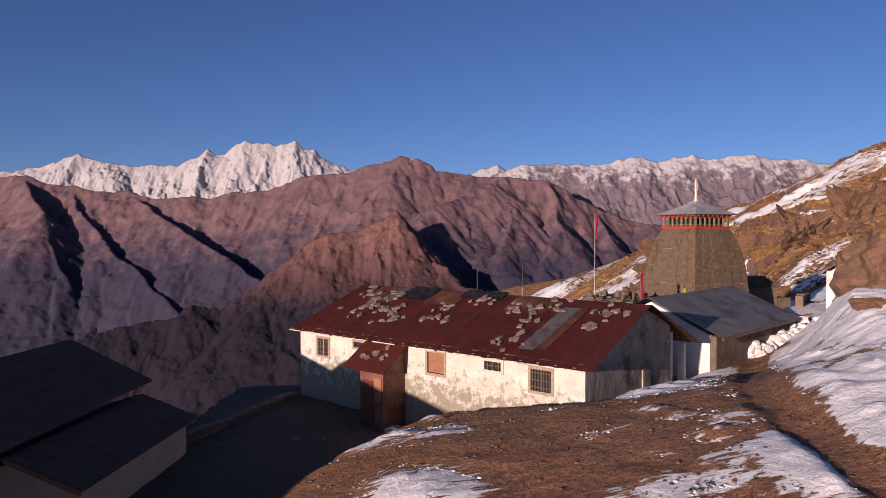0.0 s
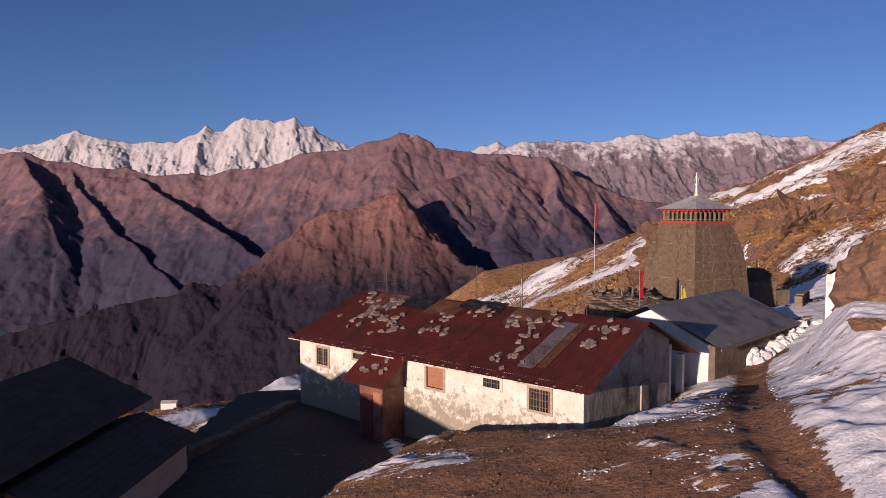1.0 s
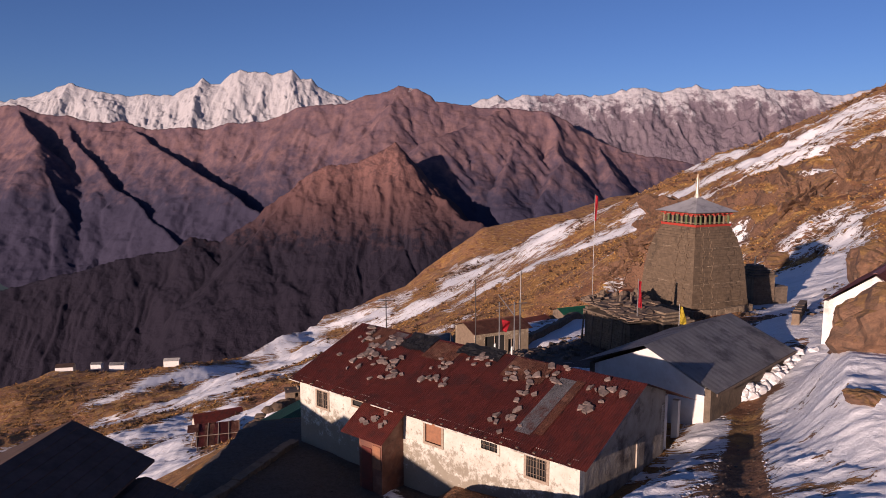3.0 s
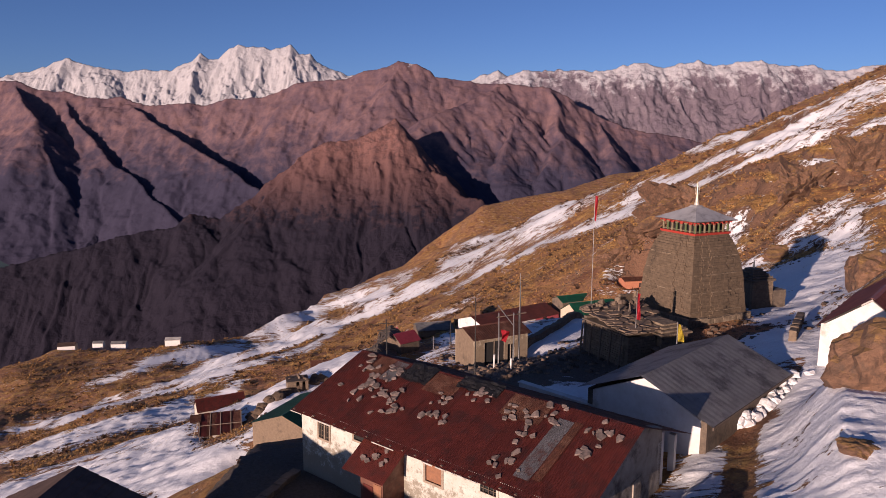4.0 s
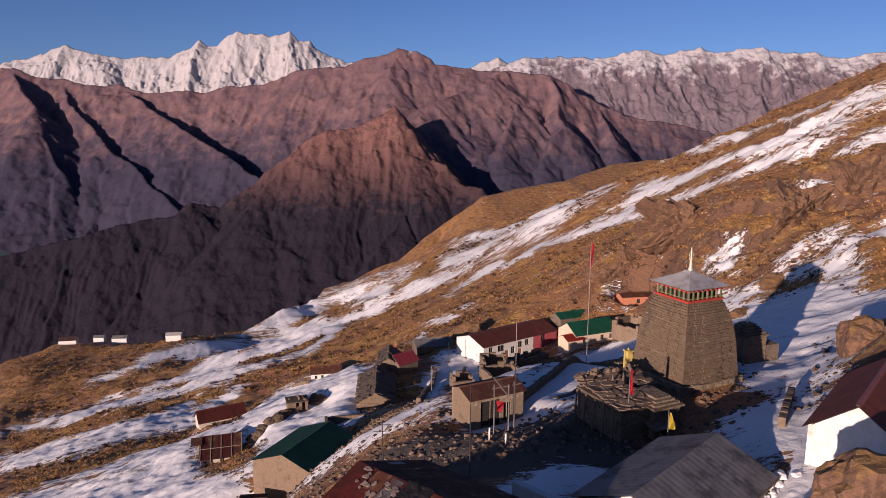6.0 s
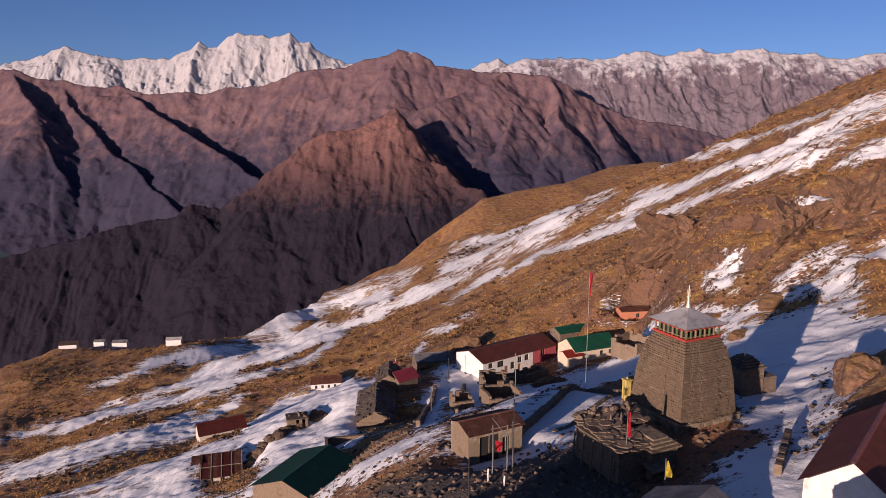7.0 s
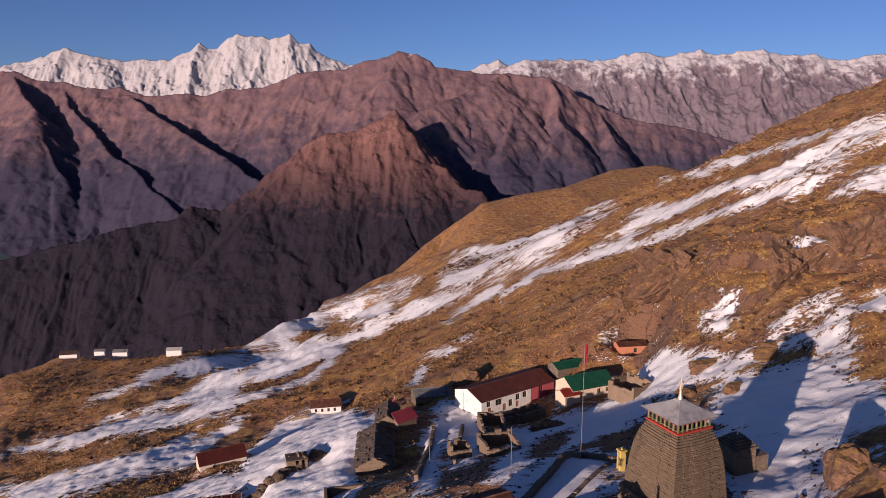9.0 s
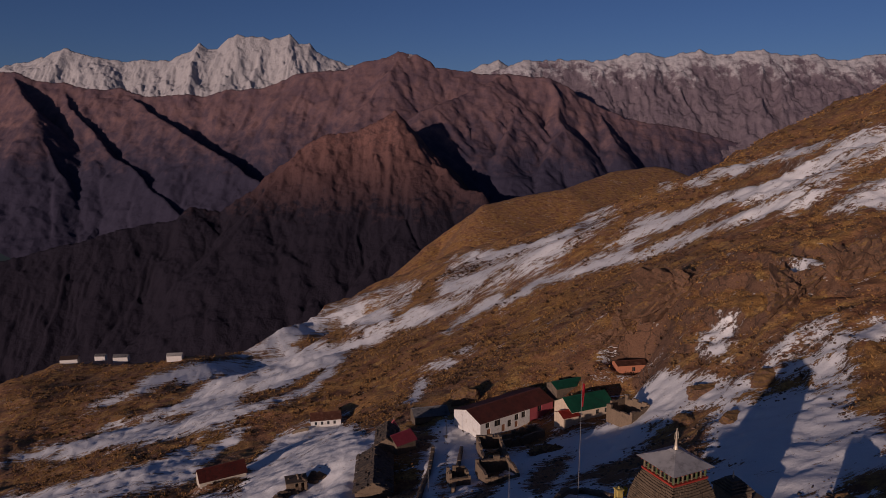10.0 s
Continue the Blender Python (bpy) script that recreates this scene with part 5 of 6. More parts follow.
def temple():
    h = thing("temple", "tapering grey stone temple tower with a painted gallery and pale finial", "temple", 25.2, 69.3, 2.0, 25.0)
    def shell(z0, h0, z1, h1):
        bm = bmesh.new()
        a = [bm.verts.new((sx * h0, sy * h0, z0)) for sx, sy in ((-1, -1), (1, -1), (1, 1), (-1, 1))]
        b = [bm.verts.new((sx * h1, sy * h1, z1)) for sx, sy in ((-1, -1), (1, -1), (1, 1), (-1, 1))]
        for i in range(4):
            bm.faces.new((a[i], a[(i + 1) % 4], b[(i + 1) % 4], b[i]))
        bm.faces.new(a[::-1]), bm.faces.new(b)
        return bm
    profile = [(-2.5, 3.8), (0.0, 3.8), (0.7, 3.62), (2.2, 3.48), (4.0, 3.32), (5.6, 3.08), (6.8, 2.76), (7.6, 2.45), (8.1, 2.2)]
    part("core", shell(-2.5, 3.4, 8.1, 2.0), STONE, h)
    rnd = random.Random(9)
    z, course = -0.6, 0
    bm = bmesh.new()
    while z < 8.05:
        hgt = rnd.choice((0.15, 0.18, 0.21, 0.25))
        top = min(z + hgt, 8.1)
        half = float(np.interp((z + top) / 2, [p[0] for p in profile], [p[1] for p in profile]))
        ledge = 0.035 if course % 8 == 7 else 0.0
        for side in range(4):
            turn = Matrix.Rotation(side * math.pi / 2, 4, "Z")
            u = -half
            while u < half - 0.02:
                w = min(rnd.uniform(0.28, 0.80), half - u)
                if half - u - w < 0.25:
                    w = half - u
                mid = abs(u + w / 2) / half
                proud = ledge + (0.16 if mid < 0.34 else 0.08 if mid < 0.68 else 0.0) + rnd.uniform(-0.012, 0.016)
                v = put_box(bm, u + 0.001, u + w - 0.001, -half - proud, -half + 0.3, z + 0.001, top - 0.001, turn)
                u += w
        z, course = top, course + 1
    part("masonry", bm, MASONRY, h)["kind"] = "stuff"
    for zz in (0.95, 2.75, 4.45, 6.1):
        half = float(np.interp(zz, [p[0] for p in profile], [p[1] for p in profile]))
        for side in range(4):
            u = -half * 0.95
            while u < half * 0.9:
                w = rnd.uniform(0.5, 1.6)
                mid = abs(u + w / 2) / half
                if rnd.random() < 0.72:
                    out = half + (0.16 if mid < 0.34 else 0.08 if mid < 0.68 else 0.0) + 0.035
                    part("string_course", turned(box(u, min(u + w, half * 0.97), -out - 0.02, -out + 0.16, zz, zz + rnd.uniform(0.04, 0.08)), Matrix.Rotation(side * math.pi / 2, 4, "Z")), STRINGSTONE, h)
                u += w + rnd.uniform(0.02, 0.25)
    for side in range(4):
        u = -3.9
        while u < 3.7:
            w = min(rnd.uniform(0.6, 1.2), 3.9 - u)
            part("plinth_block", turned(box(u + 0.01, u + w - 0.01, -4.06 - rnd.uniform(0, 0.05), -3.7, -0.9, 0.42 + rnd.uniform(-0.05, 0.05), 0.02), Matrix.Rotation(side * math.pi / 2, 4, "Z")), STRINGSTONE, h)
            u += w
    part("gallery_sill", shell(8.1, 2.3, 8.32, 2.36), REDPAINT, h, "red painted sill")
    part("gallery_core", shell(8.32, 1.85, 9.45, 1.85), SHADEIN, h)
    for side in range(4):
        turn = Matrix.Rotation(side * math.pi / 2, 4, "Z")
        for k in range(8):
            u = -2.1 + 4.2 * k / 7
            part("gallery_post", turned(box(u - 0.09, u + 0.09, -2.2, -2.04, 8.32, 9.1, 0.02), turn), GREENPAINT if k % 2 else CARVED, h)
            part("post_head", turned(box(u - 0.17, u + 0.17, -2.23, -2.03, 9.08, 9.24, 0.03), turn), CARVED if k % 2 else REDPAINT, h)
            part("bracket", turned(box(u - 0.06, u + 0.06, -2.6, -2.2, 9.26, 9.40, 0.02), turn), REDPAINT, h)
        part("rail", turned(box(-2.15, 2.15, -2.16, -2.10, 8.42, 8.50), turn), CARVED, h)
        part("eave_beam", turned(box(-2.3, 2.3, -2.32, -2.18, 9.28, 9.42), turn), REDPAINT, h)
    part("roof", shell(9.42, 2.7, 9.5, 2.75), DARKROOF, h)
    bm = bmesh.new()
    rings = [[bm.verts.new((sx * r, sy * r, zz)) for sx, sy in ((-1, -1), (1, -1), (1, 1), (-1, 1))] for zz, r in ((9.5, 2.75), (10.1, 1.5), (10.6, 0.55), (10.8, 0.35))]
    for a, b in zip(rings, rings[1:]):
        for i in range(4):
            bm.faces.new((a[i], a[(i + 1) % 4], b[(i + 1) % 4], b[i]))
    bm.faces.new(rings[-1])
    part("roof_slope", bm, GREYROOF, h, "grey hipped metal roof")
    part("finial_base", tube([(0, 0, 10.75), (0, 0, 11.0), (0, 0, 11.15)], 0.28, 12, 0.6), BRASS, h)
    part("finial", tube([(0, 0, 11.1), (0, 0, 11.5), (0, 0, 12.3), (0, 0, 13.1)], 0.17, 12, 0.25), BRASS, h, "pale trident finial")
    for s in (-1, 1):
        part("prong", tube([(0.05 * s, 0, 11.7), (0.22 * s, 0, 11.95), (0.24 * s, 0, 12.3), (0.18 * s, 0, 12.7)], 0.06, 8, 0.3), BRASS, h)
    return h


temple()

# ---- white house beside the path ----
gable_house("path_house", "white gabled house with a rusty red metal roof beside the path", 29.4, 41.8, 4.3, 49.3, 12.7, 5.6, 3.0, 2.1, CLEANWHITE, RUSTRED, bands=8, over=0.35)

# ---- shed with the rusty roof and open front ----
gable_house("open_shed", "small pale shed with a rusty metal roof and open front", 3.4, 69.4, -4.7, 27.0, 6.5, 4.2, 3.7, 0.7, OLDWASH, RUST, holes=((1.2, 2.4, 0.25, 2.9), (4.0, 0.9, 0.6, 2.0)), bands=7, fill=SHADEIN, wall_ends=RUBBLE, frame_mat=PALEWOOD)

# ---- village houses ----
gable_house("white_guest_house", "long two-storey white guest house with a red metal roof", 10.2, 158.0, -28.7, 36.0, 16.0, 10.5, 3.9, 1.7, CLEANWHITE, OXIDE, holes=((1.6, 1.2, 2.2, 1.3), (4.4, 1.9, 1.9, 1.5), (8.6, 1.2, 0.7, 1.7), (10.9, 1.3, 1.8, 1.5), (13.2, 1.3, 1.9, 1.5)), doors=((2.0, 1.2, 1.8), (6.7, 1.1, 1.8), (11.0, 1.0, 1.5)), bands=8, fill=SHADEIN)
gable_house("green_roofed_house", "cream house with a bright green metal roof", 32.0, 158.5, -25.0, 24.0, 12.0, 7.5, 3.0, 2.2, CREAM, GREENROOF, holes=((7.0, 0.9, 1.2, 1.1), (9.6, 0.9, 1.2, 1.1)), bands=6)
gable_house("orange_hut", "small orange hut with a brown roof", 48.0, 179.0, -20.5, 10.0, 8.0, 4.0, 2.6, 0.6, ORANGEWALL, RUST, holes=((4.0, 0.9, 0.8, 1.1),), bands=4)
gable_house("red_roofed_shed", "low stone shed with a big rust-red roof below the village", -72.6, 197.5, -63.2, 29.5, 14.0, 6.4, 1.3, 2.7, WHITEWASH, REDROOF, bands=6)
gable_house("white_cottage", "small white cottage with a rusty roof and low yard wall", -50.0, 256.0, -70.9, 12.0, 11.5, 6.0, 2.6, 2.0, CLEANWHITE, RUST, holes=((1.4, 0.9, 0.6, 1.3), (3.8, 0.9, 0.6, 1.3), (6.2, 0.9, 0.6, 1.3), (8.6, 0.9, 0.6, 1.3)), bands=5)
gable_house("green_barn", "stone barn with a dark green metal roof", -17.3, 91.5, -25.0, 66.0, 12.0, 11.0, 3.6, 2.0, RUBBLE, DARKGREEN, holes=((1.6, 0.9, 1.2, 1.1),), bands=9, fill=SHADEIN, deep=4.0)
gable_house("outhouse", "tiny white outhouse with a dark flat roof", -27.6, 89.4, -27.1, 6.0, 3.3, 2.6, 2.3, 0.2, CLEANWHITE, DARKROOF, bands=1)
gable_house("camp_tent", "white camp hut on the far edge of the ridge", -246, 596, -163.5, 8.0, 13.0, 7.0, 3.4, 1.8, CLEANWHITE, CLEANWHITE, bands=1)


def open_barn():
    """A lean-to on posts: a rusty sheet roof with pale battens, sloping to the front."""
    h = thing("rusty_barn", "open-fronted barn with a rusty red sheet roof on posts", "barn", -47.6, 129.5, -40.2, 16.0)
    L, W, lo, hi = 8.0, 6.6, 1.6, 3.5
    slope = math.atan2(hi - lo, W)
    for k in range(5):
        part("roof_sheet", turned(corrugated(L / 5 + 0.3, W + 0.7, 0.2, 0.02, wobble=0.04), Matrix.Translation((L * k / 5 - 0.2, -0.5, lo - 0.16 + 0.012 * (k % 2))) @ Matrix.Rotation(slope, 4, "X")), (REDROOF, RUST)[k % 3 == 1], h)
    for u in (0.0, 2.0, 4.0, 6.0, 8.0):
        part("batten", turned(box(-0.07, 0.07, 0, W + 0.6, 0.03, 0.10), Matrix.Translation((u, -0.45, lo - 0.12)) @ Matrix.Rotation(slope, 4, "X")), PALEWOOD, h)
    part("batten", turned(box(-0.2, L + 0.2, -0.06, 0.06, 0.10, 0.16), Matrix.Translation((0, 2.6, lo + 2.6 * (hi - lo) / W - 0.06)) @ Matrix.Rotation(slope, 4, "X")), PALEWOOD, h)
    for u in (0.1, 2.0, 4.2, L - 0.1):
        part("post", tube([(u, 0, -1.2), (u + 0.04, 0, 0.6), (u, 0.03, lo - 0.05)], 0.13, 7, 0.8), TIMBER, h)
    part("back_wall", box(0, L, W - 0.4, W, -1.5, hi - 0.2), STONE, h)
    part("side_wall", prism([(0.6, -1.5), (W - 0.4, -1.5), (W - 0.4, hi - 0.3), (0.6, lo + 0.05)], "x", L - 0.35, L), BLACKSHEET, h, "black tarpaulin side")
    part("feed_board", box(2.4, 3.8, 0.15, 0.22, 0.1, 1.2), PALEBOARD, h, "pale board between the posts")
    part("feed_board", box(4.6, 5.8, 0.15, 0.22, 0.3, 1.5), PALEBOARD, h, "pale board between the posts")
    part("lean_flap", turned(corrugated(2.2, 2.8, 0.2, 0.02, wobble=0.05), Matrix.Translation((-1.9, 3.4, 2.9)) @ Matrix.Rotation(0.22, 4, "X")), RUST, h)
    part("prop", tube([(-1.6, 3.2, -1.0), (-0.9, 3.4, 1.2), (-0.2, 3.5, 3.0)], 0.08, 6), PALEWOOD, h)
    return h


open_barn()


# ---- temple precinct ----
ROOFSLAB = material("roof_slab", (0.15, 0.105, 0.07), (0.085, 0.06, 0.042), 3, 0.88, stain=(0.20, 0.14, 0.085), stain_scale=1.2, vary=0.3)

def slab_roof(parent, x0, x1, y0, y1, z, rise, rnd, mat=ROOFSLAB):
    """A low roof of ragged, overlapping stone slabs, rising to the back; every slab is a piece."""
    shapes = []
    for k in range(6):
        n = rnd.choice((5, 6, 7))
        ring = [(math.tau * (i + rnd.uniform(-0.3, 0.3)) / n, rnd.uniform(0.42, 0.66)) for i in range(n)]
        bm = prism([(r * math.cos(a), r * math.sin(a)) for a, r in ring], "z", -0.045, 0.045)
        for v in bm.verts:
            v.co.z += rnd.uniform(-0.02, 0.02)
        me = bpy.data.meshes.new("slab")
        bmesh.ops.recalc_face_normals(bm, faces=bm.faces[:])
        bm.to_mesh(me)
        bm.free()
        me.materials.append(mat)
        shapes.append(me)
    rows, cols = max(2, int((y1 - y0) / 0.5)), max(2, int((x1 - x0) / 0.62))
    for j in range(rows):
        for i in range(cols):
            ob = new("slab", shapes[rnd.randrange(6)])
            ob.parent = parent
            f, w = (j + 0.5) / rows, rnd.uniform(0.75, 1.35)
            ob.matrix_local = Matrix.Translation((x0 + (x1 - x0) * (i + 0.5 + rnd.uniform(-0.3, 0.3)) / cols, y0 + (y1 - y0) * f + rnd.uniform(-0.12, 0.12), z + rise * f + 0.07 + rnd.uniform(-0.03, 0.11))) @ Matrix.Rotation(math.atan2(rise, y1 - y0) - 0.12 + rnd.gauss(0, 0.09), 4, "X") @ Matrix.Rotation(rnd.gauss(0, 0.08), 4, "Y") @ Matrix.Rotation(rnd.uniform(0, 6.28), 4, "Z") @ Matrix.Diagonal((w, w * rnd.uniform(0.7, 1.0), rnd.uniform(0.8, 1.7), 1))


SCREESTONE = material("dark_field_stone", (0.12, 0.078, 0.046), (0.065, 0.043, 0.028), 1.6, 0.92, bump=0.4, vary=0.25)


def stone_block_wall(bm, x0, x1, y0, y1, z0, z1, rnd, size=0.45):
    """Rough coursed masonry as separate blocks, filling a box's height and length."""
    z = z0
    while z < z1 - 0.05:
        h = min(rnd.uniform(0.6, 1.1) * size * 0.6, z1 - z)
        u = x0
        while u < x1 - 0.05:
            w = min(rnd.uniform(0.7, 1.5) * size, x1 - u)
            j = 0.03 * size
            put_box(bm, u + j, u + w - j, y0 - rnd.uniform(0, 0.08) * size, y1 + rnd.uniform(0, 0.08) * size, z + j, z + h - j)
            u += w
        z += h
    put_box(bm, x0, x1, y0 + 0.03, y1 - 0.03, z0, z1 - 0.02)


def dry_wall(name, label, ax, ay, bx, by, height, thick=0.5, size=0.5, sink=0.6, mat=RUBBLE, seed=1, top=None):
    """A straight dry-stone wall that follows the ground from a to b."""
    rnd = random.Random(seed)
    L = math.hypot(bx - ax, by - ay)
    bm = bmesh.new()
    n = max(1, int(L / 0.6))
    for k in range(n):
        u0, u1 = L * k / n, L * (k + 1) / n
        f = (k + 0.5) / n
        g = gz(ax + (bx - ax) * f, ay + (by - ay) * f)
        t = (top if top is not None else g + height) + rnd.uniform(-0.07, 0.07)
        stone_block_wall(bm, u0, u1, -thick / 2, thick / 2, min(g, t - 0.3) - sink, t, rnd, size)
    me = bpy.data.meshes.new(name)
    bm.to_mesh(me)
    bm.free()
    me.materials.append(mat)
    ob = new(name, me)
    ob.matrix_world = pose(ax, ay, 0, 0, 0, math.degrees(math.atan2(by - ay, bx - ax)))
    return tagged(ob, label, "wall")


def assembly_hall():
    rnd = random.Random(31)
    h = thing("assembly_hall", "low dark stone hall with slab roof before the temple tower", "building", 16.5, 61.4, -0.4, 25.0)
    bm = bmesh.new()
    stone_block_wall(bm, -2.1, 1.0, -3.0, -2.5, -2.5, 3.0, rnd, 0.5)
    part("front_wall", bm, RUBBLE, h)["kind"] = "stuff"
    part("back_wall", box(-2.1, 4.2, 2.8, 3.2, -2.5, 3.5), STONE, h)
    for x0 in (-2.1, 3.7):
        bm = bmesh.new()
        stone_block_wall(bm, -2.5, 2.8, 0, 0.5, -2.5, 3.2, rnd, 0.5)
        bmesh.ops.transform(bm, matrix=Matrix.Translation((x0 + 0.5, 0, 0)) @ Matrix.Rotation(math.pi / 2, 4, "Z"), verts=bm.verts[:])
        part("side_wall", bm, RUBBLE, h)["kind"] = "stuff"
    part("ceiling_slab", box(-2.3, 4.3, -3.1, 3.3, 3.15, 3.28, 0.03), STONE, h)
    slab_roof(h, -2.5, 1.3, -3.3, 3.5, 3.25, 0.9, rnd)
    slab_roof(h, 1.3, 4.5, 0.6, 3.5, 3.5, 0.5, rnd)
    # timber props before the dark side wall
    for k in range(5):
        y = -2.6 + 1.35 * k
        part("prop", tube([(-2.75, y, -2.2), (-2.68, y + 0.05, 0.4), (-2.5, y, 3.2)], 0.10, 7, 0.8), TIMBER, h)
    # loose stones heaped along the roof's back edge
    for k in range(16):
        r = rnd.uniform(0.16, 0.40)
        bm = rough_stone(r, r * 0.8, r * rnd.uniform(0.6, 1.3), k + 70.3, 0.8, 2)
        bmesh.ops.translate(bm, verts=bm.verts, vec=(-2.2 + 6.4 * k / 15 + rnd.uniform(-0.2, 0.2), 2.9 + rnd.uniform(-0.5, 0.3), 4.2 + 0.6 * r))
        part("ridge_stone", bm, ROOFSLAB, h)
    # entrance porch of squared stone with a stepped top
    bm = bmesh.new()
    stone_block_wall(bm, 1.0, 4.0, -3.6, -3.1, -2.5, 2.9, rnd, 0.7)
    put_box(bm, 1.05, 3.95, -3.1, 0.4, -2.5, 2.88)
    p = part("entrance_porch", bm, RUBBLE, h, "square stone entrance porch")
    for k in range(4):
        c = 0.30 * k
        bm = bmesh.new()
        stone_block_wall(bm, 0.75 + c, 4.25 - c, -3.9 + c, 0.7 - c, 2.9 + 0.22 * k, 3.1 + 0.22 * k, rnd, 0.9)
        part("porch_roof_course", bm, STRINGSTONE, h)
    # near-black sheet on the solid wall paints the shade of a doorway
    part("dark_door_sheet", box(1.9, 3.1, -3.72, -3.64, -2.0, 1.6), SHADEIN, p)
    part("awning_slab", turned(box(-0.2, 2.4, -1.6, 0.0, -0.06, 0.06, 0.02), Matrix.Translation((0.4, -3.2, 1.9)) @ Matrix.Rotation(0.18, 4, "X")), ROOFSLAB, h, "stone awning slab")
    for u, v, t in ((1.2, 0.9, 1.0), (1.7, 1.2, 0.7), (0.4, 1.4, 0.8)):
        part("stone_spike", tube([(u, v, 3.7), (u + 0.03, v, 3.9 + t * 0.5), (u, v, 3.9 + t)], 0.16, 6, 0.15), STONE, h)
    return h


assembly_hall()


def small_shrine():
    h = thing("small_shrine", "small square stone shrine with a stepped top", "shrine", 35.3, 78.0, gz(35.3, 78) - 0.3, 20)
    rnd = random.Random(5)
    for a, b in (((-1.5, 1.5, -1.5, -1.2), 0), ((-1.5, 1.5, 1.2, 1.5), 0)):
        bm = bmesh.new()
        stone_block_wall(bm, *a, 0, 3.4, rnd, 0.5)
        part("wall", bm, RUBBLE, h)
    for x0 in (-1.5, 1.2):
        part("side_wall", box(x0, x0 + 0.3, -1.2, 1.2, 0, 3.4), STONE, h)
    for k in range(5):
        s = 0.25 * k
        part("roof_course", box(-1.7 + s, 1.7 - s, -1.7 + s, 1.7 - s, 3.4 + 0.25 * k, 3.64 + 0.25 * k, 0.03), STONE, h)
    part("finial", tube([(0, 0, 4.6), (0, 0, 5.1), (0, 0, 5.6)], 0.12, 8, 0.3), BRASS, h)
    part("lean_to", box(1.5, 3.6, -1.4, 0.9, 0, 2.2, 0.05), STONE, h)
    return h


small_shrine()
dry_wall("court_wall", "long dark dry-stone wall round the temple court", 8.0, 73.0, 21.0, 95.5, 0.9, 0.6, seed=3)
dry_wall("court_wall", "long dark dry-stone wall round the temple court", 21.2, 95.6, 24.6, 90.0, 0.9, 0.6, seed=4)
dry_wall("court_kerb", "low pale stone kerb of the temple court", 13.0, 74.5, 23.6, 89.0, 0.25, 0.5, seed=5)
dry_wall("terrace_wall", "stone retaining wall beside the snowy path", 31.0, 59.0, 26.5, 51.5, 0.9, 0.5, seed=6)
dry_wall("terrace_wall", "stone retaining wall behind the temple", 30.0, 74.0, 38.0, 82.0, 0.8, 0.5, seed=7)


def gate_pillar():
    h = thing("gate_pillar", "yellow painted square gate pillar with a cap", "pillar", 24.3, 86.6, gz(24.3, 86.6), 20)
    part("shaft", box(-0.42, 0.42, -0.42, 0.42, -0.5, 2.7, 0.03), YELLOWPAINT, h)
    part("cap", box(-0.52, 0.52, -0.52, 0.52, 2.7, 2.9, 0.03), YELLOWPAINT, h)
    part("finial", tube([(0, 0, 2.9), (0, 0, 3.05), (0, 0, 3.2)], 0.18, 8, 0.4), YELLOWPAINT, h)


gate_pillar()


def cloth_strip(w, h, seed, taper=0.0, mat=None):
    """A limp hanging strip of cloth, from the pole at x = 0, folded; z from 0 down to -h."""
    bm = bmesh.new()
    rows, cols = 14, 6
    g = []
    for j in range(rows + 1):
        f = j / rows
        line = []
        for i in range(cols + 1):
            u = i / cols
            wide = w * (1 - taper * f)
            line.append(bm.verts.new((u * wide * (0.75 + 0.25 * math.sin(seed + 4 * f)), 0.16 * w * math.sin(5 * u + 6 * f + seed), -h * f - 0.25 * u * w)))
        g.append(line)
    for a, b in zip(g, g[1:]):
        for i in range(cols):
            bm.faces.new((a[i], a[i + 1], b[i + 1], b[i]))
    bmesh.ops.solidify(bm, geom=bm.faces[:], thickness=0.01)
    return bm


def flag(name, label, x, y, top, flag_w, flag_h, mat, low=None, r=0.045, taper=0.0, turn=0.0, pole=STEEL):
    g = gz(x, y) if low is None else low
    h = thing(name, label, "flag", x, y, g, turn)
    part("pole", tube([(0, 0, -0.4), (0.02, 0, (top - g) * 0.5), (0, 0, top - g + 0.15)], r, 8, 0.6), pole, h)
    part("cloth", turned(cloth_strip(flag_w, flag_h, x, taper), Matrix.Translation((0.05, 0, top - g))), mat, h)
    return h


flag("flag_pole", "tall thin pole with a limp red flag", 19.6, 89.6, 12.0, 0.36, 3.2, REDCLOTH, r=0.05)
flag("flag_pole", "tall thin pole with a limp red flag", 16.7, 58.7, 6.3, 0.42, 2.3, REDCLOTH, low=3.5, taper=0.3, turn=-20)
flag("pennant", "small bright yellow pennant on a short pole", 17.5, 50.7, 5.8, 0.35, 1.35, YELLOWCLOTH, low=3.5, taper=-0.6)
flag("prayer_cloth", "yellow cloth hung on a stake", 25.4, 88.4, gz(25.4, 88.4) + 2.6, 0.6, 1.4, YELLOWCLOTH)


def mast(name, label, x, y, top, bars=2, r=0.05, mat=IRON, low=None, arm=0.6):
    g = gz(x, y) if low is None else low
    h = thing(name, label, "pole", x, y, g)
    part("pole", tube([(0, 0, -0.5), (0.03, 0, (top - g) / 2), (0, 0, top - g)], r, 8, 0.75), mat, h)
    for k in range(bars):
        part("cross_arm", tube([(-arm, 0, top - g - 0.3 - 0.45 * k), (arm, 0.05, top - g - 0.25 - 0.45 * k)], 0.025, 6), mat, h)
    return h


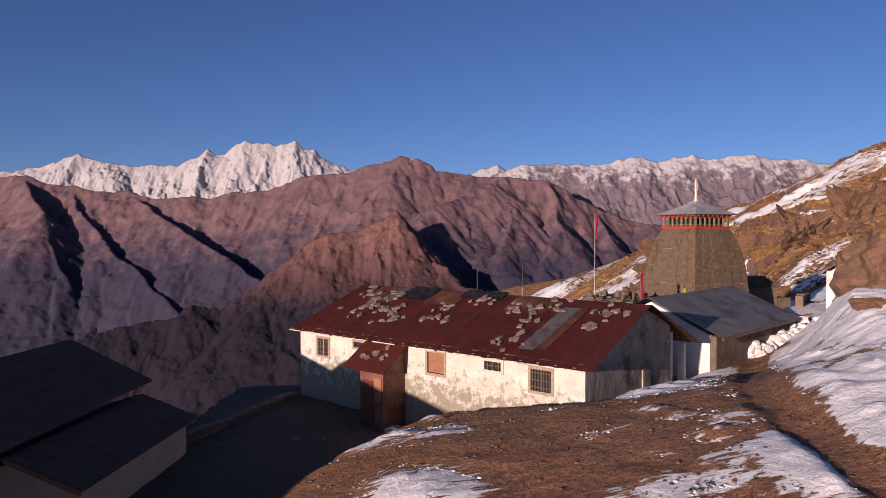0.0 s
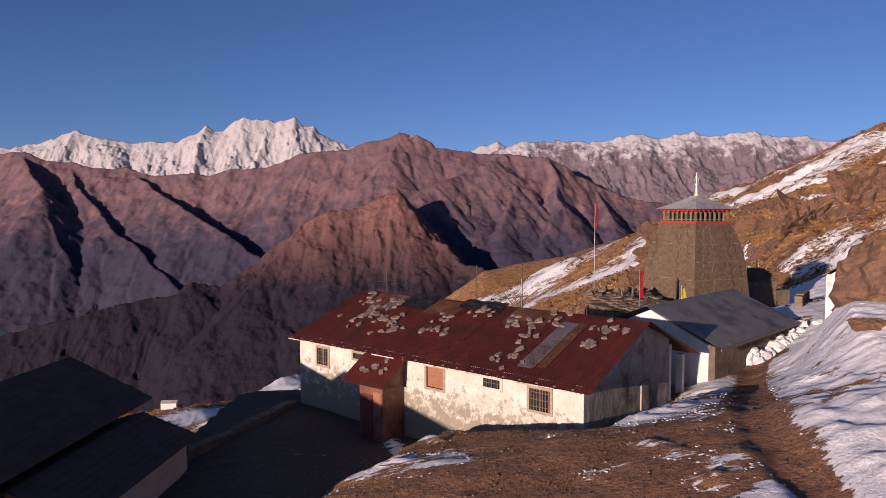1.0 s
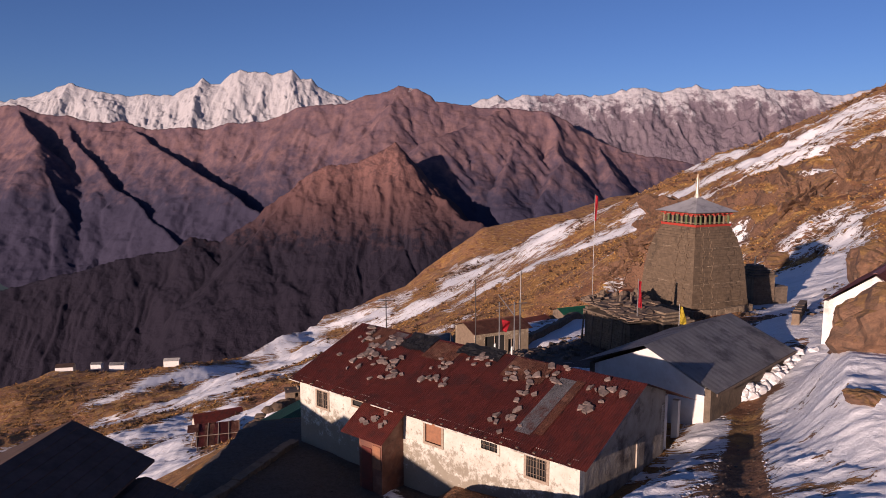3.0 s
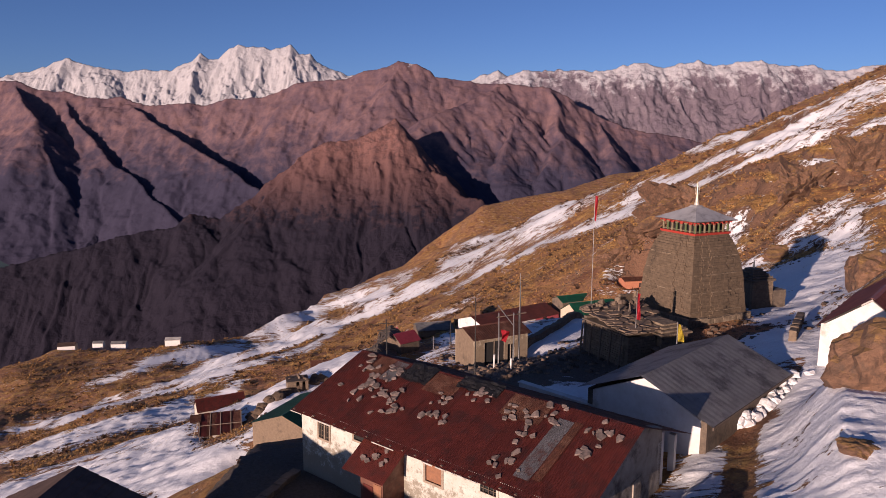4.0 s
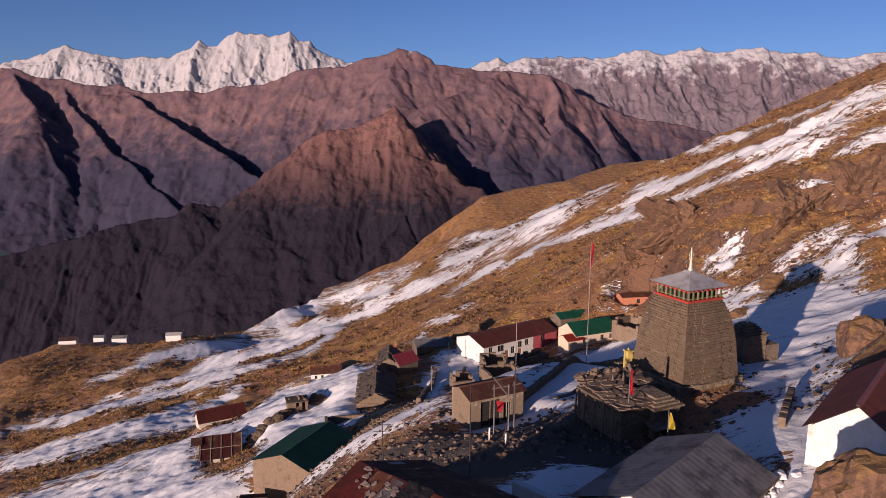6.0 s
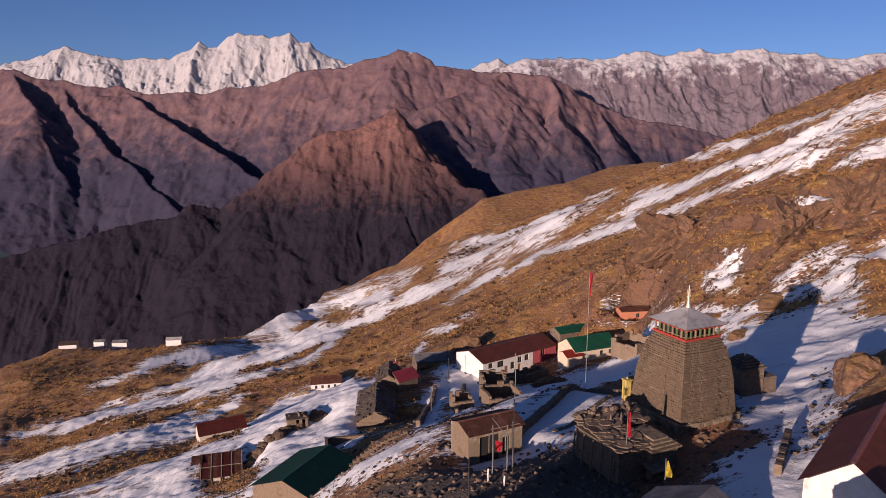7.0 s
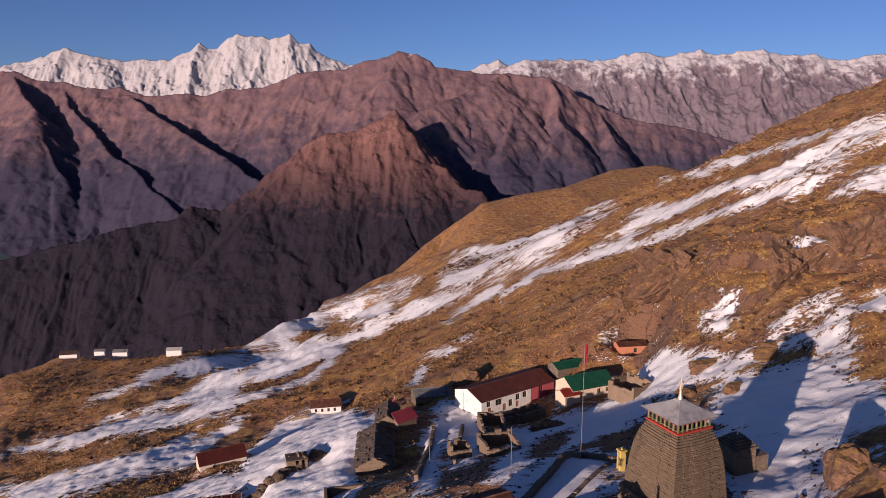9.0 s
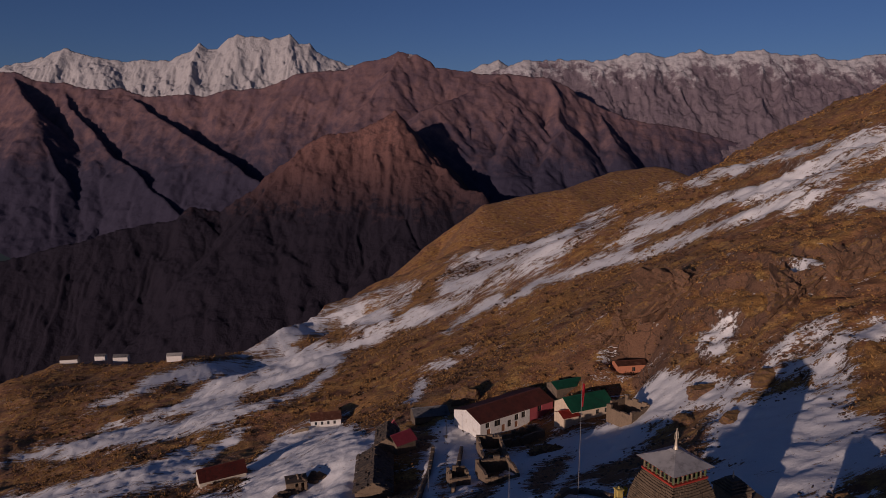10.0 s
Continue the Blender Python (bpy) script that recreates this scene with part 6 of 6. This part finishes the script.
mast("utility_pole", "thin dark utility pole behind the long house", 2.6, 52.6, 7.3, 0)
mast("utility_pole", "thin dark utility pole with two cross arms", -3.6, 45.0, 7.6, 2)
mast("utility_pole", "thin dark utility pole behind the long house", 6.9, 60.0, 6.9, 0, 0.04)
mast("utility_pole", "slim pale pole among the village walls", -1.5, 121.0, gz(-1.5, 121) + 5.5, 1, 0.07, STEEL, arm=0.4)
mast("utility_pole", "slim pale pole among the village walls", 9.6, 84.0, gz(9.6, 84) + 7.0, 0, 0.05, STEEL)
mast("utility_pole", "slim dark pole near the guest house", 2.0, 158.0, gz(2, 158) + 5.5, 0, 0.09, IRON)


def red_shrine():
    """A tiny whitewashed shrine with a stepped red pyramid on top."""
    h = thing("red_shrine", "tiny whitewashed shrine with a red pyramid roof", "shrine", -10.8, 163.0, gz(-10.8, 163.0), 15)
    part("base", box(-1.1, 1.1, -1.1, 1.1, -0.8, 2.6, 0.05), CLEANWHITE, h)
    part("cornice", box(-1.35, 1.35, -1.35, 1.35, 2.6, 2.85, 0.05), CLEANWHITE, h)
    bm = bmesh.new()
    rings = [[bm.verts.new((sx * r, sy * r, z)) for sx, sy in ((-1, -1), (1, -1), (1, 1), (-1, 1))] for z, r in ((2.85, 1.2), (3.7, 0.8), (4.6, 0.38), (5.2, 0.1))]
    for a, b in zip(rings, rings[1:]):
        for i in range(4):
            bm.faces.new((a[i], a[(i + 1) % 4], b[(i + 1) % 4], b[i]))
    bm.faces.new(rings[-1])
    part("pyramid", bm, PINKWALL, h, "red painted pyramid roof")
    part("finial", tube([(0, 0, 5.1), (0, 0, 5.5), (0, 0, 5.9)], 0.08, 8, 0.4), BRASS, h)


red_shrine()
for x, y, t in ((4.6, 59.0, 1.3), (5.9, 57.4, 1.0)):
    tagged(part("marker_post", tube([(x, y, gz(x, y) - 0.3), (x, y, gz(x, y) + 0.5 * t), (x + 0.02, y, gz(x, y) + t)], 0.09, 8, 0.9), CLEANWHITE, None), "short white painted post in the dark yard", "post")


def timber_frame():
    h = thing("timber_frame", "bare timber frame of pale poles with hanging cloth", "frame", 6.2, 61.4, gz(6.2, 61.4), 15)
    hh = 4.7
    for u, v in ((-1.1, 0.0), (0.2, -0.3), (0.9, 0.2)):
        part("post", tube([(u, v, -0.4), (u + 0.03, v, hh * 0.5), (u, v + 0.02, hh)], 0.07, 6, 0.85), STEEL, h)
    part("beam", tube([(-1.3, 0, hh - 0.4), (1.5, 0, hh - 0.15)], 0.06, 6), TIMBER, h)
    part("brace", tube([(-1.2, 0.0, hh + 0.7), (0.3, -0.2, hh - 1.3)], 0.05, 6), STEEL, h)
    part("cloth", turned(cloth_strip(0.8, 1.0, 1.0), Matrix.Translation((-0.8, 0.05, hh - 1.6))), REDCLOTH, h, "hanging red and white cloth")
    return h


timber_frame()


# ---- more village houses ----
def slab_house(name, label, x, y, z, rz, L, W, H, rise, seed, wall=STONE):
    """A rubble house with a ragged stone-slab roof; gable to the front along its own y = 0."""
    rnd = random.Random(seed)
    h = thing(name, label, "house", x, y, z, rz)
    bm = bmesh.new()
    stone_block_wall(bm, 0, W, 0, 0.5, -2.0, H, rnd, 0.6)
    part("front_wall", bm, wall, h)
    part("gable", prism([(0, H), (W, H), (W / 2, H + rise)], "y", 0.02, 0.46), wall, h)
    part("back_wall", prism([(0, -3), (W, -3), (W, H), (W / 2, H + rise), (0, H)], "y", L - 0.5, L), wall, h)
    for xa in (0, W - 0.5):
        bm = bmesh.new()
        put_box(bm, xa, xa + 0.5, 0.5, L - 0.5, -3, H)
        part("side_wall", bm, wall, h)
    for s in (-1, 1):
        bm = bmesh.new()
        run = W / 2 + 0.4
        rows, cols = 7, max(4, int(L / 0.7))
        for j in range(rows):
            for i in range(cols):
                f = (j + 0.5) / rows
                c = Vector((W / 2 + s * run * f, -0.2 + (L + 0.4) * (i + 0.5) / cols, H + rise - (rise + 0.15) * f + 0.08 + rnd.uniform(0, 0.28) - 0.5 * max(0, noise.noise((i * 0.35, j * 0.5, seed)))))
                m = Matrix.Translation(c) @ Matrix.Rotation(s * (math.atan2(rise, W / 2) - 0.1) + rnd.uniform(-0.1, 0.1), 4, "Y") @ Matrix.Rotation(rnd.uniform(-0.25, 0.25), 4, "Z")
                w = run / rows * 0.62
                put_box(bm, -w * rnd.uniform(0.7, 1.3), w, -0.4 * rnd.uniform(0.7, 1.3), 0.42, -0.05, 0.05, m)
        part("slab_roof", bm, DARKSLATE, h)
    return h


PINKROOF = material("pink_red_sheet", (0.42, 0.07, 0.09), (0.32, 0.05, 0.07), 1.0, 0.5, bump=0.02)
DARKSLATE = material("dark_slab", (0.10, 0.075, 0.055), (0.05, 0.04, 0.034), 2.5, 0.85, stain=(0.16, 0.11, 0.07), stain_scale=1.0)
slab_house("stone_longhouse", "old stone house with a collapsing dark slab roof", -16.5, 131.0, -30.4, 4.0, 16.0, 7.4, 2.9, 2.1, 11, RUBBLE)
slab_house("stone_longhouse", "old stone house with a dark slab roof", -14.0, 149.0, -29.5, 2.0, 9.0, 4.8, 3.4, 1.7, 12, RUBBLE)
gable_house("pink_roofed_house", "dark stone house with a small pink-red metal roof", -9.0, 148.0, -28.6, 40.0, 5.2, 4.6, 3.2, 1.5, STONE, PINKROOF, bands=3)
gable_house("blue_shed", "dark stone shed with a blue-grey metal roof", -6.0, 172.0, -33.0, 14.0, 9.0, 6.0, 3.6, 1.2, STONE, GREYROOF, bands=4)
gable_house("dark_green_shed", "low shed with a dark green roof behind the guest house", 31.0, 174.0, -25.0, 24.0, 9.0, 5.0, 2.6, 1.0, STONE, GREENROOF, bands=4)
gable_house("porch_wing", "cream porch wing with a bright red roof", 29.8, 156.8, -25.4, 24.0, 4.2, 4.0, 2.6, 0.9, CREAM, REDPAINT, bands=2)
gable_house("crimson_store", "crimson-walled store at the end of the guest house", 23.2, 167.5, -28.7, 36.0, 8.0, 10.5, 3.9, 1.7, PINKWALL, OXIDE, holes=((2.6, 1.4, 2.2, 1.5),), bands=4)
gable_house("camp_hut", "small white camp hut on the far ridge edge", -322, 652, -184.0, 5.0, 14.0, 7.0, 3.2, 2.0, CLEANWHITE, GREYROOF, bands=1)
gable_house("camp_hut", "small cream camp hut with a dark roof", -372, 648, -186.5, 12.0, 16.0, 9.0, 4.2, 2.6, CLEANWHITE, DARKROOF, bands=1, wall_ends=CREAM)
gable_house("camp_hut", "small pale camp hut on the far ridge edge", -344, 660, -185.5, 3.0, 10.0, 6.0, 3.0, 1.6, CLEANWHITE, GREYROOF, bands=1)


def ruin(name, label, x, y, rz, L, W, H, seed):
    """A roofless room of rough stone walls with broken tops."""
    rnd = random.Random(seed)
    z = gz(x, y)
    h = thing(name, label, "ruin", x, y, z, rz)
    for a, b, along in ((0, L, 0), (0, L, W), ):
        bm = bmesh.new()
        u = 0.0
        while u < L:
            w = min(1.2, L - u)
            stone_block_wall(bm, u, u + w, along, along + 0.5, -1.6, H * rnd.uniform(0.6, 1.1), rnd, 0.55)
            u += w
        part("long_wall", bm, RUBBLE, h)
    for xa in (0.0, L - 0.5):
        bm = bmesh.new()
        v = 0.5
        while v < W:
            w = min(1.2, W - v)
            put_box(bm, xa, xa + 0.5, v, v + w, -1.6, H * rnd.uniform(0.6, 1.15))
            v += w
        part("end_wall", bm, RUBBLE, h)
    return h


ruin("ruined_room", "roofless ruined room of brown stone", 9.5, 136.0, 5, 5.5, 10.0, 1.7, 1)
ruin("ruined_room", "roofless ruined room of brown stone", 15.0, 150.5, 30, 12.0, 3.2, 1.7, 2)
ruin("ruined_room", "small roofless stone enclosure in the snow", 2.5, 122.0, 10, 4.0, 3.5, 2.2, 3)
ruin("ruined_room", "broken stone enclosure beside the rusty shed", 9.0, 119.0, 12, 6.5, 7.0, 1.6, 4)
ruin("stone_foundation", "low stone foundation filled with snow below the village", -19.5, 113.0, 12, 7.5, 5.0, 0.7, 6)
ruin("ruined_room", "broken stone shelter behind the temple", 41.0, 140.0, 40, 6.5, 6.0, 2.8, 5)
dry_wall("village_wall", "broken stone wall along the village lane", -3.5, 110.0, -1.0, 150.0, 1.2, 0.7, 0.8, seed=8)
dry_wall("village_wall", "broken stone wall along the village lane", 3.0, 118.0, 5.5, 150.0, 1.0, 0.7, 0.8, seed=9)
dry_wall("village_wall", "stone wall of the lower terrace", -18.0, 100.0, -5.0, 104.0, 1.0, 0.6, 0.6, seed=12)
bank = thing("terrace_bank", "dark stony terrace bank on the snowy slope", "bank", -42.0, 134.0, 0.0)
rnd = random.Random(77)
for k in range(46):
    f = k / 45
    x, y = 14.0 * f + rnd.uniform(-0.8, 0.8), 18.0 * f + rnd.uniform(-0.8, 0.8)
    r = rnd.uniform(0.6, 1.3)
    bm = rough_stone(r * 1.3, r, r * 0.8, k + 200.5, 0.8, 2)
    bmesh.ops.translate(bm, verts=bm.verts, vec=(x, y, gz(-42.0 + x, 134.0 + y) + 0.25 * r))
    part("stone", bm, SCREESTONE, bank)
dry_wall("yard_wall", "low pale yard wall beside the cottage", -57.0, 254.0, -50.5, 253.5, 1.2, 0.5, 0.7, seed=18, mat=STRINGSTONE)


def stone_hut():
    """A small hut of rough stone with two dark openings between its piers and loose stones on top."""
    rnd = random.Random(23)
    h = thing("stone_hut", "small rough stone hut with dark openings and stones on top", "hut", -33.6, 145.6, -36.0, 18.0)
    for x0, x1 in ((0.0, 1.9), (2.6, 3.2), (3.9, 4.5)):
        bm = bmesh.new()
        stone_block_wall(bm, x0, x1, 0, 0.5, -1.5, 2.3, rnd, 0.5)
        part("pier", bm, RUBBLE, h)
    part("back_wall", box(0, 4.5, 3.0, 3.5, -1.5, 2.3), STONE, h)
    for x0 in (0.0, 4.0):
        part("side_wall", box(x0, x0 + 0.5, 0.5, 3.0, -1.5, 2.3), RUBBLE, h)
    part("lintel_slab", box(-0.2, 4.7, -0.2, 3.7, 2.3, 2.5, 0.04), ROOFSLAB, h)
    for k in range(9):
        r = rnd.uniform(0.2, 0.45)
        bm = rough_stone(r, r, r * 0.7, k + 20.1, 0.8, 2)
        bmesh.ops.translate(bm, verts=bm.verts, vec=(rnd.uniform(0, 4.5), rnd.uniform(0, 3.3), 2.5 + 0.4 * r))
        part("top_stone", bm, ROOFSLAB, h)


stone_hut()

# ---- the yard of the long house ----
dry_wall("yard_wall", "low rough yard wall with snow on top", -11.0, 28.2, -7.9, 36.6, 0.0, 0.5, 0.4, 2.5, seed=15, top=1.45)
dry_wall("yard_pillar", "rough stone pillar at the corner of the yard", -11.3, 27.9, -10.5, 28.3, 0.0, 0.6, 0.4, 2.5, seed=16, top=2.0)

# ---- boulders and crags ----
for k, (x, y, up, sx, sy, sz, rz, lab) in enumerate((
    (23.4, 35.6, 1.0, 3.2, 2.4, 1.9, 20, "large brown boulder beside the path house"),
    (17.2, 27.2, -0.2, 1.0, 0.8, 0.5, -15, "brown boulder capped with snow above the path"),
    (41.4, 66.6, 0.0, 3.4, 2.3, 2.3, 40, "broad brown boulder beside the temple path"),
    (42.8, 61.2, -0.6, 3.6, 2.5, 2.0, 80, "broad brown boulder beside the temple path"),
    (79.0, 152.0, -1.4, 9.0, 5.0, 5.6, 35, "massive brown rock outcrop on the slope"),
    (66.0, 189.0, -1.0, 13.0, 5.0, 7.0, 25, "cracked grey-brown crag above the village"),
    (92.0, 154.0, -0.8, 8.0, 4.5, 6.0, 15, "massive brown rock outcrop on the slope"),
    (86.0, 120.0, 0.0, 8.0, 5.0, 3.6, 40, "grassy brown rock ledge above the snow field"),
    (47.0, 189.5, -1.2, 6.0, 3.0, 3.0, 15, "cracked grey-brown crag above the village"),
    (7.0, 186.0, 0.5, 4.5, 3.5, 2.6, 0, "rounded boulder behind the guest house"),
    (54.5, 191.5, -1.0, 7.0, 3.0, 3.4, 25, "cracked grey-brown crag above the village"),
    (63.0, 128.0, -0.5, 4.5, 2.4, 1.4, 30, "low dark rock in the snow field"),
    (55.0, 137.0, -0.3, 4.0, 2.4, 1.5, 20, "low dark rock in the snow field"),
    (52.0, 117.0, -0.3, 3.0, 2.0, 1.2, 50, "low dark rock in the snow field"),
    (23.5, 139.0, -0.6, 5.0, 3.0, 1.8, 25, "bare brown hump among the snow"),
    (48.0, 128.0, -0.3, 2.6, 2.0, 1.2, 50, "low dark rock in the snow field"),
)):
    rock("boulder", lab, x, y, gz(x, y) + up, sx, sy, sz, k * 2.3 + 1, CRAG, rz, "boulder", 0.55 if sx < 4.6 else 1.1, 4 if sx < 4.6 else 5)
heap = thing("snow_heap", "long heap of shovelled old snow against the hall", "snow", 17.0, 38.9, 0.0)
rnd = random.Random(31)
for k in range(110):
    f = rnd.random()
    x, y = 5.9 * f + rnd.gauss(0, 0.38), 5.5 * f + rnd.gauss(0, 0.38)
    r = rnd.uniform(0.14, 0.46) * (1.1 - 0.3 * f)
    bm = rough_stone(r * 1.2, r, r * 0.8, k + 40.5, 0.9, 2)
    hump = 0.75 * math.exp(-(((x - 5.9 * f) ** 2 + (y - 5.5 * f) ** 2) / 0.3))
    bmesh.ops.translate(bm, verts=bm.verts, vec=(x, y, gz(17.0 + x, 38.9 + y) + 0.05 + hump * rnd.uniform(0.2, 0.9)))
    part("chunk", bm, SNOWLUMP, heap)


# ---- grass, stones and snow lumps that nobody could count ----
def scatter_mesh(name, label, pts, sizes, kind_mat, shape, seed, category):
    """One mesh of many small pieces; shape: (verts, faces) of a unit piece that sits on z = 0."""
    rnd = np.random.RandomState(seed)
    v, f = np.array(shape[0], float), np.array(shape[1], int)
    n = len(pts)
    ang = rnd.rand(n) * math.tau
    c, s = np.cos(ang), np.sin(ang)
    jig = 1 + 0.5 * (rnd.rand(n, len(v), 3) - 0.5)
    p = v[None] * jig * sizes[:, None, :]
    q = np.empty_like(p)
    q[..., 0] = p[..., 0] * c[:, None] - p[..., 1] * s[:, None]
    q[..., 1] = p[..., 0] * s[:, None] + p[..., 1] * c[:, None]
    q[..., 2] = p[..., 2]
    q += pts[:, None, :]
    faces = (f[None] + (np.arange(n) * len(v))[:, None, None]).reshape(-1, f.shape[1])
    me = bpy.data.meshes.new(name)
    me.vertices.add(n * len(v))
    me.vertices.foreach_set("co", q.reshape(-1).astype(np.float32))
    me.loops.add(faces.size)
    me.loops.foreach_set("vertex_index", faces.ravel().astype(np.int32))
    me.polygons.add(len(faces))
    me.polygons.foreach_set("loop_start", np.arange(0, faces.size, faces.shape[1], dtype=np.int32))
    me.update(calc_edges=True)
    me.materials.append(kind_mat)
    return tagged(new(name, me), label, category, kind="stuff")


def island_material(name, dark, light, rough=0.9):
    m = bpy.data.materials.new(name)
    m.use_nodes = True
    n, ln = m.node_tree.nodes, m.node_tree.links
    geo = n.new("ShaderNodeNewGeometry")
    mix = n.new("ShaderNodeMix")
    mix.data_type = "RGBA"
    mix.inputs["A"].default_value, mix.inputs["B"].default_value = (*dark, 1), (*light, 1)
    ln.new(geo.outputs["Random Per Island"], mix.inputs["Factor"])
    ln.new(mix.outputs["Result"], n["Principled BSDF"].inputs["Base Color"])
    n["Principled BSDF"].inputs["Roughness"].default_value = rough
    return m


def spikes(k, seed):
    """A tussock: k bent blades out of one root."""
    rnd = random.Random(seed)
    v, f = [], []
    for i in range(k):
        a = math.tau * i / k + rnd.uniform(-0.3, 0.3)
        r, h = rnd.uniform(0.4, 1.0), rnd.uniform(0.5, 1.0)
        b = len(v)
        d = Vector((math.cos(a), math.sin(a), 0))
        e = Vector((-math.sin(a), math.cos(a), 0)) * 0.24
        v += [tuple(d * 0.15 - e), tuple(d * 0.15 + e), tuple(d * r + Vector((0, 0, h)))]
        f.append((b, b + 1, b + 2))
    return v, f


LUMP = ([(-0.5, -0.5, -0.2), (0.5, -0.5, -0.2), (0.5, 0.5, -0.2), (-0.5, 0.5, -0.2), (-0.4, -0.35, 0.5), (0.35, -0.4, 0.6), (0.4, 0.35, 0.45), (-0.35, 0.4, 0.55)], [(0, 1, 5, 4), (1, 2, 6, 5), (2, 3, 7, 6), (3, 0, 4, 7), (4, 5, 6, 7)])
DRYGRASS = island_material("dry_grass", (0.11, 0.05, 0.015), (0.54, 0.30, 0.085))
TURF = island_material("trodden_turf", (0.12, 0.055, 0.022), (0.30, 0.16, 0.06))
SHRUB = island_material("brown_shrub", (0.045, 0.026, 0.014), (0.13, 0.06, 0.025))
SCREE = island_material("scree", (0.045, 0.030, 0.02), (0.21, 0.14, 0.09))
ICE = island_material("trodden_snow", (0.50, 0.48, 0.46), (0.78, 0.77, 0.76), 0.7)
rs = np.random.RandomState(12)


def spread(n, y0, y1, slant0, slant1, bias=1.0):
    y = y0 + (y1 - y0) * rs.rand(n) ** bias
    return (slant0 + (slant1 - slant0) * rs.rand(n)) * y, y


def lay(x, y, keep, size, tall, flat=0.6):
    x, y = x[keep], y[keep]
    n = len(x)
    s = size * (0.5 + rs.rand(n) ** 2 * 1.3)
    return np.stack([x, y, land(x, y)], -1), np.stack([s, s * (flat + 0.4 * rs.rand(n)), s * tall * (0.6 + 0.8 * rs.rand(n))], -1)


# golden tussocks on the steep side
x, y = spread(60000, 85, 640, -0.66, 0.75, 1.4)
ok = (snow_cover(x, y) < -0.15) & (fbm(x / 25, y / 25, 3) > -0.25) & ~((x > -25) & (x < 50) & (y < 172))
p, s = lay(x, y, ok, 0.55, 0.75)
s *= (0.38 + y[ok] / 300)[:, None]
scatter_mesh("grass_tussocks", "golden dry grass tussocks on the mountainside", p, s, DRYGRASS, spikes(9, 2), 3, "grass")
# dark low shrubs
x, y = spread(17000, 80, 600, -0.66, 0.72, 1.4)
ok = (snow_cover(x, y) < 0.3) & (fbm(x / 18 + 9, y / 18, 3) > 0.02) & ~((x > -25) & (x < 50) & (y < 172))
p, s = lay(x, y, ok, 0.9, 0.5)
s *= (0.5 + y[ok] / 300)[:, None]
scatter_mesh("low_shrubs", "dark low shrubs scattered over the mountainside", p, s, SHRUB, spikes(12, 8), 8, "shrubs")
# short dry grass and stones on the near mound
x, y = rs.rand(14000) * 14 - 3.5, 10 + rs.rand(14000) * 18
ok = (snow_cover(x, y) < -0.1) & (fbm(x / 2.5, y / 2.5, 3) > 0.0) & (path_off(x, y) > 0.9)
p, s = lay(x, y, ok, 0.038, 0.7)
scatter_mesh("grass_tufts", "short dry grass on the near mound", p, s, TURF, spikes(8, 5), 4, "grass")
x, y = rs.rand(5000) * 26 - 6, 10 + rs.rand(5000) * 45
ok = (snow_cover(x, y) < 0.15) & (rs.rand(5000) < 0.8)
p, s = lay(x, y, ok, 0.07, 0.5)
scatter_mesh("loose_stones", "small loose stones strewn over the trodden ground", p, s, SCREE, LUMP, 5, "stones")
# stones through the village and down the snow
x, y = spread(11000, 55, 260, -0.42, 0.62, 1.2)
ok = snow_cover(x, y) < 0.75
p, s = lay(x, y, ok, 0.38, 0.55)
scatter_mesh("rubble", "dark rubble and stones lying in the snow", p, s, SCREE, LUMP, 6, "stones")
# lumps of trodden snow along the path and the mound's edge
x, y = rs.rand(26000) * 24 - 6, 11 + rs.rand(26000) * 30
cv = snow_cover(x, y)
ok = (cv > -0.12) & ((cv < 0.35) | (path_off(x, y) < 2.6) | (y < 26))
p, s = lay(x, y, ok, 0.065, 0.32)
scatter_mesh("snow_lumps", "lumps of old trodden snow", p, s, ICE, LUMP, 7, "snow")
